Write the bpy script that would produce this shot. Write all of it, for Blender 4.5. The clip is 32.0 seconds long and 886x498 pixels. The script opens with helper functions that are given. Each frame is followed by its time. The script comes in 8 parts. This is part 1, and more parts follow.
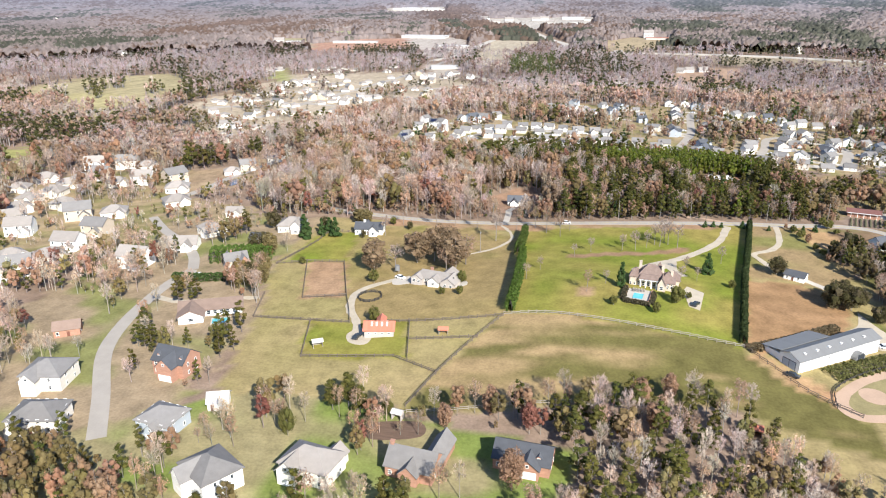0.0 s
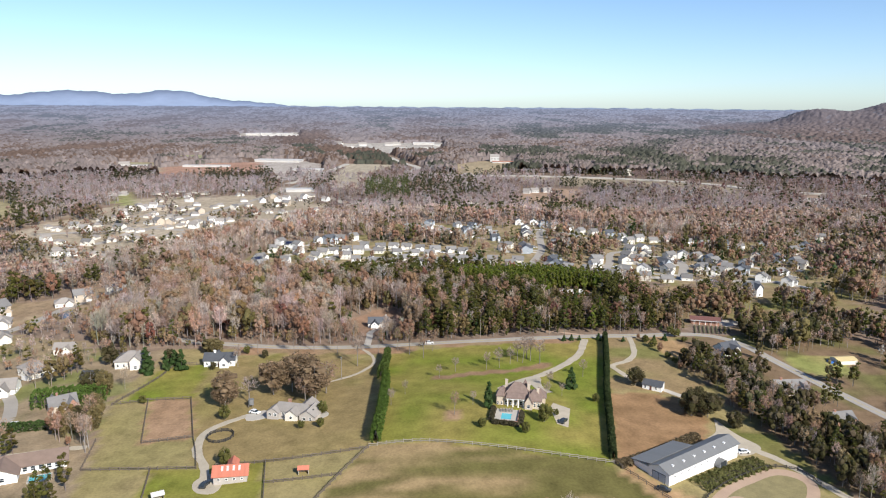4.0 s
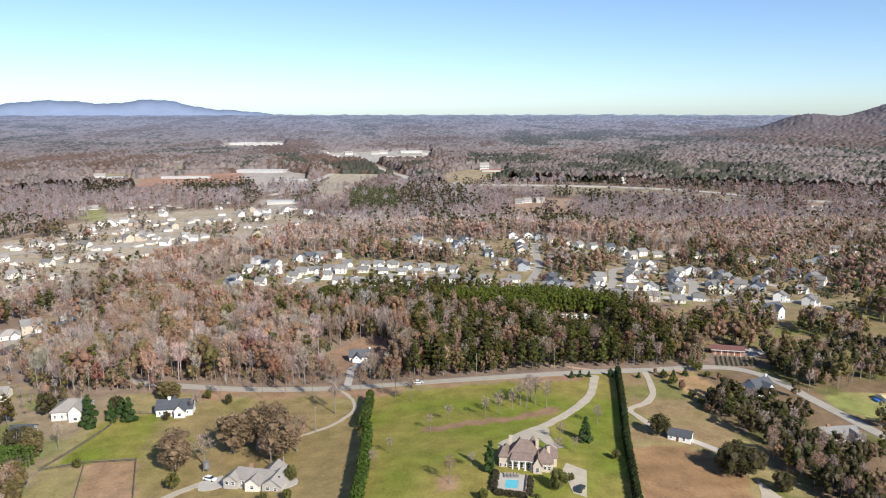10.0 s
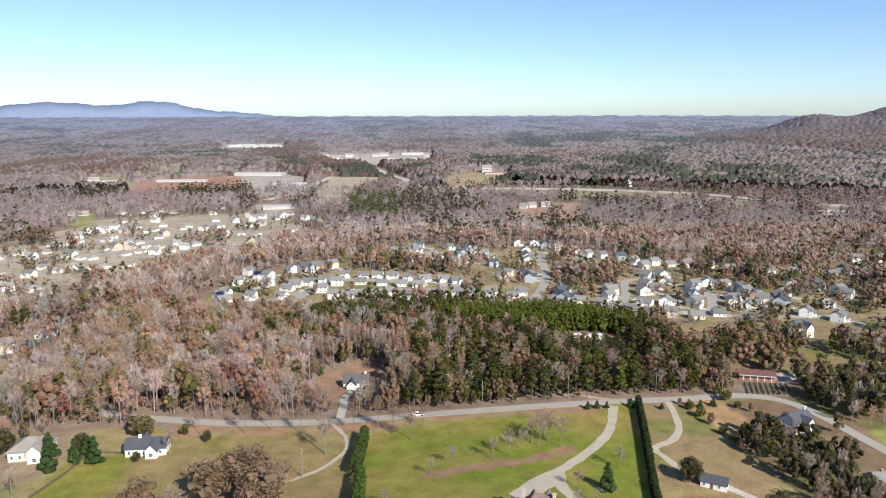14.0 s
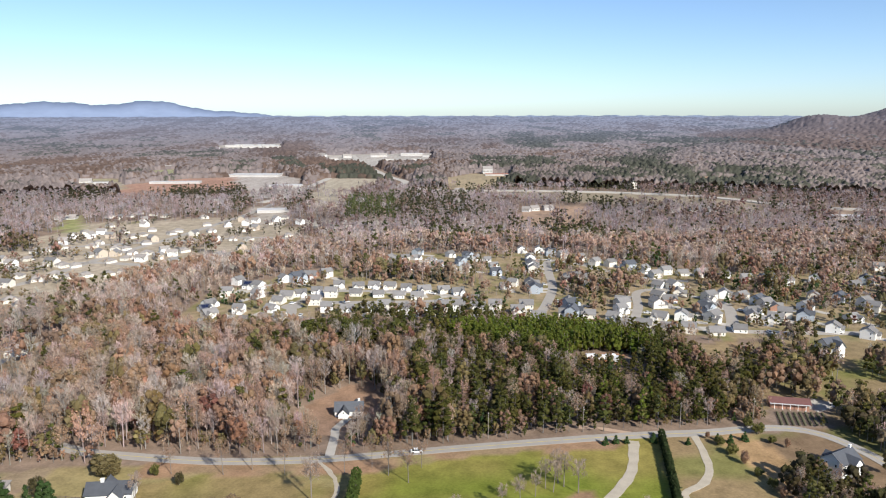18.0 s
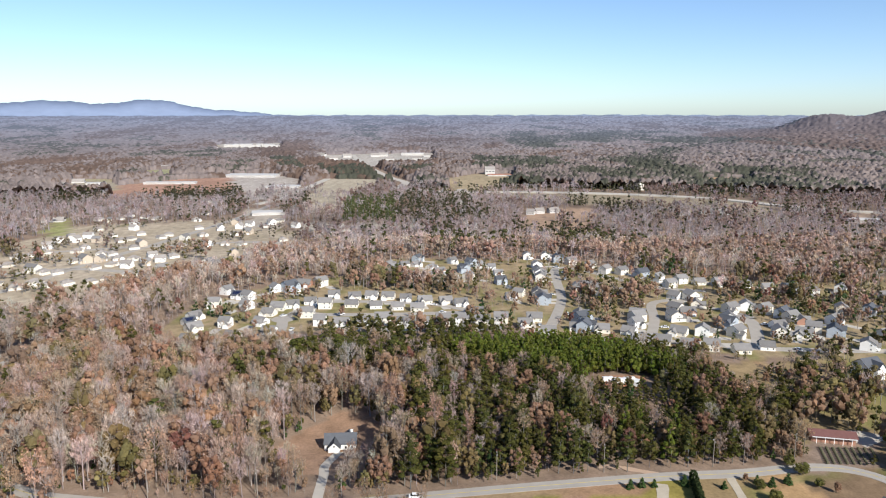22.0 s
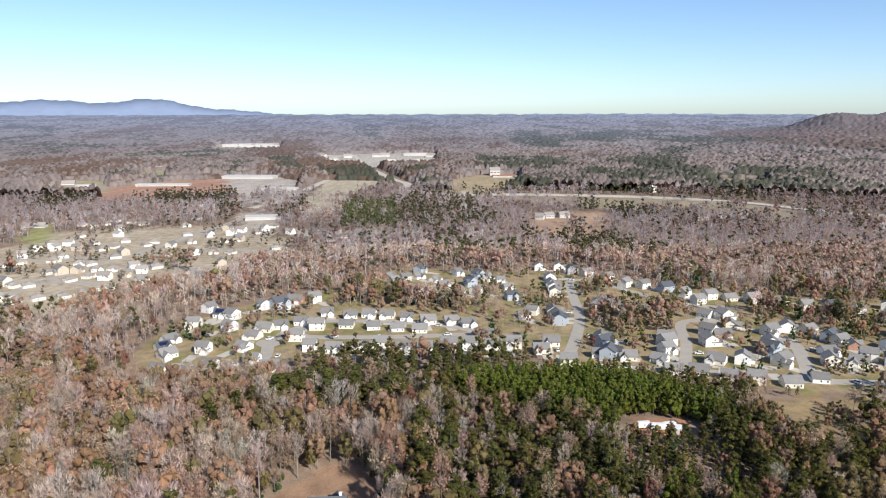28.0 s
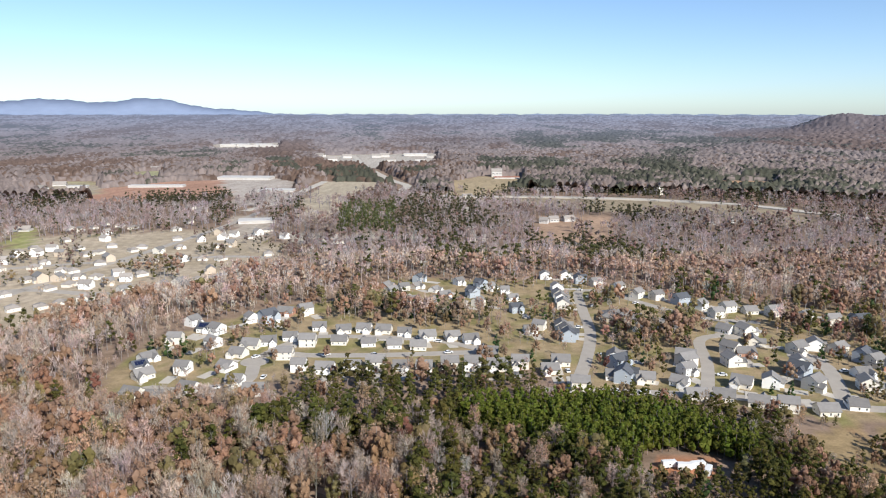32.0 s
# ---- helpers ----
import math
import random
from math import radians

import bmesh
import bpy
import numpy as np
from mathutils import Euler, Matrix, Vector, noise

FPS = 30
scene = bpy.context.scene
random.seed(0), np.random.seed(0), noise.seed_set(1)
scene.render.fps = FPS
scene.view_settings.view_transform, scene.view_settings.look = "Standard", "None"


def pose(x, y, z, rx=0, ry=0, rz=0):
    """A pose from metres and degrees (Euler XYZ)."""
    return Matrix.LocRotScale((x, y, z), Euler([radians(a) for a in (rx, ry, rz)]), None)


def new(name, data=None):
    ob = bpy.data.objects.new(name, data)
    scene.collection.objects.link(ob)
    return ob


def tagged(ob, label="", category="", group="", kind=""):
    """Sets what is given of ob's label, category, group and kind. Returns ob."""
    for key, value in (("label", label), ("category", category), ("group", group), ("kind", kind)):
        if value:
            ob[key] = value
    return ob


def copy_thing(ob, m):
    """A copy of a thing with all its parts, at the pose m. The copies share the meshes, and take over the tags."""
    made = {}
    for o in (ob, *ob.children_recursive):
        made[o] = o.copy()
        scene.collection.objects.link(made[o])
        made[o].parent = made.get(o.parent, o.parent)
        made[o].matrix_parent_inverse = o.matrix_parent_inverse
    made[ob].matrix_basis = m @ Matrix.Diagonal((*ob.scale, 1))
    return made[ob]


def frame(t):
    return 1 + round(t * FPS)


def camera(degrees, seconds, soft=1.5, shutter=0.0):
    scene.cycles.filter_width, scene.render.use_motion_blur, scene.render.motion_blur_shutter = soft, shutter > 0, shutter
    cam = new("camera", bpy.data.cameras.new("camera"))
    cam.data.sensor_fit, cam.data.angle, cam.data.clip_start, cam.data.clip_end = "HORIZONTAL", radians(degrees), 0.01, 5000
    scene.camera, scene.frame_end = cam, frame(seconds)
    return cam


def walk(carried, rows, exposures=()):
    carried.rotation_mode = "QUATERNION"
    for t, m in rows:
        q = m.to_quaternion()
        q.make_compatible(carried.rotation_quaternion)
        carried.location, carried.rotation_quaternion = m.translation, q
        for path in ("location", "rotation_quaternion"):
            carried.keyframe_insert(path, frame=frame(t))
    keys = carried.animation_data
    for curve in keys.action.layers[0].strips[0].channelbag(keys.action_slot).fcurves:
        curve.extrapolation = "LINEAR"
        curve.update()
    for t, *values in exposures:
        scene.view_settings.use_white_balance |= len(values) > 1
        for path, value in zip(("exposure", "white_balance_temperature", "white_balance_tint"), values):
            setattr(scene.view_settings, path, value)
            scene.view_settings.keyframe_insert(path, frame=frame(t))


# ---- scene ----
cam = camera(62.19, 32.0, soft=1.1)
PATH = [
    (0, pose(2.27, -15.15, 122.59, 69.56, 0.35, 11.87)),
    (0.5, pose(1.97, -14.51, 121.78, 70.08, 0.14, 7.23)),
    (1, pose(1.42, -13.75, 121.57, 73.20, -0.05, 4.88)),
    (1.5, pose(1.14, -12.88, 121.47, 77.41, -0.23, 3.50)),
    (2, pose(1.28, -12.14, 121.23, 78.93, -0.30, 2.70)),
    (2.5, pose(1.03, -11.21, 120.87, 79.02, -0.32, 2.18)),
    (3, pose(0.93, -9.91, 120.89, 78.89, -0.35, 1.38)),
    (3.5, pose(0.87, -7.74, 121.03, 78.84, -0.37, 1.17)),
    (4, pose(0.83, -5.03, 120.98, 78.85, -0.43, 0.78)),
    (5, pose(0.59, 2.24, 120.69, 78.88, -0.33, 0.47)),
    (6, pose(0.30, 9.58, 120.42, 78.99, -0.24, 0.22)),
    (7, pose(0.05, 17.01, 120.17, 79.11, -0.17, 0.01)),
    (8, pose(-0.02, 24.85, 120.01, 79.22, -0.12, -0.07)),
    (9, pose(0.00, 33.00, 119.99, 79.36, -0.08, -0.19)),
    (10, pose(-0.16, 41.23, 120.07, 79.44, -0.03, -0.18)),
    (11, pose(-0.33, 49.38, 120.26, 79.46, 0.02, -0.11)),
    (12, pose(-0.40, 57.40, 120.57, 79.48, 0.07, -0.02)),
    (13, pose(-0.37, 65.28, 120.90, 79.48, 0.09, 0.00)),
    (14, pose(-0.30, 73.00, 121.15, 79.51, 0.08, -0.06)),
    (15.5, pose(-0.51, 84.56, 121.43, 79.52, 0.06, -0.08)),
    (17, pose(-0.83, 96.15, 121.72, 79.51, 0.04, -0.08)),
    (18, pose(-1.10, 104.03, 121.95, 79.49, 0.04, -0.11)),
    (19, pose(-1.37, 112.06, 122.11, 79.50, 0.04, -0.08)),
    (20, pose(-1.51, 120.16, 122.06, 79.45, 0.02, -0.11)),
    (21, pose(-1.58, 128.34, 121.89, 79.43, -0.00, -0.07)),
    (22, pose(-1.61, 136.59, 121.69, 79.43, -0.01, -0.02)),
    (23, pose(-1.69, 144.86, 121.50, 79.43, -0.01, 0.04)),
    (24, pose(-1.82, 152.96, 121.37, 79.43, 0.00, 0.07)),
    (25, pose(-2.05, 161.01, 121.32, 79.43, 0.02, 0.10)),
    (26.5, pose(-2.56, 173.15, 121.27, 79.41, 0.04, 0.14)),
    (28, pose(-3.06, 185.28, 121.23, 79.37, 0.04, 0.18)),
    (29, pose(-3.11, 193.26, 121.21, 79.38, 0.02, 0.21)),
    (30, pose(-3.08, 201.05, 121.21, 79.38, -0.00, 0.24)),
    (31, pose(-3.12, 208.62, 121.20, 79.37, -0.03, 0.26)),
    (32, pose(-3.20, 215.97, 121.20, 79.36, -0.06, 0.24)),
]
walk(cam, PATH, exposures=[(0.0, 1.02, 6500, 10), (0.6, 1.12, 6500, 10), (1.0, 1.16, 6500, 10), (1.4, 0.83, 6500, 10), (1.8, 0.56, 6500, 10), (3.0, 0.5, 6500, 10), (32.0, 0.5, 6500, 10)])

# ---- sky and sun ----
SUN_ELEVATION = 34.0
SUN_FROM = Vector((0.57, -0.82, 0.0)).normalized()
world = bpy.data.worlds.new("sky")
scene.world = world
world.use_nodes = True
wn = world.node_tree.nodes
sky = wn.new("ShaderNodeTexSky")
sky.sky_type = "NISHITA"
sky.sun_disc = False
sky.sun_elevation = radians(SUN_ELEVATION)
sky.sun_rotation = math.atan2(SUN_FROM.x, SUN_FROM.y)
sky.altitude = 300
sky.air_density, sky.dust_density, sky.ozone_density = 0.75, 0.48, 1.7
wn["Background"].inputs["Strength"].default_value = 0.101
haze = wn.new("ShaderNodeMix")
haze.data_type, haze.blend_type = "RGBA", "MULTIPLY"
haze.inputs["Factor"].default_value = 1.0
haze.inputs["B"].default_value = (0.915, 1.01, 1.125, 1)
world.node_tree.links.new(sky.outputs["Color"], haze.inputs["A"])
world.node_tree.links.new(haze.outputs["Result"], wn["Background"].inputs["Color"])
lamp = bpy.data.lights.new("sun", "SUN")
lamp.energy, lamp.angle, lamp.color = 4.6, radians(0.53), (1.0, 0.96, 0.89)
sun = new("sun", lamp)
down = -(SUN_FROM * math.cos(radians(SUN_ELEVATION)) + Vector((0, 0, math.sin(radians(SUN_ELEVATION)))))
sun.rotation_mode = "QUATERNION"
sun.rotation_quaternion = down.to_track_quat("-Z", "Y")


# ---- materials ----
def material(name, colour, rough=0.85, metal=0.0, spread=0.25, scale=1.0, fine=12.0, bump=0.0, attribute="", random=0.0, stretch=(1, 1, 1), spec=0.3, thin=0.0):
    """A surface whose colour wanders at two scales; colour may come from a colour attribute of the mesh."""
    m = bpy.data.materials.new(name)
    m.use_nodes = True
    n, l = m.node_tree.nodes, m.node_tree.links
    b = n["Principled BSDF"]
    b.inputs["Roughness"].default_value = rough
    b.inputs["Metallic"].default_value = metal
    b.inputs["Specular IOR Level"].default_value = spec
    coord = n.new("ShaderNodeTexCoord")
    mp = n.new("ShaderNodeMapping")
    mp.inputs["Scale"].default_value = stretch
    l.new(coord.outputs["Object"], mp.inputs["Vector"])
    if attribute:
        a = n.new("ShaderNodeAttribute")
        a.attribute_name = attribute
        base = a.outputs["Color"]
    else:
        c = n.new("ShaderNodeRGB")
        c.outputs[0].default_value = (*colour, 1)
        base = c.outputs[0]
    total = None
    for size, share in ((scale, 0.6), (fine, 0.4)):
        t = n.new("ShaderNodeTexNoise")
        t.inputs["Scale"].default_value = size
        t.inputs["Detail"].default_value = 4
        l.new(mp.outputs["Vector"], t.inputs["Vector"])
        k = n.new("ShaderNodeMath")
        k.operation = "MULTIPLY_ADD"
        k.inputs[1].default_value = share * spread * 4
        k.inputs[2].default_value = -share * spread * 2
        l.new(t.outputs["Fac"], k.inputs[0])
        if total is None:
            total = k.outputs[0]
        else:
            s = n.new("ShaderNodeMath")
            l.new(total, s.inputs[0])
            l.new(k.outputs[0], s.inputs[1])
            total = s.outputs[0]
    if random:
        oi = n.new("ShaderNodeObjectInfo")
        k = n.new("ShaderNodeMath")
        k.operation = "MULTIPLY_ADD"
        k.inputs[1].default_value = random * 2
        k.inputs[2].default_value = -random
        l.new(oi.outputs["Random"], k.inputs[0])
        s = n.new("ShaderNodeMath")
        l.new(total, s.inputs[0])
        l.new(k.outputs[0], s.inputs[1])
        total = s.outputs[0]
    up = n.new("ShaderNodeMath")
    up.inputs[1].default_value = 1.0
    up.use_clamp = False
    l.new(total, up.inputs[0])
    v = n.new("ShaderNodeVectorMath")
    v.operation = "SCALE"
    l.new(base, v.inputs[0])
    l.new(up.outputs[0], v.inputs["Scale"])
    l.new(v.outputs[0], b.inputs["Base Color"])
    if bump:
        t = n.new("ShaderNodeTexNoise")
        t.inputs["Scale"].default_value = fine
        t.inputs["Detail"].default_value = 3
        l.new(mp.outputs["Vector"], t.inputs["Vector"])
        bp = n.new("ShaderNodeBump")
        bp.inputs["Strength"].default_value = bump
        bp.inputs["Distance"].default_value = 0.05
        l.new(t.outputs["Fac"], bp.inputs["Height"])
        l.new(bp.outputs[0], b.inputs["Normal"])
    if thin:
        tr = n.new("ShaderNodeBsdfTranslucent")
        ms = n.new("ShaderNodeMixShader")
        ms.inputs["Fac"].default_value = thin
        l.new(v.outputs[0], tr.inputs["Color"])
        l.new(b.outputs[0], ms.inputs[1])
        l.new(tr.outputs[0], ms.inputs[2])
        l.new(ms.outputs[0], n["Material Output"].inputs["Surface"])
    return m


M_GROUND = material("ground cover", (0, 0, 0), 0.95, spread=0.42, scale=0.16, fine=1.1, attribute="cover", spec=0.05)
M_PLANT = material("plant tissue", (0, 0, 0), 0.9, spread=0.12, scale=0.3, fine=3.0, attribute="tint", spec=0.08, thin=0.34)
M_CANOPY = material("far canopy", (0, 0, 0), 1.0, spread=0.2, scale=0.05, fine=0.35, attribute="tint", spec=0.0)
M_ASPHALT = material("worn pale asphalt", (0.36, 0.33, 0.29), 0.92, spread=0.12, scale=0.25, fine=2.5, spec=0.15)
M_STREET = material("grey street asphalt", (0.36, 0.325, 0.28), 0.9, spread=0.12, scale=0.2, fine=2.0, spec=0.15)
M_CONCRETE = material("pale concrete", (0.46, 0.42, 0.36), 0.9, spread=0.1, scale=0.3, fine=2.0)
M_GRAVEL = material("tan gravel", (0.44, 0.38, 0.29), 0.95, spread=0.18, scale=0.3, fine=3.0)
M_SAND = material("pink sand", (0.44, 0.31, 0.22), 0.95, spread=0.16, scale=0.2, fine=2.0)
M_MARK = material("faded yellow road paint", (0.55, 0.42, 0.12), 0.8, spread=0.15)
M_LINE = material("white road paint", (0.7, 0.7, 0.68), 0.8, spread=0.12)
M_WHITE = material("white siding", (0.80, 0.79, 0.75), 0.7, spread=0.06, scale=0.4, fine=4, stretch=(0.3, 0.3, 3))
M_CREAM = material("cream siding", (0.69, 0.65, 0.57), 0.75, spread=0.07, scale=0.4, fine=4, stretch=(0.3, 0.3, 3))
M_TAN = material("tan stucco", (0.50, 0.42, 0.33), 0.85, spread=0.1, scale=0.5, fine=5)
M_GREYS = material("grey blue siding", (0.36, 0.40, 0.44), 0.75, spread=0.08, scale=0.4, fine=4, stretch=(0.3, 0.3, 3))
M_BRICK = material("red brown brick", (0.36, 0.20, 0.14), 0.9, spread=0.25, scale=0.6, fine=7, stretch=(1, 1, 3))
M_TRIM = material("white trim paint", (0.82, 0.81, 0.78), 0.6, spread=0.04)
M_ROOFG = material("grey shingle", (0.20, 0.19, 0.18), 0.9, spread=0.18, scale=0.4, fine=5, random=0.18, stretch=(1, 1, 2))
M_ROOFL = material("pale grey shingle", (0.29, 0.262, 0.235), 0.9, spread=0.15, scale=0.4, fine=5, random=0.15, stretch=(1, 1, 2))
M_ROOFD = material("charcoal shingle", (0.085, 0.09, 0.10), 0.85, spread=0.2, scale=0.4, fine=5, random=0.2, stretch=(1, 1, 2))
M_ROOFB = material("brown shingle", (0.23, 0.165, 0.13), 0.9, spread=0.2, scale=0.4, fine=5, random=0.12, stretch=(1, 1, 2))
M_ROOFT = material("mottled tan slate", (0.20, 0.145, 0.12), 0.85, spread=0.3, scale=0.7, fine=5)
M_METAL = material("grey ribbed metal roof", (0.195, 0.195, 0.19), 0.6, 0.1, spread=0.1, scale=0.15, fine=3, stretch=(4, 0.4, 1))
M_REDM = material("faded red metal roof", (0.55, 0.19, 0.12), 0.6, 0.1, spread=0.15, scale=0.3, fine=3, stretch=(4, 0.4, 1))
M_BLOCK = material("grey concrete block", (0.42, 0.38, 0.34), 0.9, spread=0.14, scale=0.5, fine=4)
M_PANE = material("dark window glass", (0.03, 0.04, 0.05), 0.08, spread=0.1, spec=0.6)
M_SOLAR = material("blue black solar cell", (0.012, 0.018, 0.05), 0.15, spread=0.2, spec=0.6)
M_DOOR = material("painted door", (0.16, 0.07, 0.05), 0.6, spread=0.1)
M_WOOD = material("weathered fence board", (0.15, 0.12, 0.095), 0.9, spread=0.25, scale=1, fine=8)
M_PALEW = material("pale split rail", (0.30, 0.265, 0.215), 0.9, spread=0.25, scale=1, fine=8)
M_WATER = material("pool water", (0.12, 0.50, 0.56), 0.05, spread=0.1, scale=0.6, fine=3, spec=0.6)
M_CARW = material("white car paint", (0.75, 0.75, 0.74), 0.25, spread=0.03, spec=0.5)
M_CARD = material("dark car paint", (0.04, 0.045, 0.05), 0.25, spread=0.05, spec=0.5)
M_CARB = material("blue tarpaulin", (0.05, 0.17, 0.5), 0.5, spread=0.1)
M_TYRE = material("tyre rubber", (0.02, 0.02, 0.02), 0.8, spread=0.1)
M_PIPE = material("black ring rail", (0.05, 0.045, 0.04), 0.8, spread=0.2)
M_POLE = material("grey pole timber", (0.24, 0.21, 0.18), 0.9, spread=0.2)
M_TANROOF = material("yellow tan metal roof", (0.60, 0.48, 0.24), 0.7, spread=0.08)
M_CLAY = material("orange clay", (0.45, 0.21, 0.11), 0.95, spread=0.22, scale=0.1, fine=1.5)
M_FARW = material("white membrane roof", (0.52, 0.50, 0.47), 0.8, spread=0.06, scale=0.05, fine=0.5)
M_FARR = material("dull red roof", (0.36, 0.16, 0.11), 0.8, spread=0.1, scale=0.05, fine=0.5)


# ---- mesh helpers ----
def smooth(a, b, x):
    t = np.clip((np.asarray(x, float) - a) / (b - a), 0, 1)
    return t * t * (3 - 2 * t)


def gz(x, y):
    """Height of the land."""
    x, y = np.asarray(x, float), np.asarray(y, float)
    z = 3.2 * np.exp(-((x - 70) / 130) ** 2 - ((y - 345) / 70) ** 2)
    z = z + 8.5 * np.exp(-((x - 8) / 66) ** 2 - ((y - 246) / 58) ** 2)
    z = z + 5.5 * np.exp(-((x - 80) / 48) ** 2 - ((y - 440) / 48) ** 2)
    z = z - 5 * np.exp(-((x + 43) / 45) ** 2 - ((y - 405) / 36) ** 2)
    z = z - 9 * smooth(-130, -280, x) * np.exp(-((y - 450) / 350) ** 2)
    r = np.hypot(x, y)
    z = z + 86 * smooth(1900, 4700, r)
    # the wooded hill to the north-east: a round knob and a longer ridge behind it
    z = z + 38 * np.exp(-((x - 1262) / 95) ** 2 - ((y - 2650) / 150) ** 2)
    z = z + 48 * np.exp(-((x - 1500) / 300) ** 2 - ((y - 2500) / 400) ** 2)
    z = z + 98 * np.exp(-((x - 1620) / 190) ** 2 - ((y - 2380) / 350) ** 2)
    z = z + 26 * np.exp(-((x - 1150) / 420) ** 2 - ((y - 2200) / 520) ** 2)
    return z


def height(x, y):
    return float(gz(x, y))


def part(name, bm, mat, parent=None, label=""):
    me = bpy.data.meshes.new(name)
    bm.to_mesh(me)
    bm.free()
    for m in (mat if isinstance(mat, (list, tuple)) else [mat]):
        me.materials.append(m)
    ob = new(name, me)
    if parent is not None:
        ob.parent = parent
    if label:
        ob["label"] = label
    return ob


def thing(name, x, y, turn=0.0, label="", category="", group="", lift=0.0):
    ob = new(name)
    ob.matrix_basis = pose(x, y, height(x, y) + lift, 0, 0, turn)
    ob.empty_display_size = 0.5
    return tagged(ob, label, category, group)


def array_mesh(name, v, f, mats, tint=None, attr="tint", index=None):
    """A mesh from arrays of vertices and of triangles or quads."""
    v, f = np.asarray(v, np.float32), np.asarray(f, np.int32)
    k = f.shape[1]
    me = bpy.data.meshes.new(name)
    me.vertices.add(len(v))
    me.vertices.foreach_set("co", v.ravel())
    me.loops.add(f.size)
    me.loops.foreach_set("vertex_index", f.ravel())
    me.polygons.add(len(f))
    me.polygons.foreach_set("loop_start", np.arange(0, f.size, k, dtype=np.int32))
    for m in mats:
        me.materials.append(m)
    if index is not None:
        me.polygons.foreach_set("material_index", np.asarray(index, np.int32))
    if tint is not None:
        a = me.attributes.new(attr, "FLOAT_COLOR", "POINT")
        rgba = np.ones((len(v), 4), np.float32)
        rgba[:, :3] = tint
        a.data.foreach_set("color", rgba.ravel())
    me.update(calc_edges=True)
    me.validate()
    me.shade_flat()
    return me


def box(bm, x0, x1, y0, y1, z0, z1):
    q = [bm.verts.new(p) for p in ((x0, y0, z0), (x1, y0, z0), (x1, y1, z0), (x0, y1, z0), (x0, y0, z1), (x1, y0, z1), (x1, y1, z1), (x0, y1, z1))]
    for i in ((3, 2, 1, 0), (4, 5, 6, 7), (0, 1, 5, 4), (1, 2, 6, 5), (2, 3, 7, 6), (3, 0, 4, 7)):
        bm.faces.new([q[j] for j in i])
    return q


def boxes(*rows):
    bm = bmesh.new()
    for r in rows:
        box(bm, *r)
    return bm


def solid(rings):
    """A closed form through rings of equal count, the first and the last capped."""
    bm = bmesh.new()
    vs = [[bm.verts.new(p) for p in r] for r in rings]
    n = len(rings[0])
    for a, b in zip(vs, vs[1:]):
        for i in range(n):
            bm.faces.new((a[i], a[(i + 1) % n], b[(i + 1) % n], b[i]))
    bm.faces.new(vs[0][::-1])
    bm.faces.new(vs[-1])
    bmesh.ops.recalc_face_normals(bm, faces=bm.faces)
    return bm


def line_points(points, step):
    """Points every step metres along a softly bent line."""
    p = np.array(points, float)
    if len(p) > 2:
        out = []
        for i in range(len(p) - 1):
            a, b, c, d = p[max(i - 1, 0)], p[i], p[i + 1], p[min(i + 2, len(p) - 1)]
            for t in np.linspace(0, 1, 8, endpoint=False):
                out.append(0.5 * (2 * b + (c - a) * t + (2 * a - 5 * b + 4 * c - d) * t * t + (3 * b - a - 3 * c + d) * t ** 3))
        p = np.array(out + [p[-1]])
    s = np.r_[0, np.cumsum(np.hypot(*np.diff(p, axis=0).T))]
    q = np.linspace(0, s[-1], max(2, int(round(s[-1] / step)) + 1))
    return np.stack([np.interp(q, s, p[:, 0]), np.interp(q, s, p[:, 1])], 1)


def ribbon(name, points, width, mat, lift=0.06, thick=0.12, kind="structure", label="", category="", wobble=0.0, step=3.0, across=2):
    """A strip of road laid on the land, with a low edge."""
    p = line_points(points, step)
    d = np.gradient(p, axis=0)
    d /= np.linalg.norm(d, axis=1)[:, None] + 1e-9
    nrm = np.stack([-d[:, 1], d[:, 0]], 1)
    rows = []
    rng = np.random.default_rng(len(p) * 7 + int(width * 10))
    half = width / 2 + wobble * rng.normal(size=(len(p), 2)) * 0.5
    for k in range(across + 1):
        s = -1 + 2 * k / across
        off = np.where(s < 0, s * half[:, 0], s * half[:, 1])
        xy = p + nrm * off[:, None]
        rows.append(np.c_[xy, gz(xy[:, 0], xy[:, 1]) + lift])
    low = [np.c_[r[:, :2], r[:, 2] - thick] for r in (rows[0], rows[-1])]
    rows = [low[0], *rows, low[1]]
    v = np.concatenate(rows)
    n, m = len(p), len(rows)
    i = np.arange(n - 1)
    f = np.concatenate([np.stack([k * n + i, k * n + i + 1, (k + 1) * n + i + 1, (k + 1) * n + i], 1) for k in range(m - 1)])[:, ::-1]
    ob = new(name, array_mesh(name, v, f, [mat]))
    return tagged(ob, label, category, "", kind)


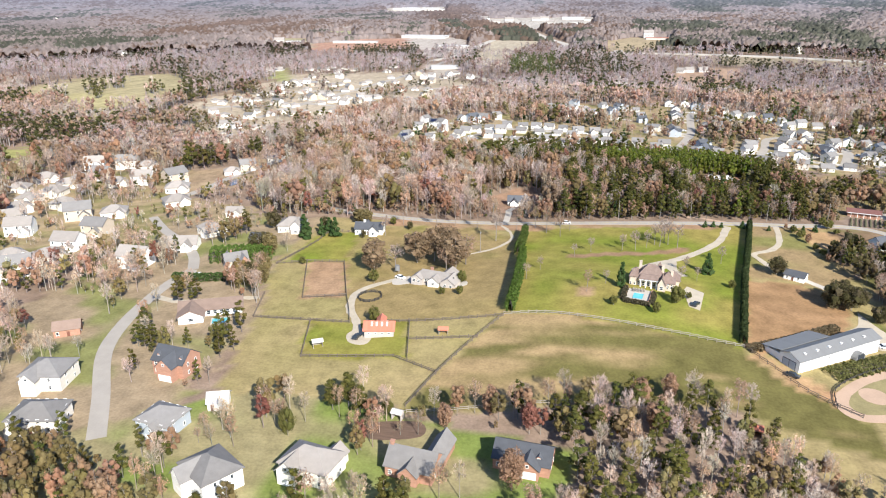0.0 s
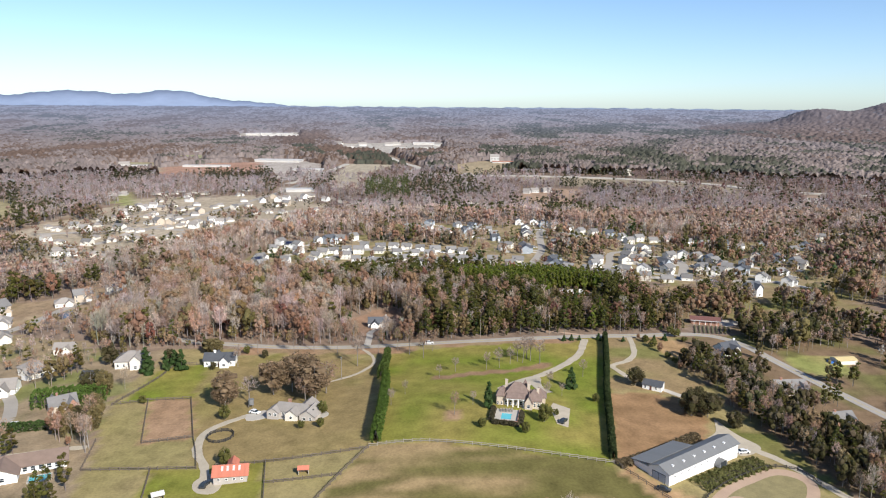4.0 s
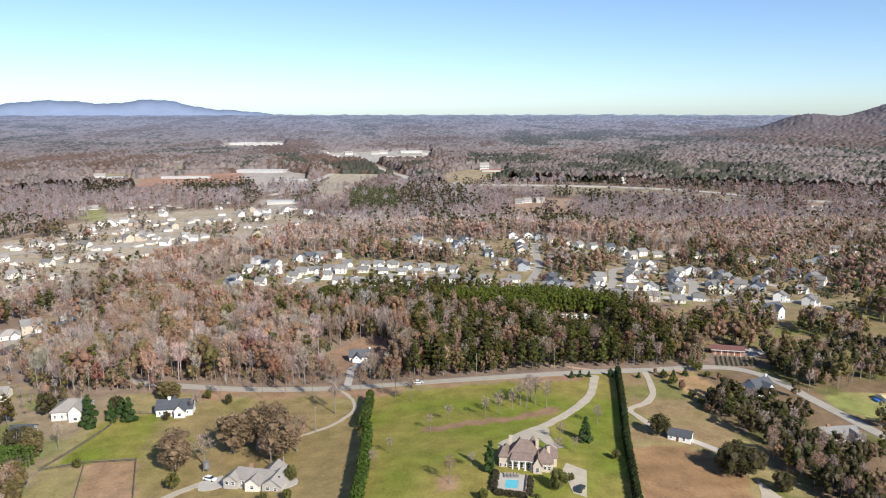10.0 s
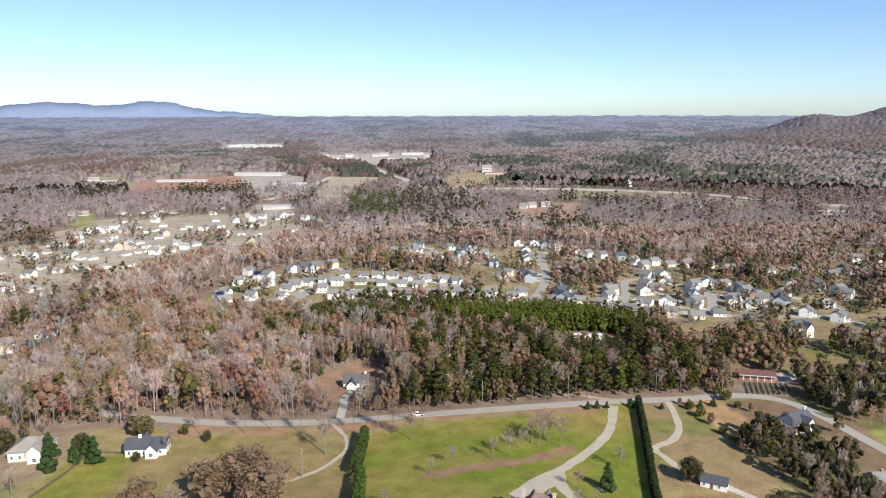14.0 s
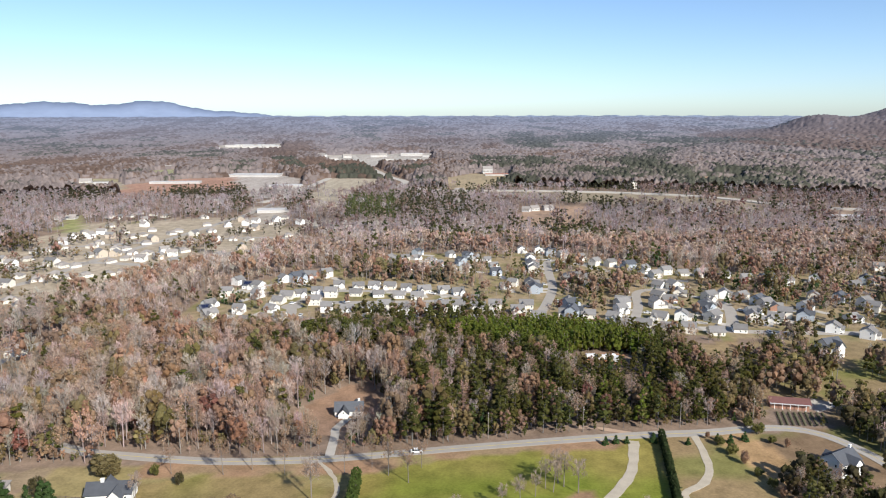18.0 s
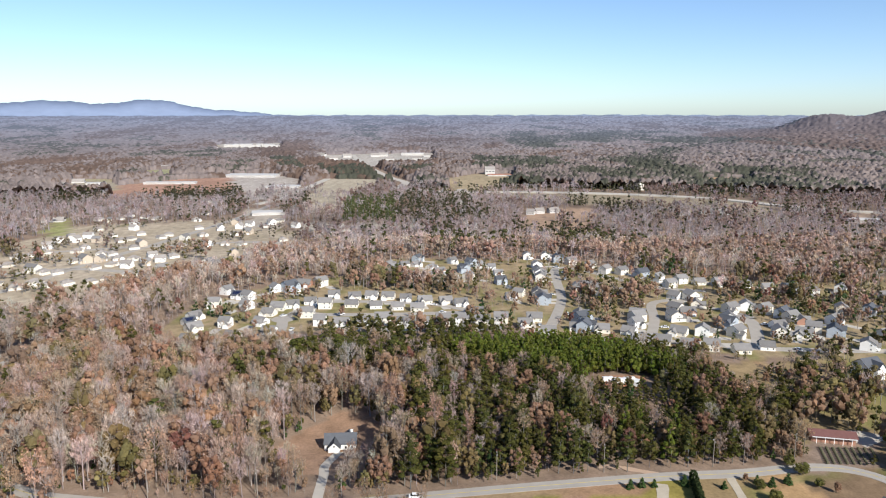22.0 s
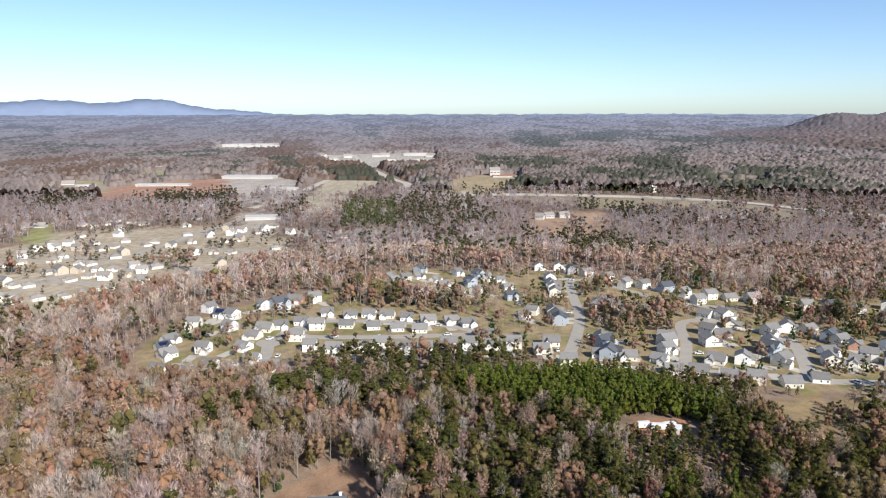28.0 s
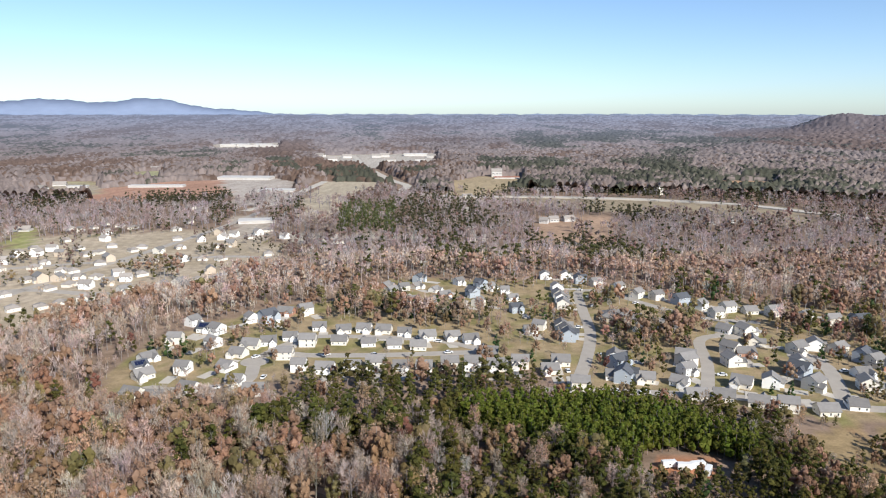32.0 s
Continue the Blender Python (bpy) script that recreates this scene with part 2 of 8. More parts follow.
def patch(name, ring, mat, lift=0.05, thick=0.12, label="", category="", kind="structure", sharp=False):
    """A paved or dug area with the given outline."""
    if sharp:
        p = np.concatenate([line_points([a, b], 1.0)[:-1] for a, b in zip(ring, [*ring[1:], ring[0]])])
    else:
        p = line_points([*ring, ring[0]], 2.0)[:-1]
    c = p.mean(0)
    shells = [(1, -thick), (1, 0), (0.66, 0), (0.33, 0), (0.02, 0)]
    v, n = [], len(p)
    for k, dz in shells:
        q = c + (p - c) * k
        v.append(np.c_[q, gz(q[:, 0], q[:, 1]) + lift + dz])
    i = np.arange(n)
    j = (i + 1) % n
    f = np.concatenate([np.stack([k * n + i, k * n + j, (k + 1) * n + j, (k + 1) * n + i], 1) for k in range(len(shells) - 1)])
    a = p[:, 0] * np.roll(p[:, 1], -1) - p[:, 1] * np.roll(p[:, 0], -1)
    if a.sum() < 0:
        f = f[:, ::-1]
    ob = new(name, array_mesh(name, np.concatenate(v), f, [mat]))
    return tagged(ob, label, category, "", kind)


def inside(ring, x, y):
    r = np.array(ring, float)
    hit = np.zeros(np.shape(x), bool)
    for (x0, y0), (x1, y1) in zip(r, np.roll(r, -1, axis=0)):
        c = (y0 > y) != (y1 > y)
        hit ^= c & (x < (x1 - x0) * (y - y0) / (y1 - y0 + 1e-9) + x0)
    return hit


def away(points, x, y, step=2.0):
    """Distance to a line of points."""
    best = np.full(np.shape(x), 1e9)
    p = np.array(points, float)
    for a, b in zip(p, p[1:]):
        ab = b - a
        t = np.clip(((x - a[0]) * ab[0] + (y - a[1]) * ab[1]) / (ab @ ab + 1e-9), 0, 1)
        best = np.minimum(best, np.hypot(x - a[0] - t * ab[0], y - a[1] - t * ab[1]))
    return best


def wander(x, y, size, seed=0):
    """Smooth value noise between 0 and 1."""
    rng = np.random.default_rng(seed)
    g = rng.random((256, 256))
    u, w = np.asarray(x, float) / size + 1000, np.asarray(y, float) / size + 1000
    i, j = np.floor(u).astype(int), np.floor(w).astype(int)
    a, b = u - i, w - j
    a, b = a * a * (3 - 2 * a), b * b * (3 - 2 * b)
    i0, i1, j0, j1 = i % 256, (i + 1) % 256, j % 256, (j + 1) % 256
    return (g[i0, j0] * (1 - a) + g[i1, j0] * a) * (1 - b) + (g[i0, j1] * (1 - a) + g[i1, j1] * a) * b


# ---- the plan: lines of roads, outlines of fields ----
ROAD = [(-146, 361), (-132, 354.5), (-117.6, 351.5), (-82.5, 346), (-45.3, 346), (-5, 350.8), (31.1, 355.5), (71.2, 360.8), (98.2, 363.6), (125.4, 369), (140.6, 365.3), (149.7, 351.5), (155.9, 328.7), (163.2, 304), (169.3, 286), (181.1, 251.4), (200.4, 200.4)]
ESTATE_DRIVE = [(69.2, 356), (62.2, 332), (49.9, 312.4), (36.4, 296), (25.2, 283.5), (21.2, 278)]
ESTATE_SPUR = [(37.5, 297.4), (37.1, 285.1), (40.9, 277.3)]
EAST_DRIVE = [(93.2, 360.8), (90.4, 338.4), (84.4, 325.4), (75.3, 318), (77.2, 309.9), (80.2, 300.7)]
COTTAGE_DRIVE = [(90.3, 292), (98.5, 283.2)]
RANCH_DRIVE = [(-71.5, 264.9), (-78.6, 260.6), (-87.7, 251.1), (-89.7, 242.2), (-86.6, 229.9), (-81.5, 221.6), (-76.5, 207.7)]
BARN_ROAD = [(107.3, 241.6), (115.4, 231.8), (121.4, 219.8), (126.4, 207.7), (134.3, 190.5)]
WOOD_DRIVE = [(-41.3, 348.3), (-42.3, 368.8), (-43.3, 378.6), (-40.3, 392.8)]
WEST_STREET = [(-131, 137), (-143, 156), (-161, 183), (-169, 205), (-173.2, 229.2), (-174.2, 247.3), (-172.3, 262.5)]
WEST_LANE = [(-172.3, 262.5), (-182.3, 280.5), (-200.3, 300.4), (-222.2, 320.3), (-245, 345)]
WEST_AVENUE = [(-254, 385), (-247, 408), (-244.5, 432), (-240, 450), (-233, 475), (-228, 505), (-212, 535)]
MAIN_STREET = [(53, 524), (64, 556), (77, 608), (82, 661), (88, 705), (106, 701), (129, 665), (150, 640), (180, 630)]
SIDE_STREET = [(110, 517), (124, 557), (134, 597), (154, 606)]
SOUTH_STREET = [(40, 524), (53, 523), (105, 518), (137, 512), (164, 505), (192, 502), (240, 500)]
COURT = [(-136, 521), (-108, 526), (-94, 534), (-97, 565), (-88, 574), (-72, 570), (-30, 571), (16, 576)]
LOOP = [(-97, 565), (-83, 594), (-65, 602), (-12, 596), (12, 582), (16, 576)]
EAST_COURT = [(164, 505), (174, 532), (181, 557), (176, 568)]
FAR_STREET = [(-390, 620), (-364, 627), (-323, 650), (-301, 745), (-268, 860), (-240, 1000), (-231, 1105)]
FAR_STREET_B = [(-400, 690), (-340, 710), (-300, 725), (-220, 715), (-150, 790)]
FAR_STREET_C = [(-380, 780), (-290, 815), (-200, 830), (-150, 820)]
HIGHWAY = [(-79, 1325), (10, 1262), (120, 1262), (229, 1242), (298, 1219), (368, 1183), (413, 1138), (444, 1091), (500, 1040), (640, 990)]
FAR_ROAD = [(-251, 1111), (-226, 1207), (-222, 1342), (-214, 1494)]
STATE_ROAD = [(-253, 2201), (-175, 1818), (-103, 1529), (-66, 1419), (-79, 1325)]
STREETS = [ROAD, WOOD_DRIVE, WEST_STREET, WEST_LANE, WEST_AVENUE, MAIN_STREET, SIDE_STREET, SOUTH_STREET, COURT, LOOP, EAST_COURT, FAR_STREET, FAR_STREET_B, FAR_STREET_C]
FARM = [(-137.5, 341.4), (-137.4, 272.8), (-122, 225), (-117, 195), (-108, 166), (-59.8, 171.4), (-47.8, 165.3), (-9.9, 175.6), (19.7, 183.4), (49.4, 184.6), (61.8, 164.4), (70, 150), (120, 160), (128.4, 205.7), (122.7, 246.5), (113.7, 263.7), (114.9, 292.4), (106.7, 320.1), (112.5, 346.6), (118.4, 363.2)]
LAWN = [(-26.8, 227.9), (-7.5, 229), (12.4, 226), (31.6, 223.4), (55.6, 220.9), (65.4, 281.3), (80.2, 361.7), (30.1, 353.7), (-10, 339.3), (-32.1, 331.1), (-29.3, 283.3)]
PASTURE = [(-26.8, 227.9), (-7.5, 229), (12.4, 226), (31.6, 223.4), (55.6, 220.9), (65, 208.6), (81.6, 194), (90, 165), (49.4, 184.6), (19.7, 183.4), (-49.8, 167.3), (-43.5, 188.6)]
PADDOCK = [(-123.4, 277.9), (-106.3, 279.8), (-92.8, 243.4), (-110, 239)]
RANCH_YARD = [(-106.3, 279.8), (-92.8, 243.4), (-82.5, 220.7), (-61, 222.4), (-26.8, 227.9), (-31, 320), (-60.4, 337.1), (-100.6, 331.9), (-112.5, 311.5)]
WEST_MEADOW = [(-134.4, 274.9), (-130.5, 319.4), (-105.6, 321.7), (-99.3, 285.9), (-106.3, 279.8)]
STABLE_YARD = [(-98.9, 219.7), (-91.9, 192.7), (-60.4, 197.1), (-54.4, 196.6), (-62.1, 222.5), (-82.5, 220.7)]
DRY_FIELD = [(65.4, 281.3), (56.5, 223.7), (62.7, 219.3), (79.1, 233.3), (93.8, 245.4), (101.3, 262.8), (96.4, 281.2), (84.1, 288.4)]
EAST_MEADOW = [(80.2, 361.7), (65.5, 285.9), (84.1, 290.5), (100.5, 283.6), (112.8, 302.4), (104.6, 324), (110.5, 349.5), (116.3, 365)]
BARN_MEADOW = [(105.4, 259), (120.7, 251.6), (128.4, 205.7), (120.3, 214.7), (108.3, 240.6)]
WOOD_LOT = [(-66, 394), (-58, 412), (-44, 431), (-33, 425), (-26, 412), (-25, 392), (-29, 374), (-48, 370), (-62, 380)]
CLAY_CUT = [(66.5, 449.1), (77.0, 452.6), (89.1, 448.5), (84.9, 433.7), (74.0, 431.5), (64.8, 436.0)]
PLANTATION = [(2.1, 493.9), (29.8, 498.3), (59.9, 496.0), (85.1, 476.5), (104.1, 452.0), (98.3, 433.7), (68.5, 428.5), (48.4, 442.0), (17.0, 465.4), (2.0, 482.2)]
NURSERY = [(126.3, 371.6), (146.6, 369.9), (164.7, 396), (136, 399)]
WEST_LOT = [(-285, 450), (-262, 466), (-240, 502), (-222, 522), (-213, 510), (-221, 470), (-226, 440), (-224, 415), (-236, 398), (-262, 394), (-268, 425)]
WEST_SCRUB = [(-275, 375), (-262, 394), (-224, 415), (-213, 510), (-196, 500), (-190, 420), (-185, 365), (-200, 345), (-270, 345)]
VILLAGE = [(-160, 515), (-130, 510), (-60, 540), (45, 545), (60, 521), (130, 500), (170, 485), (290, 488), (400, 610), (390, 690), (275, 660), (200, 665), (120, 720), (60, 745), (-45, 740), (-50, 690), (-110, 660), (-160, 600)]
FAR_VILLAGE = [(-420, 560), (-290, 535), (-265, 590), (-225, 655), (-215, 700), (-140, 780), (-140, 850), (-165, 900), (-240, 980), (-400, 930), (-430, 700)]
WEST_VILLAGE = [(-390, 300), (-260, 235), (-225.2, 285.2), (-180.4, 300.6), (-165.4, 346), (-240, 385), (-290, 460), (-360, 440)]
WEST_YARDS = [(-225, 120), (-120, 130), (-118, 200), (-128, 240), (-137, 275), (-138, 340), (-225, 340)]
SOUTH_YARDS = [(-140, 100), (0, 120), (0, 159), (-47.8, 164.4), (-59.8, 171.4), (-108, 166), (-150, 130)]
EAST_YARDS = [(128.4, 205.7), (171, 241.5), (230.8, 331.2), (210.8, 400.9), (165.7, 399.1), (146.6, 369.9), (118.4, 363.2), (112.5, 346.6), (106.7, 320.1), (114.9, 292.4), (113.7, 263.7)]
TALL_GRASS = [(99.9, 358.7), (112.7, 365.6), (118.9, 341.9), (108.6, 318.9), (106.2, 326.5)]
EAST_GROVES = [
    [(144.6, 358.7), (187.2, 397.4), (231.2, 398.5), (202.2, 350.1), (186.4, 353.1), (163.7, 338.9), (148.4, 338.2)],
    [(169.3, 321.8), (186.4, 325.6), (177.5, 310.6), (162.0, 308.4)],
    [(109.4, 322.4), (122.6, 329.1), (132.9, 323.4), (120.1, 293.3), (107.8, 285.5), (99.8, 292.2)],
    [(111.0, 281.2), (130.2, 288.9), (145.7, 282.4), (128.2, 246.4), (110.3, 238.9), (100.1, 251.9)],
    [(108.0, 320.0), (118.0, 330.0), (127.0, 318.0), (129.0, 302.0), (133.0, 284.0), (146.0, 274.0), (158.0, 250.0), (164.0, 236.0), (150.0, 214.0), (135.0, 222.0), (126.6, 231.0), (119.5, 259.0), (114.0, 282.0), (111.0, 300.0)],
    [(129.1, 314.5), (144.8, 315.1), (135.8, 296.3), (121.1, 295.7)],
    [(148.2, 284.7), (163.4, 285.0), (151.3, 264.7), (137.3, 264.5)],
    [(110.0, 228.6), (132.0, 242.3), (151.0, 234.0), (135.6, 207.2), (116.3, 199.5), (105.7, 206.4)],
]
WEST_PINES = [(-160, 194), (-146, 199), (-130, 203), (-123, 212), (-116, 200), (-113, 184), (-108, 167), (-120, 168), (-124, 182), (-144, 184)]
SOUTH_WOOD = [(-4, 176), (16, 183), (46, 183), (51, 169), (60, 150), (80, 130), (0, 120), (0, 138), (-4, 156)]
CORNER_WOOD = [(-165, 132), (-137, 130), (-124, 128), (-108, 118), (-95, 112), (-140, 95), (-180, 110)]
FIELD_RIGHT = [(157.8, 333.9), (172.8, 341.7), (192.9, 335.6), (186, 319.9), (169.1, 309.2)]
RED_LOT = [(125.6, 464.6), (145, 482), (160, 489), (156, 470), (143.6, 458.1), (129.6, 450.8)]


# ---- openings in the far woods ----
OPENINGS = []


def opening(ring, colour):
    OPENINGS.append((ring, colour))


opening([(-561, 1351), (-476, 1505), (-368, 1529), (-303, 1283), (-383, 1240), (-459, 1148)], (0.37, 0.22, 0.155))
opening([(-428, 1591), (-340, 1591), (-266, 1494), (-204, 1177), (-283, 1177)], (0.40, 0.35, 0.30))
opening([(-200, 1221), (-214, 1494), (-101, 1494), (-101, 1370), (-137, 1206), (-132, 1057), (-170, 1058)], (0.40, 0.34, 0.25))
opening([(-251, 1057), (-208, 1082), (-196, 1030), (-170, 911), (-212, 915)], (0.36, 0.31, 0.25))
opening([(-370, 2196), (-204, 2263), (-28, 2306), (-21, 1851), (-135, 1800), (-256, 1844)], (0.40, 0.36, 0.31))
opening([(3, 1517), (70, 1616), (138, 1613), (113, 1350), (55, 1292), (2, 1274)], (0.34, 0.27, 0.17))
opening([(108, 1070), (193, 1070), (153, 878), (80, 886)], (0.35, 0.24, 0.165))
opening([(11, 1300), (257, 1257), (312, 1240), (383, 1203), (441, 1150), (392, 982), (321, 1034), (267, 1081), (219, 1094), (10, 1204)], (0.27, 0.22, 0.15))
opening([(479, 1532), (573, 1503), (505, 1342), (426, 1352)], (0.40, 0.25, 0.15))
opening([(491, 1019), (523, 1018), (426, 856), (408, 871)], (0.34, 0.25, 0.18))
opening([(-458, 979), (-440, 987), (-382, 876), (-401, 869)], (0.27, 0.27, 0.11))
opening([(-688, 1493), (-606, 1493), (-520, 1301), (-590, 1301)], (0.34, 0.30, 0.18))
opening([(-752, 2579), (-550, 2672), (-477, 2333), (-658, 2273)], (0.40, 0.36, 0.31))
opening([(-633, 1689), (-591, 1735), (-508, 1511), (-550, 1485)], (0.30, 0.29, 0.17))
opening([(-162, 950), (-54, 938), (-17, 932), (-17, 915), (-60, 910), (-150, 880)], (0.36, 0.32, 0.26))
opening([(-660, 1450), (-560, 1420), (-520, 1260), (-610, 1240)], (0.33, 0.28, 0.21))
opening([(-681, 761), (-678, 849), (-554, 918), (-457, 751), (-450, 606), (-504, 566)], (0.33, 0.28, 0.16))
opening([(-475, 491), (-458, 505), (-390, 422), (-399, 406)], (0.29, 0.28, 0.11))
PINE_STANDS = [
    [(-136, 1140), (-69, 1172), (-51, 905), (-107, 905)],
    [(-276, 1735), (-101, 1660), (-23, 1709), (-16, 1430), (-76, 1383), (-221, 1515)],
    [(280, 1440), (366, 1431), (285, 1206), (230, 1236)],
    [(-448, 2001), (-367, 1946), (-276, 1599), (-344, 1666)],
    [(11, 1425), (167, 1382), (167, 1282), (9, 1312)],
    [(157, 1110), (226, 1152), (235, 1000), (196, 1000)],
    [(-420, 1300), (-309, 1319), (-289, 1128), (-398, 1128)],
    [(75, 2001), (293, 1950), (228, 1653), (57, 1664)],
]


# ---- the land ----
def axis(parts):
    out = [parts[0][0]]
    for a, b, step in parts:
        n = max(1, int(round((b - a) / step)))
        out.extend(a + (b - a) * (i + 1) / n for i in range(n))
    return np.array(out)


def land():
    xs = axis([(-4600, -1600, 100), (-1600, -600, 25), (-600, -260, 10), (-260, 240, 3.0), (240, 600, 10), (600, 1800, 25), (1800, 4600, 100)])
    ys = axis([(-400, 90, 20), (90, 440, 3.0), (440, 760, 6), (760, 1500, 20), (1500, 2800, 40), (2800, 4600, 100)])
    X, Y = np.meshgrid(xs, ys)
    x, y = X.ravel(), Y.ravel()
    z = gz(x, y)
    a, b, c = wander(x, y, 60, 1), wander(x, y, 14, 2), wander(x, y, 220, 3)
    fine = wander(x, y, 5, 4)

    def mix(p, q, t):
        return np.asarray(p, float) * (1 - t[:, None]) + np.asarray(q, float) * t[:, None]

    litter = mix((0.20, 0.14, 0.10), (0.29, 0.215, 0.16), 0.5 * b + 0.5 * fine)
    dry = mix((0.33, 0.25, 0.13), (0.25, 0.215, 0.085), a * 0.5 + b * 0.5)
    green = mix((0.158, 0.188, 0.028), (0.262, 0.215, 0.062), smooth(0.28, 0.78, 0.55 * a + 0.45 * b))
    straw = mix((0.33, 0.20, 0.105), (0.23, 0.14, 0.07), 0.5 * b + 0.5 * fine)
    col = litter.copy()

    def lay(ring, what, soft=3.0):
        m = inside(ring, x + (fine - 0.5) * soft, y + (b - 0.5) * soft)
        col[m] = what[m]

    yard = mix((0.31, 0.235, 0.14), (0.20, 0.18, 0.075), smooth(0.4, 0.75, 0.5 * b + 0.5 * fine))
    for ring in (VILLAGE, FAR_VILLAGE, WEST_VILLAGE):
        lay(ring, yard, 12)
    pale = mix((0.43, 0.355, 0.265), (0.31, 0.255, 0.175), b)
    lay(FAR_VILLAGE, pale, 20)
    lay(WEST_YARDS, mix((0.29, 0.22, 0.14), (0.20, 0.20, 0.075), smooth(0.45, 0.75, b)), 10)
    lay(SOUTH_YARDS, mix((0.27, 0.23, 0.12), (0.17, 0.21, 0.055), smooth(0.4, 0.7, b)), 6)
    lay(EAST_YARDS, mix((0.205, 0.14, 0.085), (0.155, 0.145, 0.055), smooth(0.45, 0.75, b)), 8)
    lay([(128, 372), (235, 400), (290, 488), (170, 485), (128, 452)], mix((0.25, 0.185, 0.10), (0.19, 0.18, 0.06), smooth(0.4, 0.7, b)), 8)
    lay(FIELD_RIGHT, mix((0.32, 0.27, 0.11), (0.24, 0.25, 0.08), b), 4)
    lay(FARM, dry)
    lay(WEST_MEADOW, green, 2)
    lay(RANCH_YARD, mix((0.19, 0.195, 0.045), (0.27, 0.20, 0.09), smooth(0.25, 0.65, 0.6 * a + 0.4 * b)), 3)
    lay(STABLE_YARD, green, 2)
    lay(EAST_MEADOW, mix((0.20, 0.185, 0.065), (0.28, 0.20, 0.105), smooth(0.3, 0.7, b)), 4)
    lay(TALL_GRASS, mix((0.42, 0.27, 0.14), (0.34, 0.22, 0.11), fine), 3)
    lay(BARN_MEADOW, mix((0.19, 0.17, 0.06), (0.145, 0.155, 0.045), b), 4)
    streak = wander(x * 0.35 + y * 0.1, y * 1.3 - x * 0.2, 9, 6)
    side = smooth(-10, 75, x + (y - 200) * 0.2)
    thin = wander(x * 0.22 + y * 0.08, y * 1.5 - x * 0.25, 5, 66)
    pasture = mix((0.315, 0.225, 0.115), (0.13, 0.115, 0.04), smooth(0.44, 0.74, 0.42 * streak + 0.36 * thin + 0.22 * a + side * 0.48))
    lay(PASTURE, pasture, 2)
    lay(DRY_FIELD, straw, 3)
    lay(LAWN, green, 2)
    near_house = np.hypot((x - 1.9) / 4.5, (y - 249) / 6)
    col[near_house < 0.9] = (0.33, 0.215, 0.125)
    bed = away([(-4, 294), (10, 300), (20, 303), (33, 308), (44, 316)], x, y) < 1.8 + 1.6 * b
    col[bed] = (0.27, 0.17, 0.10)
    clay = mix((0.44, 0.23, 0.13), (0.34, 0.25, 0.13), b)
    lay(PADDOCK, mix((0.37, 0.24, 0.145), (0.30, 0.19, 0.11), b), 1)
    m = (away([(60.8, 215.3), (69.2, 205.3), (83.6, 195.1)], x, y) < 2.5 + 4 * (fine - 0.3))
    col[m] = clay[m]
    for pts, w in (([(-2, 346.7), (30.1, 350.6), (60.2, 354.3)], 4.0), ([(-100.6, 340), (-50.3, 339), (-20.1, 341.7)], 5.0)):
        m = away(pts, x, y) < w * (0.5 + b)
        col[m] = mix((0.29, 0.21, 0.12), (0.33, 0.2, 0.12), b)[m]
    lay(WOOD_LOT, mix((0.34, 0.225, 0.155), (0.27, 0.17, 0.11), b), 2)
    lay(CLAY_CUT, mix((0.46, 0.20, 0.10), (0.38, 0.19, 0.11), b), 3)
    lay(RED_LOT, mix((0.30, 0.22, 0.12), (0.42, 0.24, 0.14), smooth(0.6, 0.8, b)), 4)
    lay(WEST_LOT, mix((0.36, 0.27, 0.17), (0.27, 0.19, 0.12), b), 4)
    lay(NURSERY, mix((0.22, 0.16, 0.12), (0.28, 0.21, 0.16), b), 2)
    # woodland as a whole beyond the single trees; bluer outwards, distance haze painted in
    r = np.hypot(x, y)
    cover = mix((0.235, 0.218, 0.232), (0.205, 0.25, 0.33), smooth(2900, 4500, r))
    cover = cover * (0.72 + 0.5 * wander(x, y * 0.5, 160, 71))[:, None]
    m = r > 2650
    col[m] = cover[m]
    # openings far out
    for ring, rgb in OPENINGS:
        m = inside(ring, x + (b - 0.5) * 16, y + (fine - 0.5) * 24)
        col[m] = np.array(rgb) * (0.8 + 0.25 * fine[m] + 0.15 * a[m])[:, None]
    for cx, cy, rx, ry, rgb in ((370, 735, 26, 30, (0.36, 0.28, 0.15)), (-640, 480, 60, 70, (0.33, 0.30, 0.11)), (-560, 700, 70, 50, (0.36, 0.31, 0.16)), (330, 640, 30, 20, (0.34, 0.27, 0.15))):
        m = np.hypot((x - cx) / rx, (y - cy) / ry) < 0.85 + 0.35 * b
        col[m] = np.array(rgb) * (0.85 + 0.3 * fine[m])[:, None]
    n, k = len(xs), len(ys)
    i, j = np.meshgrid(np.arange(n - 1), np.arange(k - 1))
    q = (j * n + i).ravel()
    f = np.stack([q, q + 1, q + n + 1, q + n], 1)
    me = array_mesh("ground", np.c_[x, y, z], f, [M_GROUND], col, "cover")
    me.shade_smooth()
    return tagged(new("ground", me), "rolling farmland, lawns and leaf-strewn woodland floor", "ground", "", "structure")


land()


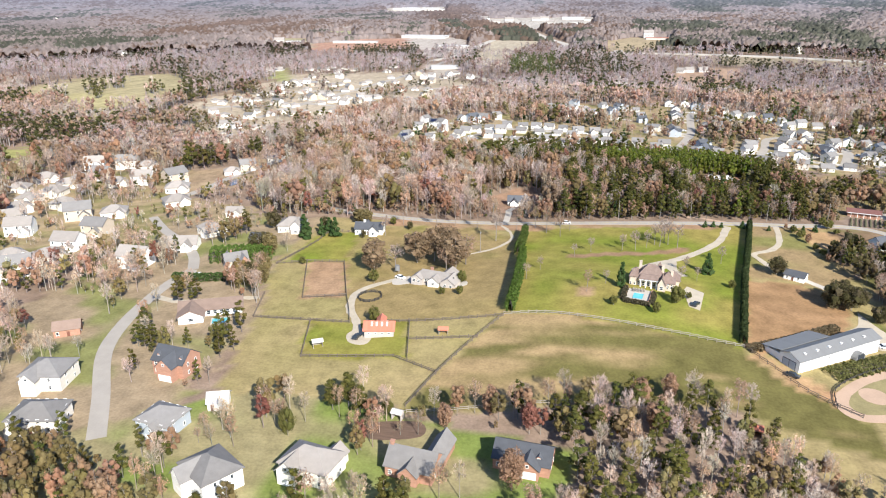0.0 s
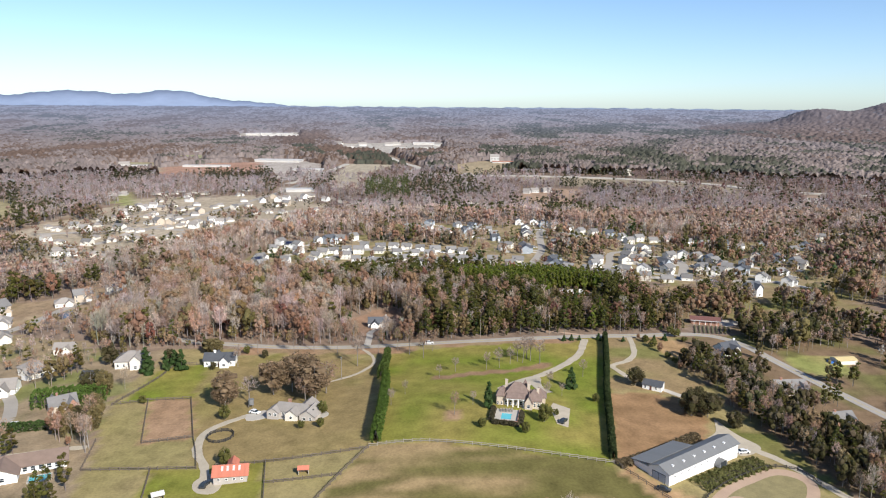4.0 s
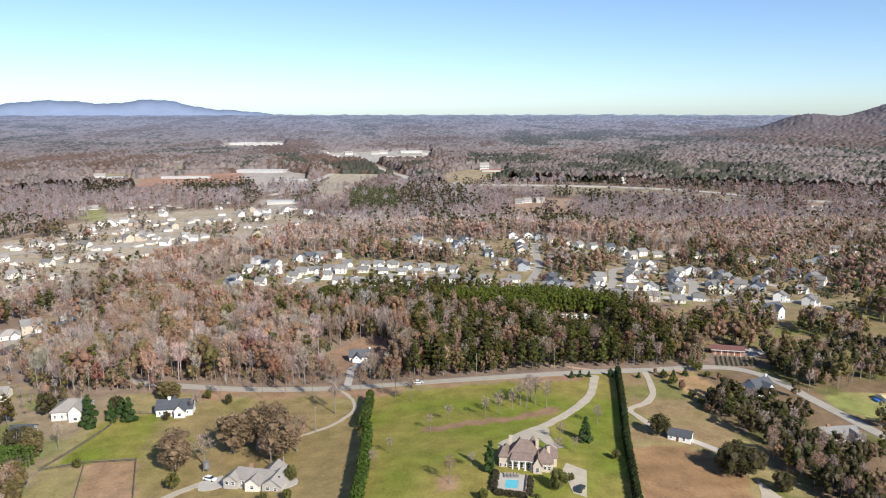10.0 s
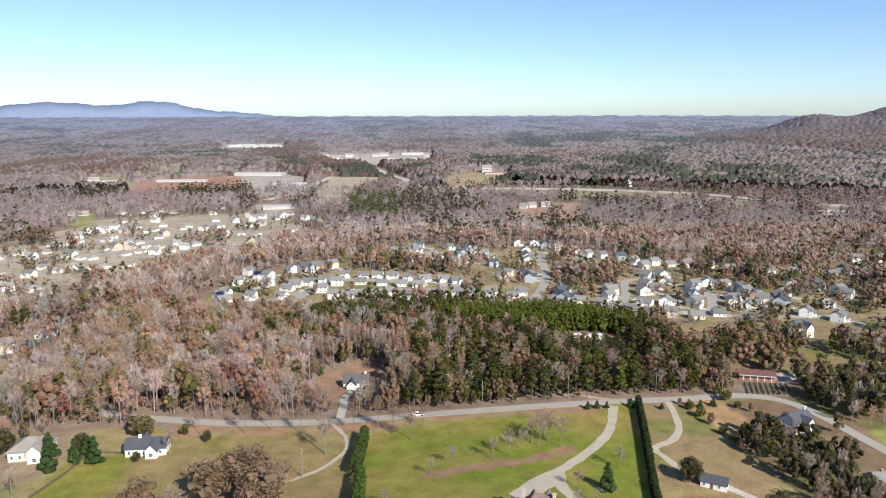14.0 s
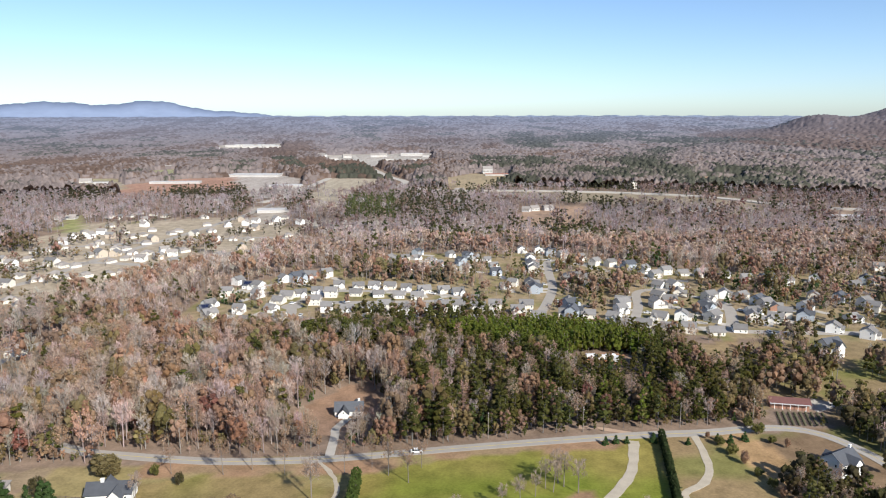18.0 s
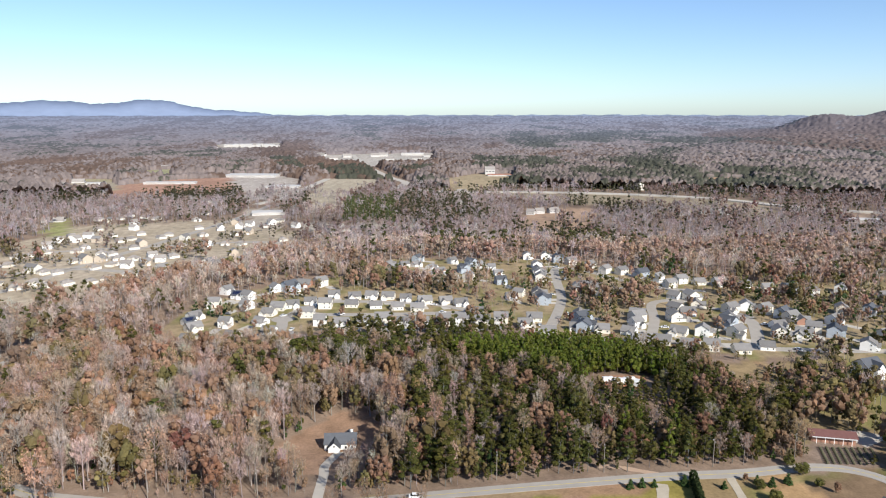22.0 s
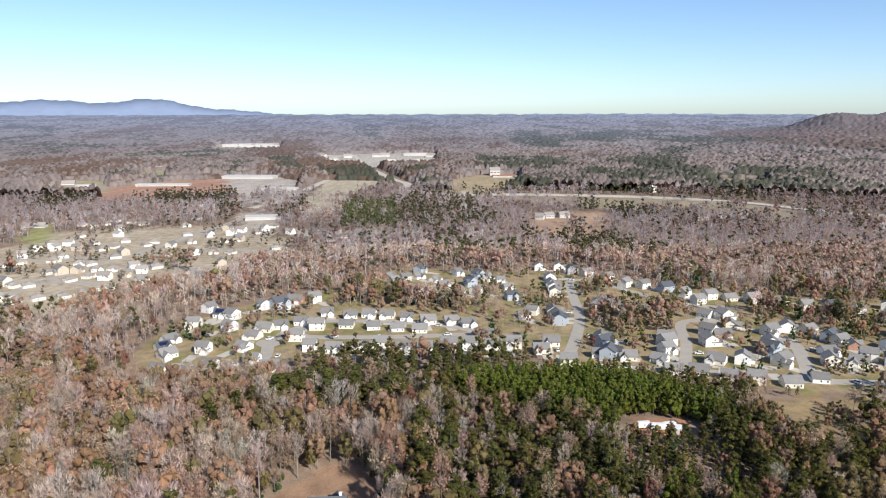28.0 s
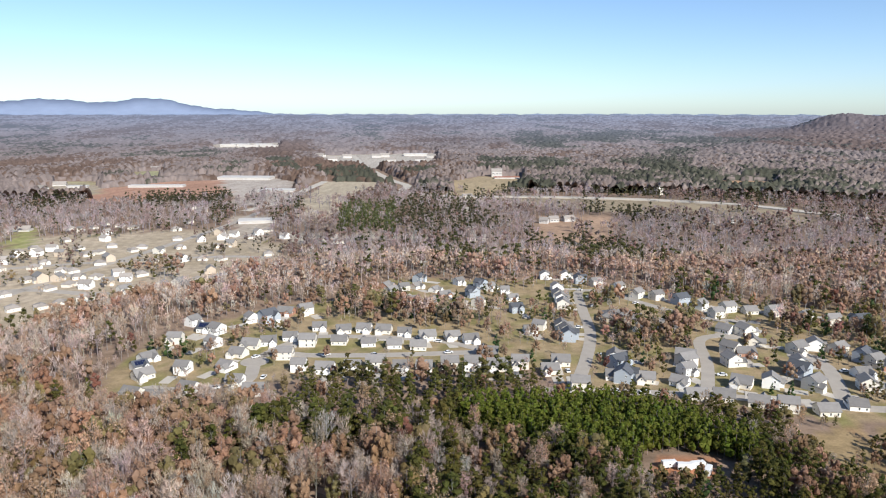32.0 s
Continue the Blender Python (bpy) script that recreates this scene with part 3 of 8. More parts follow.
# ---- where the houses of the settlements stand: x, y, turn ----
VILLAGE_SOUTH_ROW = [(-60.2, 546.4), (-47.6, 550.5), (-36.6, 550.6), (-24.5, 550.6), (-13.4, 550.7), (-1.3, 550.8), (9.7, 550.8), (21.3, 550.9), (32.6, 553.4), (46.0, 546.2), (52.7, 557.7)]
VILLAGE_MIDDLE = [(-83.4, 565.6), (-75.7, 586.2), (-73.0, 548.7), (-59.4, 589.3), (-43.9, 586.4), (-30.0, 583.5), (-17.3, 580.7), (17.9, 569.8)]
VILLAGE_NORTH = [(-86.8, 596.2), (-74.3, 614.7), (-60.0, 609.2), (-48.7, 611.5), (-37.5, 609.3), (-25.8, 605.0), (-13.2, 597.7), (0.2, 597.8), (10.0, 592.7)]
VILLAGE_WEST = [(-142.9, 537.8), (-126.8, 545.2), (-138.0, 514.8), (-126.5, 512.0), (-116.0, 521.5), (-98.5, 531.6), (-87.2, 520.3), (-107.7, 550.1), (-107.4, 569.0), (-104.3, 582.1), (-96.7, 588.0)]
VILLAGE_WOODS = [(-148.7, 623.3), (-137.2, 611.1), (-129.7, 606.6), (-147.0, 590.6), (-124.7, 583.9), (-150.1, 551.0), (-150.9, 562.9), (-99.8, 646.0), (-88.5, 647.4), (-116.5, 629.6), (-107.1, 629.7)]
VILLAGE_TOP = [(-60.7, 695.2), (-39.7, 697.0), (-32.1, 706.8), (-22.8, 733.1), (-45.0, 715.2), (-10.8, 703.6), (-4.1, 690.9), (-24.1, 675.6), (-12.1, 668.4), (5.1, 668.5), (14.6, 691.0), (17.4, 667.2), (21.1, 715.6), (27.4, 707.2), (36.6, 699.1), (40.5, 681.9), (40.0, 652.2), (6.0, 724.3), (-23.7, 713.6), (43.6, 610.9), (49.8, 616.6)]
VILLAGE_STREET = [(72.7, 707.5), (71.5, 691.4), (71.1, 676.2), (70.1, 661.9), (62.5, 618.9), (63.3, 607.8), (62.8, 596.1), (84.6, 743.2), (92.5, 730.2), (69.5, 743.1)]
VILLAGE_RIM = [(102.2, 721.4), (115.3, 707.8), (123.1, 688.6), (134.7, 684.1), (146.9, 672.3), (155.6, 661.1), (159.1, 642.5), (170.3, 654.4), (182.2, 650.5), (194.7, 645.3), (209.6, 636.6), (221.2, 628.1), (236.0, 624.7), (247.9, 619.0)]
VILLAGE_EAST = [(152.9, 611.6), (161.7, 606.2), (159.2, 589.6), (141.9, 575.1), (147.8, 571.5), (135.6, 557.4), (175.7, 575.3), (187.8, 581.0), (196.9, 575.5), (166.4, 552.6), (202.9, 563.8), (204.7, 557.0), (190.7, 542.4), (183.8, 526.1), (208.6, 552.0)]
VILLAGE_LANE = [(80.8, 565.7), (79.8, 553.7), (74.3, 538.4), (78.3, 535.3), (87.9, 534.6), (116.7, 567.7), (113.4, 556.4), (109.8, 544.9), (102.3, 530.3), (129.7, 529.2), (142.4, 528.6), (160.5, 526.6)]
VILLAGE_EDGE = [(56.4, 524.8), (103.9, 513.6), (115.4, 512.6), (127.6, 506.3), (137.6, 501.5), (151.9, 498.3), (167.5, 504.1)]
VILLAGE_PINES = [(161.6, 542.5), (197.7, 526.0), (206.7, 534.1), (226.8, 551.1), (243.3, 573.0), (214.2, 526.0), (258.3, 569.2), (242.6, 525.9), (269.6, 560.0), (268.2, 547.5), (271.8, 627.4), (219.9, 503.1), (233.4, 491.7), (304.4, 620.5), (287.7, 605.2), (321.4, 625.1), (360.5, 669.1), (342.2, 669.1)]
FAR_HOMES_A = [(-307.8, 674.9), (-294.0, 667.8), (-283.5, 674.9), (-267.4, 678.9), (-258.0, 685.5), (-243.9, 660.4), (-235.0, 670.3), (-247.6, 698.3), (-221.3, 674.9), (-238.1, 700.0), (-330.6, 713.8), (-319.3, 708.8), (-308.9, 708.8), (-364.2, 775.0), (-357.3, 783.4), (-368.6, 807.8), (-374.6, 836.9), (-379.0, 849.9), (-333.1, 789.9), (-334.1, 807.8), (-315.6, 749.3), (-305.7, 749.3), (-286.8, 725.7), (-295.0, 753.1), (-278.0, 736.3), (-296.0, 779.2), (-281.9, 758.9), (-262.1, 730.2), (-305.4, 779.2), (-250.2, 738.1), (-268.1, 758.6), (-241.9, 750.2), (-255.8, 767.7), (-236.4, 765.3), (-215.5, 714.3), (-226.9, 713.1), (-204.4, 721.0), (-194.0, 728.1), (-183.3, 735.7), (-182.5, 712.9)]
FAR_HOMES_B = [(-357.9, 839.5), (-376.1, 866.2), (-355.6, 860.7), (-337.2, 839.4), (-366.3, 904.7), (-334.2, 866.2), (-313.9, 839.4), (-379.4, 959.2), (-395.2, 970.5), (-374.0, 978.2), (-374.0, 1002.3), (-344.0, 944.7), (-329.7, 907.8), (-351.0, 990.0), (-331.7, 978.1), (-286.3, 819.6), (-287.2, 805.5), (-308.2, 849.8), (-309.5, 877.5), (-281.5, 857.9), (-279.4, 871.8), (-246.2, 812.9)]
FAR_HOMES_C = [(-256.4, 851.7), (-283.0, 966.5), (-261.9, 913.8), (-244.3, 870.2), (-222.5, 814.8), (-236.5, 905.9), (-206.4, 817.5), (-288.1, 1019.1), (-219.1, 914.2), (-230.8, 942.7), (-212.1, 930.7), (-194.4, 918.8), (-190.8, 939.7), (-200.4, 877.4), (-212.6, 872.8), (-190.7, 815.1), (-165.9, 777.7), (-183.9, 766.9), (-154.7, 832.0), (-139.8, 787.1), (-159.3, 916.1), (-186.2, 958.1)]
FAR_HOMES_D = [(-372.5, 765.4), (-363.4, 734.0), (-382.2, 725.9), (-392.1, 710.3), (-335.9, 671.9), (-315.7, 660.7), (-358.1, 649.9), (-328.6, 643.6), (-335.7, 602.5), (-322.5, 602.5), (-301.7, 600.6), (-289.7, 591.6), (-317.5, 574.3), (-298.0, 569.2), (-301.7, 550.0), (-376.3, 660.8), (-339.5, 629.3), (-405.9, 720.7), (-363.4, 710.3)]
LANE_HOMES = [(-241.3, 459.2), (-247.9, 448.1), (-232.1, 486.3)]
WEST_HOMES = [(-366.4, 383.7), (-332.7, 342.9), (-318.1, 323.6), (-366.9, 408.8), (-342.2, 399.0), (-356.7, 447.9), (-335.1, 456.0), (-317.7, 453.4), (-333.2, 422.8), (-311.5, 408.4), (-298.3, 418.2), (-342.5, 413.5), (-263.3, 402.6), (-278.9, 425.5), (-311.1, 356.0), (-270.7, 346.4), (-287.9, 337.7), (-258.2, 314.0), (-254.2, 270.9), (-256.5, 251.9), (-245.4, 371.0), (-203.9, 267.3), (-337.1, 379.3), (-341.3, 362.3), (-300.3, 306.8), (-275.2, 270.0), (-256.9, 289.1)]
ALL_HOMES = np.array(VILLAGE_SOUTH_ROW + VILLAGE_MIDDLE + VILLAGE_NORTH + VILLAGE_WEST + VILLAGE_WOODS + VILLAGE_TOP + VILLAGE_STREET + VILLAGE_RIM + VILLAGE_EAST + VILLAGE_LANE + VILLAGE_EDGE + VILLAGE_PINES + FAR_HOMES_A + FAR_HOMES_B + FAR_HOMES_C + FAR_HOMES_D + LANE_HOMES + WEST_HOMES + [(100, 634)], float)
# single homes near the farm
LONE_HOMES = np.array([(26.9, 265.7), (-57.1, 265.8), (-69.3, 212.9), (89.5, 228.8), (-108.6, 323.7), (-153.4, 266.6), (-139.2, 221.3), (-133, 212), (-146, 212), (-139, 205), (87.3, 291.9), (133.7, 334.9), (145.2, 293.6), (150.2, 261.2), (142.4, 390.6), (-190.3, 313.6), (-193.3, 291.5), (-148.5, 319.1), (-158.5, 302.9), (-166, 163), (-152, 141), (-115, 146), (-129, 177), (-89, 126), (-65, 135), (-39, 141), (-11, 149.5), (-105, 160), (-186, 197), (-39.3, 403.8), (197.4, 464.6), (-193.3, 345.6), (188.5, 331.5)], float)


# ---- distance ----
def far_ridge(name, radius, low, peaks, colour, label, a0=-58, a1=48, spread=0.4):
    """A long ridge at the horizon: peaks are (azimuth, width, height)."""
    az = np.radians(np.linspace(a0, a1, 260))
    deg = np.degrees(az)
    top = low + 0 * az
    for c, w, h in peaks:
        top = top + h * np.exp(-np.abs((deg - c) / w) ** 2.2)
    top = top + 2.2 * np.sin(deg * 3.1) + 1.6 * np.sin(deg * 7.7 + 1) + 1.0 * np.sin(deg * 17.0)
    rows = []
    for back, k in ((-260, 0.0), (-130, 0.55), (0, 1.0), (120, 0.4)):
        r = radius + back * 0.6
        rows.append(np.c_[np.sin(az) * r, 60 + np.cos(az) * r, np.where(k == 0, 10, 60 + (top - 60) * k)])
    n = len(az)
    i = np.arange(n - 1)
    f = np.concatenate([np.stack([k * n + i, k * n + i + 1, (k + 1) * n + i + 1, (k + 1) * n + i], 1) for k in range(3)])
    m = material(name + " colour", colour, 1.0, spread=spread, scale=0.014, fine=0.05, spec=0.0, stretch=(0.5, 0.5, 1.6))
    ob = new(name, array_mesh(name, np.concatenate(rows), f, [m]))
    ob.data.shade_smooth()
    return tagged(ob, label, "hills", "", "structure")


# both ridges have the blue of distance haze painted in as base colour
far_ridge("backdrop_mountain", 4760, 98, [(-27.2, 4.2, 84), (-20.9, 2.7, 82), (-16.3, 3.4, 32), (-35, 4.5, 46), (-43, 6, 40)], (0.185, 0.23, 0.325), "long haze-blue mountain on the horizon", -60, -8, 0.1)
far_ridge("backdrop", 4640, 100, [(-5, 12, 3), (14, 9, 5), (30, 8, 3)], (0.215, 0.26, 0.345), "low haze-blue wooded horizon", -60, 50)


# ---- trees ----
BARK = np.array((0.44, 0.39, 0.35))
KINDS = {
    # leaf colours, share of leaf, crown base and crown radius as shares of the height
    "bare": dict(leaf=[(0.566, 0.446, 0.362), (0.499, 0.393, 0.325), (0.594, 0.483, 0.404)], leafy=0.0, base=0.34, r=0.20, shape="round"),
    "twiggy": dict(leaf=[(0.470, 0.313, 0.212), (0.436, 0.295, 0.204), (0.420, 0.306, 0.230)], leafy=0.35, base=0.30, r=0.21, shape="round"),
    "oak": dict(leaf=[(0.332, 0.203, 0.131), (0.349, 0.223, 0.148), (0.291, 0.178, 0.113)], leafy=1.0, base=0.14, r=0.24, shape="round"),
    "olive": dict(leaf=[(0.216, 0.168, 0.072), (0.240, 0.193, 0.093), (0.176, 0.143, 0.064)], leafy=1.0, base=0.10, r=0.25, shape="round"),
    "rust": dict(leaf=[(0.26, 0.115, 0.085), (0.22, 0.10, 0.075)], leafy=1.0, base=0.22, r=0.21, shape="round"),
    "pine": dict(leaf=[(0.101, 0.099, 0.028), (0.133, 0.120, 0.035), (0.076, 0.078, 0.023)], leafy=1.0, base=0.26, r=0.205, shape="pine"),
    "crop": dict(leaf=[(0.116, 0.146, 0.024), (0.147, 0.169, 0.033)], leafy=1.0, base=0.20, r=0.19, shape="cone"),
    "brown": dict(leaf=[(0.243, 0.171, 0.104), (0.279, 0.194, 0.122), (0.207, 0.149, 0.090)], leafy=1.0, base=0.16, r=0.25, shape="round"),
    "liveoak": dict(leaf=[(0.076, 0.069, 0.029), (0.098, 0.085, 0.039), (0.118, 0.095, 0.055)], leafy=1.0, base=0.05, r=0.36, shape="round"),
    "cedar": dict(leaf=[(0.050, 0.089, 0.028), (0.072, 0.110, 0.038)], leafy=1.0, base=0.04, r=0.23, shape="cone"),
    "shrub": dict(leaf=[(0.115, 0.115, 0.035), (0.15, 0.14, 0.045)], leafy=1.0, base=0.05, r=0.42, shape="round"),
}
ALL_KINDS = list(KINDS)


def stick(v, f, c, a, b, r0, r1, col, sides=4):
    """A tapered stick from a to b."""
    a, b = np.array(a, float), np.array(b, float)
    d = b - a
    d /= np.linalg.norm(d) + 1e-9
    u = np.cross(d, (0.3, 0.5, 0.81))
    u /= np.linalg.norm(u) + 1e-9
    w = np.cross(d, u)
    k = len(v)
    for p, r in ((a, r0), (b, r1)):
        for i in range(sides):
            t = 2 * math.pi * i / sides
            v.append(p + r * (math.cos(t) * u + math.sin(t) * w))
            c.append(col)
    for i in range(sides):
        j = (i + 1) % sides
        f.append((k + i, k + j, k + sides + j))
        f.append((k + i, k + sides + j, k + sides + i))


def tuft_shapes():
    bm = bmesh.new()
    bmesh.ops.create_icosphere(bm, subdivisions=1, radius=1.0)
    bm.verts.index_update()
    ico = [tuple(q.co) for q in bm.verts], [tuple(q.index for q in g.verts) for g in bm.faces]
    bm.free()
    octa = [(1, 0, 0), (0, 1, 0), (-1, 0, 0), (0, -1, 0), (0, 0, 1), (0, 0, -1)], [(0, 1, 4), (1, 2, 4), (2, 3, 4), (3, 0, 4), (1, 0, 5), (2, 1, 5), (3, 2, 5), (0, 3, 5)]
    return ico, octa


TUFT, TUFT_PLAIN = tuft_shapes()


def unit(a):
    return a / (np.linalg.norm(a, axis=-1, keepdims=True) + 1e-9)


def tree_arrays(kind, lod, seed):
    """Vertices, triangles and tints of one tree of height 1, trunk first; the count of trunk triangles comes last.
    The crown is a set of lobes; its twigs and leaves lie on the lobes and face outwards."""
    K = KINDS[kind]
    rng = np.random.default_rng(seed * 101 + lod * 13 + ALL_KINDS.index(kind) * 7)
    v, f, c = [], [], []
    lean = rng.normal(size=2) * 0.02
    shape, base, R, leafy = K["shape"], K["base"], K["r"], K["leafy"]
    bark = BARK * (0.62 if shape != "round" else 0.85 if leafy else 1.0)
    thick = (0.0085, 0.0105, 0.016)[lod] * (1.5 if kind == "shrub" else 1.0)
    mid = np.array((lean[0] * 0.5, lean[1] * 0.5, 0.5))
    if lod == 0:
        stick(v, f, c, (0, 0, -0.02), mid, thick * 1.3, thick * 0.8, bark, 5)
        stick(v, f, c, mid, (lean[0], lean[1], 0.9), thick * 0.8, thick * 0.2, bark, 4)
    else:
        stick(v, f, c, (0, 0, -0.02), (lean[0], lean[1], 0.82), thick * 1.2, thick * 0.3, bark, 3)
    # lobes
    n = {"round": (17, 8, 4), "pine": (13, 6, 3), "cone": (13, 6, 3)}[shape][lod]
    lobes = []
    for i in range(n):
        t = i * 2.4 + rng.random() * 1.2
        if shape == "round":
            k = (i + rng.random()) / n
            up = -0.75 + 1.6 * k
            out = math.sqrt(max(0.05, 1 - up * up)) * rng.uniform(0.45, 0.78)
            p = np.array((math.cos(t) * R * out, math.sin(t) * R * out, base + (1 - base) * (0.5 + 0.36 * up)))
            r = np.array((1, 1, 1.15)) * R * (0.35, 0.48, 0.62)[lod] * rng.uniform(0.75, 1.2)
        elif shape == "pine":
            k = (i + rng.random() * 0.8) / n
            out = R * (0.82 - 0.60 * k ** 2.0) * rng.uniform(0.45, 1.0)
            p = np.array((math.cos(t) * out, math.sin(t) * out, base + (0.93 - base) * k))
            r = np.array((1, 1, 0.72)) * R * (0.44, 0.60, 0.85)[lod] * rng.uniform(0.8, 1.2) * (1.1 - 0.4 * k)
        else:
            k = ((i + rng.random() * 0.6) / n) ** 1.15
            out = R * (0.70 - 0.68 * k)
            p = np.array((math.cos(t) * out, math.sin(t) * out, base + (0.93 - base) * k))
            r = np.array((0.5, 0.5, 0.55)) * R * (1.0, 1.3, 1.7)[lod] * (1.1 - 0.75 * k) * rng.uniform(0.85, 1.15)
        p[:2] += lean * p[2]
        lobes.append((p, r, rng.uniform(0.85, 1.15)))
        if shape == "round" and lod < 2 or shape == "pine" and lod == 0:
            z = max(base * 0.8, p[2] - 0.8 * math.hypot(p[0], p[1]) - 0.05)
            stick(v, f, c, (lean[0] * z, lean[1] * z, z), p + (0, 0, r[2] * (0.5 if leafy < 1 else 0.0)), thick * 0.5, thick * 0.12, bark, 3)
    trunk = len(f)
    tones = np.array(K["leaf"])
    if leafy == 1.0:
        pts, tris = TUFT if lod < 2 else TUFT_PLAIN
        for i, (p, r, tone) in enumerate(lobes):
            k = len(v)
            col = tones[i % len(tones)] * tone
            for q in pts:
                v.append(p + np.array(q) * r * rng.uniform(0.5, 1.0))
                c.append(col * rng.uniform(0.82, 1.1))
            f.extend((k + a, k + b, k + e) for a, b, e in tris)
    v, f, c = np.array(v), np.array(f), np.array(c)
    # twigs and leaves
    count = (300 if leafy == 1.0 else 430, 90 if leafy == 1.0 else 120, 16 if leafy == 1.0 else 34)[lod]
    pick = rng.integers(n, size=count)
    cen = np.array([q[0] for q in lobes])[pick]
    rad = np.array([q[1] for q in lobes])[pick]
    tone = np.array([q[2] for q in lobes])[pick]
    q = rng.normal(size=(count, 3))
    q[:, 2] += 0.35
    q = unit(q)
    leaf = rng.random(count) < leafy
    p = cen + q * rad * np.where(leaf, rng.uniform(0.75, 1.12, count), rng.uniform(0.25, 1.05, count))[:, None]
    mass = unit(p - np.array((lean[0] * 0.6, lean[1] * 0.6, base + (1 - base) * 0.4)))
    outward = unit(q * 0.7 + mass * 0.6)
    noise3 = rng.normal(size=(count, 3))
    d = np.where(leaf[:, None], noise3, outward * 0.7 + np.array((0, 0, 0.75)) + noise3 * 0.3)
    face = unit(outward + rng.normal(size=(count, 3)) * 0.40)
    d = np.where(leaf[:, None], d - face * (d * face).sum(1, keepdims=True), d)
    d = unit(d)
    side = unit(np.cross(d, face))
    ln = np.where(leaf, (0.030, 0.055, 0.10)[lod], (0.075, 0.10, 0.15)[lod]) * rng.uniform(0.7, 1.35, count)
    wd = np.where(leaf, (0.026, 0.044, 0.08)[lod], (0.0065, 0.014, 0.032)[lod]) * rng.uniform(0.7, 1.3, count)
    ln, wd = ln[:, None], wd[:, None]
    start = np.where(leaf[:, None], p - d * ln * 0.5, p - d * ln * 0.6)
    tri = np.stack([start - side * wd * 0.6, start + side * wd * 0.6, start + d * ln + side * wd * 0.2], 1)
    col = tones[rng.integers(len(tones), size=count)] * (tone * rng.uniform(0.8, 1.2, count))[:, None]
    f = np.concatenate([f, np.arange(count * 3).reshape(-1, 3) + len(v)])
    v = np.concatenate([v, tri.reshape(-1, 3)])
    c = np.concatenate([c, np.repeat(col, 3, axis=0)])
    return v, f, c, trunk


PROTO = {}


def proto(kind, lod, i):
    if (kind, lod, i) not in PROTO:
        PROTO[kind, lod, i] = tree_arrays(kind, lod, i + 1)
    return PROTO[kind, lod, i]


def wood(name, x, y, kinds, heights, lod, label, seed=1, cast=(1, 1, 1), grey=0.0):
    """Many trees joined into one wood."""
    rng = np.random.default_rng(seed)
    V, F, C, at = [], [], [], 0
    variants = (6, 5, 4)[lod]
    which = rng.integers(variants, size=len(x))
    z = gz(x, y)
    for kind in ALL_KINDS:
        for i in range(variants):
            m = (kinds == ALL_KINDS.index(kind)) & (which == i)
            n = int(m.sum())
            if not n:
                continue
            v, f, c, _ = proto(kind, lod, i)
            t = rng.random(n) * 6.283
            s = heights[m]
            wide = s * rng.uniform(0.85, 1.2, n) * (1.0, 1.0, 1.1)[lod]
            ct, st = (np.cos(t) * wide)[:, None], (np.sin(t) * wide)[:, None]
            P = np.stack([v[None, :, 0] * ct - v[None, :, 1] * st + x[m][:, None], v[None, :, 0] * st + v[None, :, 1] * ct + y[m][:, None], v[None, :, 2] * s[:, None] + z[m][:, None]], 2)
            tone = ((rng.uniform(0.82, 1.18, n) if lod < 2 else rng.uniform(0.93, 1.07, n)) * (0.78 + 0.44 * wander(x[m], y[m], 130, 77)))[:, None, None] * (1 + rng.normal(size=(n, 1, 3)) * (0.06, 0.03, 0.05))
            V.append(P.reshape(-1, 3))
            q = c[None] * tone
            # grey, and the cast of farther woods, put distance haze into the colour
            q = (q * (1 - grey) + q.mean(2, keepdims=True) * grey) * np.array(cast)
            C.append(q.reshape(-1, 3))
            F.append((f[None] + (at + np.arange(n) * len(v))[:, None, None]).reshape(-1, 3))
            at += n * len(v)
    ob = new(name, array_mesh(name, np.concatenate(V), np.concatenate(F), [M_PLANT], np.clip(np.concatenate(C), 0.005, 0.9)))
    if lod > 1:
        ob.data.shade_smooth()
    return tagged(ob, label, "trees", "", "stuff")


def scatter(x0, x1, y0, y1, step, seed):
    rng = np.random.default_rng(seed)
    gx, gy = np.meshgrid(np.arange(x0, x1, step), np.arange(y0, y1, step))
    x = gx.ravel() + rng.uniform(-0.5, 0.5, gx.size) * step * 0.95
    y = gy.ravel() + rng.uniform(-0.5, 0.5, gx.size) * step * 0.95
    ok = (x > -(y + 30) * 0.98 - 25) & (x < (y + 20) * 0.65 + 35)
    return x[ok], y[ok], rng


def nearest(points, x, y):
    best = np.full(x.shape, 1e9)
    for a in range(0, len(points), 40):
        q = points[a:a + 40]
        best = np.minimum(best, np.hypot(x[:, None] - q[None, :, 0], y[:, None] - q[None, :, 1]).min(1))
    return best


def choose(rng, n, table):
    names, w = zip(*table)
    w = np.array(w, float)
    return np.array([ALL_KINDS.index(k) for k in names])[rng.choice(len(names), n, p=w / w.sum())]


CANOPY_FROM = 1330
CLEAR = [((370, 735), (23, 26)), ((-640, 480), (56, 66)), ((-560, 700), (64, 45))]


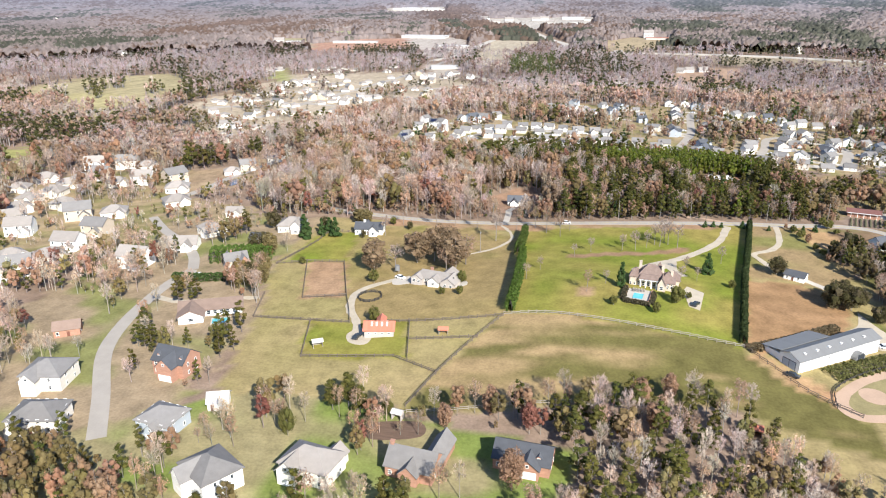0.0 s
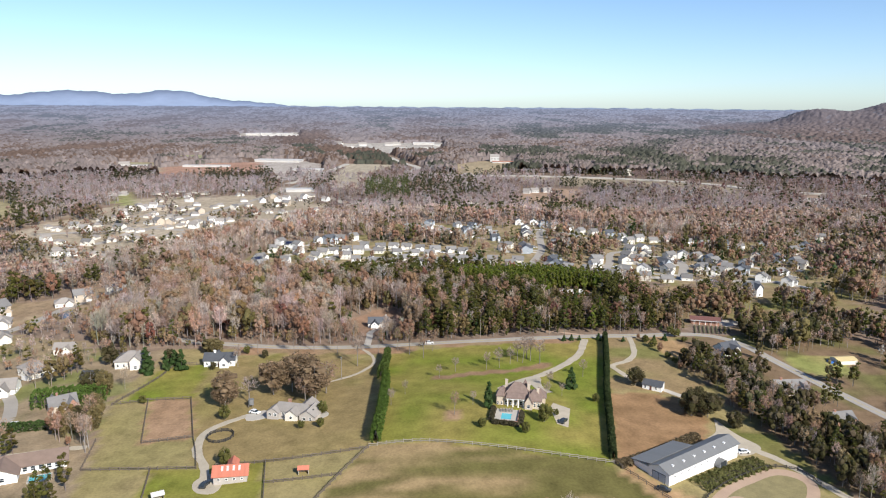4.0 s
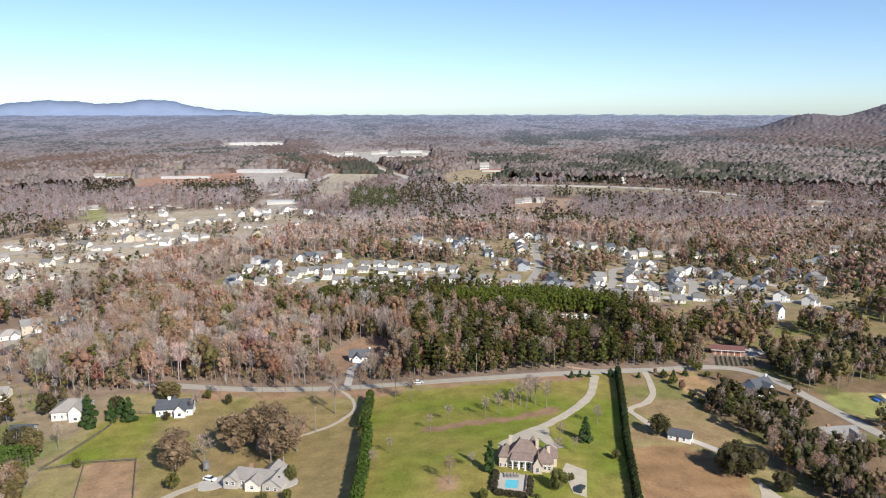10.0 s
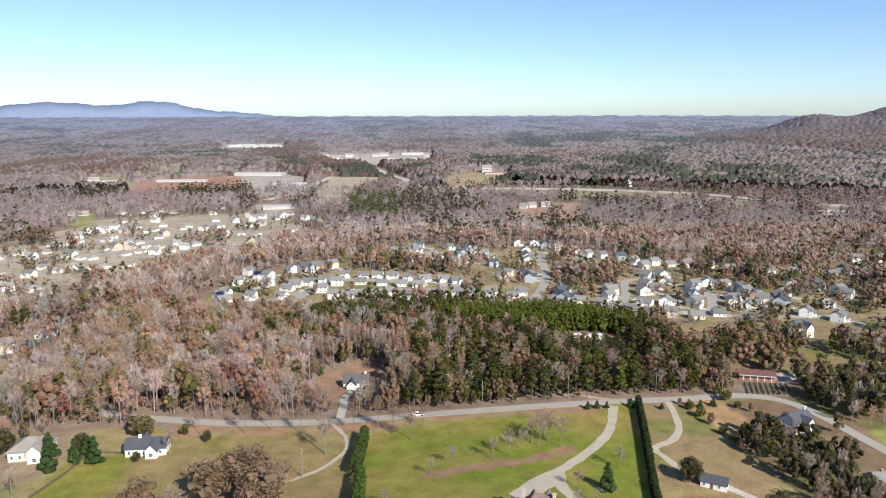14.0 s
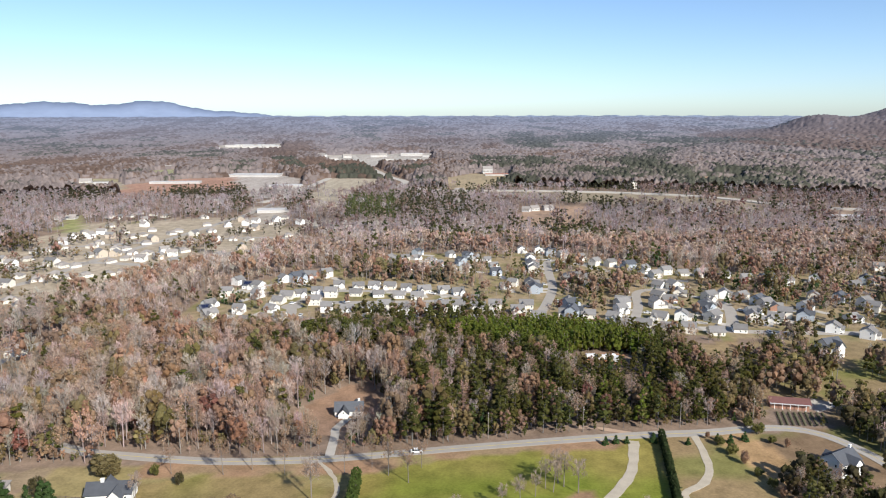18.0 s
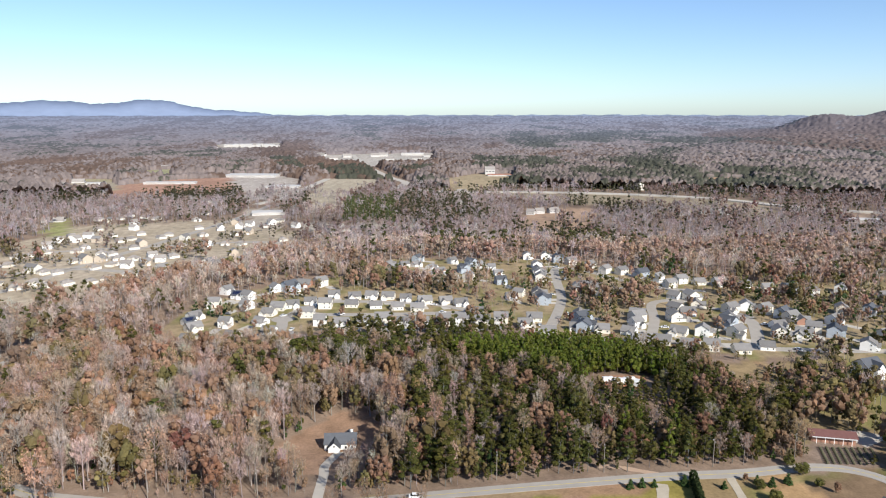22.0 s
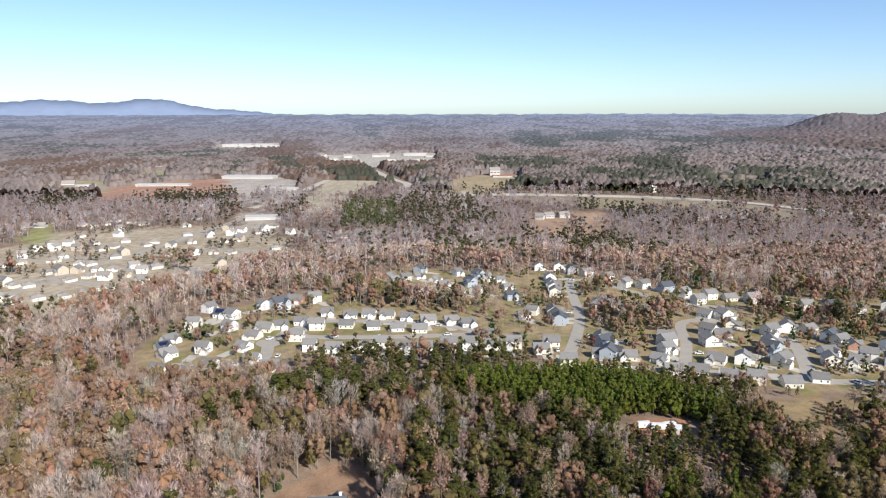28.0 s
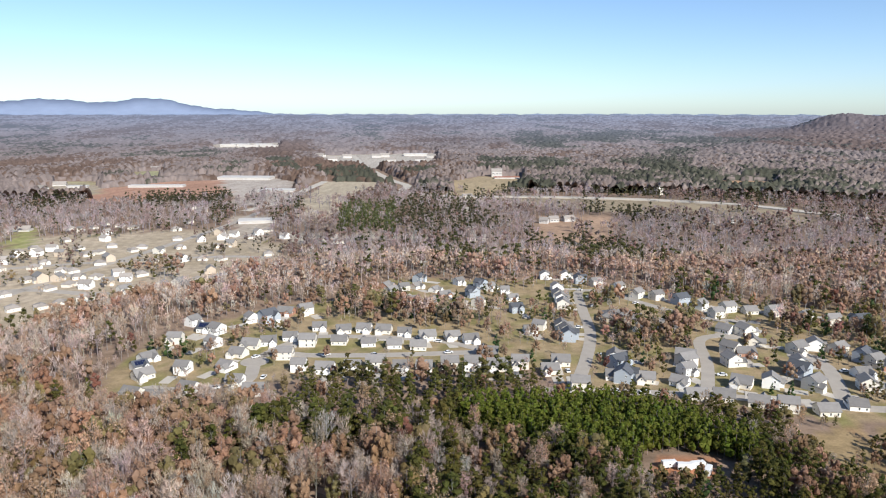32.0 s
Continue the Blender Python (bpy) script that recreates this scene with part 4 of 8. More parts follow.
def open_land(x, y):
    m = np.zeros(x.shape, bool)
    for ring, _ in OPENINGS:
        m |= inside(ring, x + 14 * (wander(x, y, 30, 8) - 0.5), y + 20 * (wander(x, y, 25, 9) - 0.5))
    for line, gap in ((HIGHWAY, 22), (FAR_ROAD, 18), (STATE_ROAD, 20)):
        m |= away(line, x, y) < gap
    for (cx, cy), (rx, ry) in CLEAR:
        m |= np.hypot((x - cx) / rx, (y - cy) / ry) < (0.8 + 0.4 * wander(x, y, 20, 9)) * np.where(wander(x, y, 26, 90) > 0.60, 0.0, 1.0)
    return m


def groves(x, y):
    m = np.zeros(x.shape, bool)
    for ring in EAST_GROVES + [WEST_PINES, SOUTH_WOOD, CORNER_WOOD]:
        m |= inside(ring, x, y)
    return m


def pick_species(x, y, rng):
    n = len(x)
    k = choose(rng, n, [("bare", 60), ("twiggy", 26), ("oak", 7), ("olive", 2), ("pine", 4), ("rust", 1)])
    pines = wander(x, y, 90, 21) * 0.6 + wander(x, y, 28, 22) * 0.4
    g = pines > 0.66
    k[g] = choose(rng, int(g.sum()), [("pine", 70), ("twiggy", 15), ("oak", 15)])
    o = (wander(x, y, 70, 23) > 0.62) & ~g
    k[o] = choose(rng, int(o.sum()), [("oak", 24), ("twiggy", 44), ("bare", 32)])
    hill = ((x > 700) & (y > 1200)) | ((x > 230) & (y > 540) & (wander(x, y, 60, 55) > 0.4))
    k[hill] = choose(rng, int(hill.sum()), [("oak", 24), ("twiggy", 34), ("bare", 24), ("pine", 14), ("rust", 4)])
    away_off = (y > 700) & ~hill
    band = wander(x, y * 0.45, 120, 51) * 0.62 + wander(x, y * 0.45, 45, 52) * 0.38
    g = away_off & (band > 0.62)
    k[g] = choose(rng, int(g.sum()), [("pine", 66), ("bare", 26), ("oak", 8)])
    o = away_off & (band < 0.30)
    k[o] = choose(rng, int(o.sum()), [("oak", 24), ("twiggy", 44), ("bare", 32)])
    o = away_off & (band >= 0.30) & (band <= 0.62)
    k[o] = choose(rng, int(o.sum()), [("bare", 70), ("twiggy", 20), ("oak", 4), ("pine", 6)])
    for i, ring in enumerate(PINE_STANDS):
        q = inside(ring, x, y)
        k[q] = choose(rng, int(q.sum()), [("crop" if i == 0 else "pine", 88), ("bare", 12)])
    # the near wood beyond the road
    near = (y > 345) & (y < 540) & (x > -240) & (x < 130)
    a = near & (x < -15)
    k[a] = choose(rng, int(a.sum()), [("bare", 46), ("twiggy", 32), ("oak", 12), ("olive", 6), ("rust", 1), ("pine", 3)])
    a = a & (y > 435)
    k[a] = choose(rng, int(a.sum()), [("bare", 20), ("twiggy", 38), ("oak", 30), ("olive", 8), ("pine", 4)])
    edge = near & (x < -60) & (y > 470)
    k[edge] = choose(rng, int(edge.sum()), [("twiggy", 36), ("oak", 22), ("olive", 12), ("bare", 26), ("pine", 4)])
    b = near & (x >= -15 + 18 * (wander(x, y, 25, 31) - 0.5)) & (x < 70)
    k[b] = choose(rng, int(b.sum()), [("pine", 60), ("bare", 16), ("twiggy", 8), ("oak", 8), ("olive", 6), ("rust", 2)])
    c = near & (x >= 62 + 16 * (wander(x, y, 20, 32) - 0.5)) & (y < 470)
    k[c] = choose(rng, int(c.sum()), [("pine", 80), ("crop", 8), ("bare", 5), ("oak", 5), ("twiggy", 2)])
    n2 = near & (x > -75 + 40 * (wander(x, y, 30, 35) - 0.5)) & (y > 452) & ~inside(PLANTATION, x, y)
    k[n2] = choose(rng, int(n2.sum()), [("pine", 76), ("oak", 8), ("bare", 8), ("twiggy", 8)])
    e = (x > 112) & (y > 200) & (y < 500) & (x < 330)
    k[e] = choose(rng, int(e.sum()), [("oak", 16), ("olive", 14), ("pine", 42), ("bare", 12), ("twiggy", 16)])
    belt = ((y > 700) & (y < 775) & (x > -60) & (x < 330)) | (np.hypot((x - 38) / 34, (y - 625) / 42) < 1)
    k[belt] = choose(rng, int(belt.sum()), [("oak", 26), ("twiggy", 56), ("bare", 12), ("pine", 6)])
    vl = inside(VILLAGE, x, y) & ~belt
    k[vl] = choose(rng, int(vl.sum()), [("olive", 12), ("pine", 18), ("cedar", 8), ("oak", 30), ("twiggy", 20), ("bare", 10), ("rust", 2)])
    fv = inside(FAR_VILLAGE, x, y)
    k[fv] = choose(rng, int(fv.sum()), [("olive", 24), ("pine", 24), ("oak", 22), ("twiggy", 30)])
    s = (y < 200)
    k[s] = choose(rng, int(s.sum()), [("bare", 44), ("twiggy", 28), ("oak", 10), ("olive", 6), ("pine", 10), ("rust", 2)])
    w = (x < -125) & (y < 345)
    k[w] = choose(rng, int(w.sum()), [("bare", 40), ("twiggy", 28), ("oak", 10), ("olive", 8), ("pine", 12), ("rust", 2)])
    for ring, table in [(q, [("liveoak", 38), ("pine", 18), ("brown", 6), ("bare", 18), ("twiggy", 20)]) for q in EAST_GROVES] + [(WEST_PINES, [("pine", 74), ("olive", 16), ("bare", 10)]), (SOUTH_WOOD, [("olive", 14), ("pine", 34), ("bare", 38), ("twiggy", 14)]), (CORNER_WOOD, [("olive", 50), ("pine", 30), ("oak", 20)])]:
        q = inside(ring, x, y)
        k[q] = choose(rng, int(q.sum()), table)
    p = inside(PLANTATION, x, y)
    k[p] = ALL_KINDS.index("crop")
    return k


def keep_trees(x, y, rng, far=False):
    ok = ~inside(FARM, x, y) & (~open_land(x, y) | ((wander(x, y, 22, 88) > 0.68) & (np.hypot(x, y) > 700)))
    for ring in (WOOD_LOT, CLAY_CUT, NURSERY, RED_LOT, FIELD_RIGHT, WEST_LOT):
        ok &= ~inside(ring, x, y)
    for s, w in [(ROAD, 5.0), (WOOD_DRIVE, 3.0)] + [(q, 6.0) for q in STREETS[2:]]:
        ok &= away(s, x, y) > w
    ok &= away([(52.1, 368.9), (62.1, 366.7), (75.1, 363.6)], x, y) > 2
    d = nearest(ALL_HOMES, x, y)
    ok &= d > 8.5
    ok &= nearest(LONE_HOMES, x, y) > 13
    ok &= away([(-41, 350), (-42, 372), (-41, 392)], x, y) > 5
    lot = (d < 17) & (inside(VILLAGE, x, y) | inside(WEST_VILLAGE, x, y))
    ok &= ~lot | (rng.random(len(x)) < np.where(x > 60, 0.36, np.where(x < -160, 0.30, 0.12)) + 0.5 * (wander(x, y, 30, 41) > 0.6) * (x > -160))
    fv = inside(FAR_VILLAGE, x, y)
    ok &= ~fv | (rng.random(len(x)) < 0.06 + 0.94 * (wander(x, y, 30, 45) > 0.60))
    yards = inside(SOUTH_YARDS, x, y)
    east = inside(EAST_YARDS, x, y)
    grove = groves(x, y)
    ok &= ~yards | grove | (wander(x, y, 16, 42) > 0.42)
    ok &= ~east | grove | (wander(x, y, 16, 42) > 0.74)
    side = (x > 128) & (y > 368) & (y < 505)
    ok &= ~side | (wander(x, y, 24, 46) > 0.52)
    west = (x < -125) & (y > 120) & (y < 345) & ~inside(WEST_VILLAGE, x, y)
    ok &= ~west | grove | (wander(x, y, 22, 43) > 0.44)
    village_hole = inside(VILLAGE, x, y) & ((np.hypot((x - 112) / 26, (y - 640) / 26) < 1) | (np.hypot((x - 30) / 60, (y - 578) / 9) < 1) | (np.hypot((x + 40) / 60, (y - 600) / 16) < 1))
    ok &= ~village_hole | (rng.random(len(x)) < 0.05)
    return ok


def woods():
    # the wood that the camera flies towards
    x, y, rng = scatter(-300, 240, 95, 470, 4.45, 11)
    ok = keep_trees(x, y, rng) & ~inside(PLANTATION, x, y) & ((y > 340) | (x > -300))
    x, y = x[ok], y[ok]
    k = pick_species(x, y, rng)
    h = rng.uniform(14, 23, len(x))
    h *= np.where(y < 200, 0.60, np.where(y < 340, 0.68, 1.0)) * np.where(inside(WEST_VILLAGE, x, y), 0.55, 1.0)
    h *= np.where(k == ALL_KINDS.index("shrub"), 0.35, 1.0)
    h *= np.where((y > 345) & (x > 0), 0.72, 1.0)
    h *= np.where(inside(WEST_SCRUB, x, y), 0.45, 1.0)
    g = groves(x, y) & (x > 60) & (y < 420)
    h = np.where(g, rng.uniform(8.0, 12.5, len(x)), h)
    under = (rng.random(len(x)) < 0.2) & ~g
    h *= np.where(under, 0.42, 1.0)
    k[under & (k == 0)] = ALL_KINDS.index("olive")
    h *= np.where((np.abs(x + 41) < 20) & (y > 345) & (y < 395), 0.6, 1.0)
    h *= np.where((np.abs(x - 136) < 22) & (y > 425) & (y < 470), 0.5, 1.0)
    h *= np.where((np.abs(x - 75) < 18) & (y > 392) & (y < 432), 0.55, 1.0)
    sel = (y > 345) & (x > -190) & (x < 130)
    for nm, m, lab in (("hardwood_wood", sel & (x < -12), "bare and brown-leaved hardwood wood beyond the road"), ("mixed_wood", sel & (x >= -12), "dense mixed pine and hardwood wood beyond the road"), ("west_wood", ~sel & (x < 0), "bare suburban trees among the western yards"), ("east_wood", ~sel & (x >= 0), "dark pine and oak trees among the eastern yards")):
        if nm in ("west_wood", "east_wood"):
            m = m & ((rng.random(len(x)) < np.where(x > 0, 0.85, 0.62)) | groves(x, y))
        if nm == "east_wood":
            q = m & (x < 165) & (y < 345)
            wood("east_grove", x[q], y[q], k[q], h[q], 0, "dense dark oak and pine grove beside the eastern yards", 13)
            m = m & ~q
        if nm == "west_wood":
            q = m & (y < 225)
            wood("south_grove", x[q], y[q], k[q], h[q], 0, "mixed bare and evergreen trees behind the southern yards", 14, (0.80, 0.78, 0.74))
            m = m & ~q
        if nm == "west_wood":
            q = m & (y < 345) & (x > -205)
            wood("west_grove", x[q], y[q], k[q], h[q], 0, "bare and evergreen trees between the western yards", 15, (0.82, 0.79, 0.76))
            m = m & ~q
        wood(nm, x[m], y[m], k[m], h[m], 0 if nm in ("hardwood_wood", "mixed_wood") else 1, lab, 3)
    # brush along the road and low growth under the trees
    x, y, rng = scatter(-190, 130, 346, 470, 4.0, 17)
    ok = keep_trees(x, y, rng) & ~inside(PLANTATION, x, y)
    edge = away(ROAD, x, y) < 15
    ok &= (rng.random(len(x)) < np.where(edge, 0.95, np.where(x > 10, 0.6, 0.4))) & (y > 346)
    x, y, edge = x[ok], y[ok], edge[ok]
    k = choose(rng, len(x), [("olive", 24), ("oak", 26), ("twiggy", 30), ("cedar", 6), ("shrub", 8), ("pine", 6)])
    q = x > 10
    k[q] = choose(rng, int(q.sum()), [("pine", 56), ("cedar", 8), ("olive", 20), ("oak", 16)])
    h = rng.uniform(3.0, 7.5, len(x)) * np.where(q, 1.35, 1.0) * np.where(k == ALL_KINDS.index("shrub"), 0.6, 1.0)
    wood("woodland_brush", x, y, k, h, 1, "low brown brush and saplings under the trees", 4)
    # young plantation in rows
    gx, gy = np.meshgrid(np.arange(2, 104, 2.9), np.arange(428, 498, 3.2))
    x, y = gx.ravel() + rng.normal(size=gx.size) * 0.5, gy.ravel() + rng.normal(size=gx.size) * 0.5
    ok = inside(PLANTATION, x, y) & ~inside(CLAY_CUT, x, y) & ~((x > 58) & (x < 95) & (y < 447)) & (nearest(ALL_HOMES, x, y) > 9) & (away(SOUTH_STREET, x, y) > 8)
    x, y = x[ok], y[ok]
    wood("pine_plantation", x, y, np.full(len(x), ALL_KINDS.index("crop")), rng.uniform(12.0, 14.5, len(x)), 1, "young bright green pine plantation in close rows", 5)
    # round and behind the village
    x, y, rng = scatter(-760, 560, 470, 800, 6.2, 12)
    ok = keep_trees(x, y, rng) & ~inside(PLANTATION, x, y)
    ok &= ((x > -300) & (x < 240)) | (y > 470)
    x, y = x[ok], y[ok]
    k = pick_species(x, y, rng)
    d = nearest(ALL_HOMES, x, y)
    h = rng.uniform(12, 19, len(x)) * np.where(d < 24, 0.55, 1.0) * np.where((y < 520) & (x > -80), 0.75, 1.0)
    near = (x > -200) & (x < 150) & (y < 520)
    wood("village_trees", x[near], y[near], k[near], h[near], 0, "mixed trees in the yards of the village", 6)
    mid = ~near & (x > -280) & (x < 250) & (y < 690)
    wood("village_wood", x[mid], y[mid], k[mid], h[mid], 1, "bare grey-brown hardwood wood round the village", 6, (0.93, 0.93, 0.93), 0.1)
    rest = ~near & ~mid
    # lifted and slightly greyed: the brightness of haze is in the tree colours
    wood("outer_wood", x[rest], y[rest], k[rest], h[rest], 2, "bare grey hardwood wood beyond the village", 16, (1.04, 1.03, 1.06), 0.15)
    x, y, rng = scatter(45, 280, 500, 720, 6.3, 19)
    ok = keep_trees(x, y, rng) & inside(VILLAGE, x, y) & (wander(x, y, 18, 61) > 0.5)
    x, y = x[ok], y[ok]
    wood("garden_trees", x, y, choose(rng, len(x), [("olive", 30), ("pine", 26), ("cedar", 10), ("oak", 24), ("twiggy", 10)]), rng.uniform(5, 11, len(x)), 1, "dark evergreens and oaks in the village gardens", 20)
    x, y, rng = scatter(-520, 330, 150, 470, 6.5, 16)
    ok = keep_trees(x, y, rng) & ((x < -300) | (x > 240))
    x, y = x[ok], y[ok]
    wood("side_wood", x, y, pick_species(x, y, rng), rng.uniform(12, 20, len(x)), 1, "bare hardwood trees beside the settlements", 8)
    x, y, rng = scatter(-1250, 900, 800, 1420, 8.4, 13)
    ok = keep_trees(x, y, rng) & (np.hypot(x, y) < CANOPY_FROM + 40 * (wander(x, y, 30, 33) - 0.5))
    x, y = x[ok], y[ok]
    k, h = pick_species(x, y, rng), rng.uniform(10, 17, len(x))
    h *= np.where(inside(FAR_VILLAGE, x, y), 0.6, 1.0)
    # greyed and cooled: aerial haze painted into these trees
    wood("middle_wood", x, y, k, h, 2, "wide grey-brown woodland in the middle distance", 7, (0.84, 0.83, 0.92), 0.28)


def canopy():
    """The far woods as one closed canopy of crowns, with gaps where the land is open."""
    rows = np.exp(np.arange(math.log(CANOPY_FROM), math.log(4620), 0.0041))
    az = np.arange(-0.80, 0.64, 0.0014)
    A, Rr = np.meshgrid(az, rows)
    rng = np.random.default_rng(44)
    A = A + rng.uniform(-0.4, 0.4, A.shape) * 0.0014
    x, y, r = (np.sin(A) * Rr).ravel(), (np.cos(A) * Rr).ravel(), Rr.ravel()
    tx, ty, near, th, pick = x.copy(), y.copy(), np.full(x.shape, 9.0), np.zeros(x.shape), np.zeros(x.shape)
    for s, r0, r1 in ((7.5, 0, 1700), (8.5, 1700, 2300), (10.5, 2300, 3200), (14.0, 3200, 9000)):
        m = (r >= r0) & (r < r1)
        gi, gj = np.floor(x[m] / s).astype(int), np.floor(y[m] / s).astype(int)
        best = np.full(m.sum(), 9.0)
        bx, by, bh, bp = x[m].copy(), y[m].copy(), np.zeros(m.sum()), np.zeros(m.sum())
        table = np.random.default_rng(int(s * 10)).random((4, 512, 512))
        for a in (-1, 0, 1):
            for b in (-1, 0, 1):
                i, j = (gi + a) % 512, (gj + b) % 512
                px, py = (gi + a + 0.1 + 0.8 * table[0, i, j]) * s, (gj + b + 0.1 + 0.8 * table[1, i, j]) * s
                d = np.hypot(px - x[m], py - y[m]) / (0.72 * s)
                q = d < best
                best[q], bx[q], by[q], bh[q], bp[q] = d[q], px[q], py[q], table[2][i, j][q], table[3][i, j][q]
        near[m], tx[m], ty[m], th[m], pick[m] = best, bx, by, bh, bp
    bare = open_land(tx, ty)
    band = wander(tx, ty * 0.5, 150, 51) * 0.5 + wander(tx, ty * 0.5, 45, 52) * 0.3 + wander(tx, ty * 0.35, 500, 53) * 0.2
    pine = band + 0.22 * (th - 0.5) > 0.69
    for ring in PINE_STANDS:
        pine |= inside(ring, tx, ty) & (pick > 0.12) & (wander(tx, ty * 0.6, 60, 58) > 0.36)
    oak = ~pine & (band + 0.25 * (pick - 0.5) < 0.42)
    hill = np.exp(-((tx - 1500) / 600) ** 2 - ((ty - 2400) / 700) ** 2) > 0.3
    oak |= hill & ~pine & (pick > 0.2)
    calm = smooth(1500, 3000, r)
    top = 10 + (8 - 4 * calm) * th + 3 * wander(tx, ty, 70, 54)
    edge = open_land(tx - tx / r * 38, ty - ty / r * 38) & ~bare
    top = np.where(edge, top * 0.55, top)
    z = gz(x, y) + np.where(bare, -3.0, top * (1 - (0.5 - 0.2 * calm) * np.clip(near, 0, 1.25) ** 2))
    col = np.empty((len(x), 3))
    col[:] = (0.20, 0.163, 0.148)
    col[oak] = (0.142, 0.098, 0.076)
    col[pine] = (0.072, 0.073, 0.055)
    col *= (0.82 + 0.36 * (pick - 0.5) * (1 - 0.15 * calm) + 0.18)[:, None] * (0.85 + 0.3 * wander(tx, ty, 220, 57))[:, None]
    # distance haze mixed into the crown colours: paler and bluer towards the horizon
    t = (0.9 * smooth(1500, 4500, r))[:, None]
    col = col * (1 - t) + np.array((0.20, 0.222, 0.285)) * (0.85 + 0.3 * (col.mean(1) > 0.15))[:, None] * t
    n, k = A.shape[1], A.shape[0]
    i, j = np.meshgrid(np.arange(n - 1), np.arange(k - 1))
    q = (j * n + i).ravel()
    f = np.stack([q, q + 1, q + n + 1, q + n], 1)
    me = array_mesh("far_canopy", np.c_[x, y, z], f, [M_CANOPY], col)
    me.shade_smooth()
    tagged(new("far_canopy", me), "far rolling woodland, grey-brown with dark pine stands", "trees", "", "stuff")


canopy()


woods()


def dense_crown(kind, seed, count=3600):
    """A full rounded crown of small leaves over lobes, of height 1."""
    rng = np.random.default_rng(seed * 17 + 3)
    K = KINDS[kind]
    R, base = K["r"], K["base"] * 0.45
    lobes = rng.normal(size=(26, 3))
    lobes /= np.linalg.norm(lobes, axis=1)[:, None]
    lobes *= rng.uniform(0.45, 0.8, (26, 1))
    size = rng.uniform(0.24, 0.40, 26)
    n = rng.integers(26, size=count)
    q = rng.normal(size=(count, 3))
    q /= np.linalg.norm(q, axis=1)[:, None]
    p = lobes[n] + q * (size[n] * rng.uniform(0.7, 1.08, count))[:, None]
    p[:, 2] = np.maximum(p[:, 2], -0.95)
    half = (1 - base) / 2
    scale = np.array((R, R, half)) * 0.98
    a, b = rng.normal(size=(count, 3)), rng.normal(size=(count, 3))
    a /= np.linalg.norm(a, axis=1)[:, None]
    b /= np.linalg.norm(b, axis=1)[:, None]
    ln = rng.uniform(0.012, 0.024, (count, 1))
    mid = p * scale + np.array((0, 0, base + half))
    v = np.stack([mid - a * ln, mid + a * ln, mid + b * ln * 1.5], 1).reshape(-1, 3)
    tones = np.array(K["leaf"])[rng.integers(len(K["leaf"]), size=count)] * rng.uniform(0.72, 1.25, (count, 1)) * (0.8 + 0.4 * rng.random(26))[n][:, None]
    return v, np.arange(count * 3).reshape(-1, 3), np.repeat(tones, 3, axis=0)


def tree_thing(name, kind, x, y, h, label, wide=1.0, seed=1, group=""):
    """A single tree: trunk with limbs, and crown."""
    v, f, c, trunk = tree_arrays(kind, 0, seed)
    rng = np.random.default_rng(seed)
    if kind not in ("bare", "twiggy"):
        if KINDS[kind]["shape"] == "round":
            v2, f2, c2 = dense_crown(kind, seed)
            f = np.concatenate([f, f2 + len(v)])
            v, c = np.concatenate([v, v2]), np.concatenate([c, c2])
        else:
            for more in (50, 90, 130):
                v2, f2, c2, t2 = tree_arrays(kind, 0, seed + more)
                f = np.concatenate([f, f2[t2:] + len(v)])
                v, c = np.concatenate([v, v2]), np.concatenate([c, c2])
    else:
        c = c * np.array((0.74, 0.72, 0.70))
    ob = thing(name, x, y, rng.uniform(0, 360), label, "tree", group)
    ob.matrix_basis = ob.matrix_basis @ Matrix.Diagonal((h * wide, h * wide, h, 1))
    for nm, g in (("trunk", f[:trunk]), ("crown", f[trunk:])):
        used, inv = np.unique(g, return_inverse=True)
        o = new(nm, array_mesh(nm, v[used], inv.reshape(-1, 3), [M_PLANT], c[used]))
        o.parent = ob
    return ob


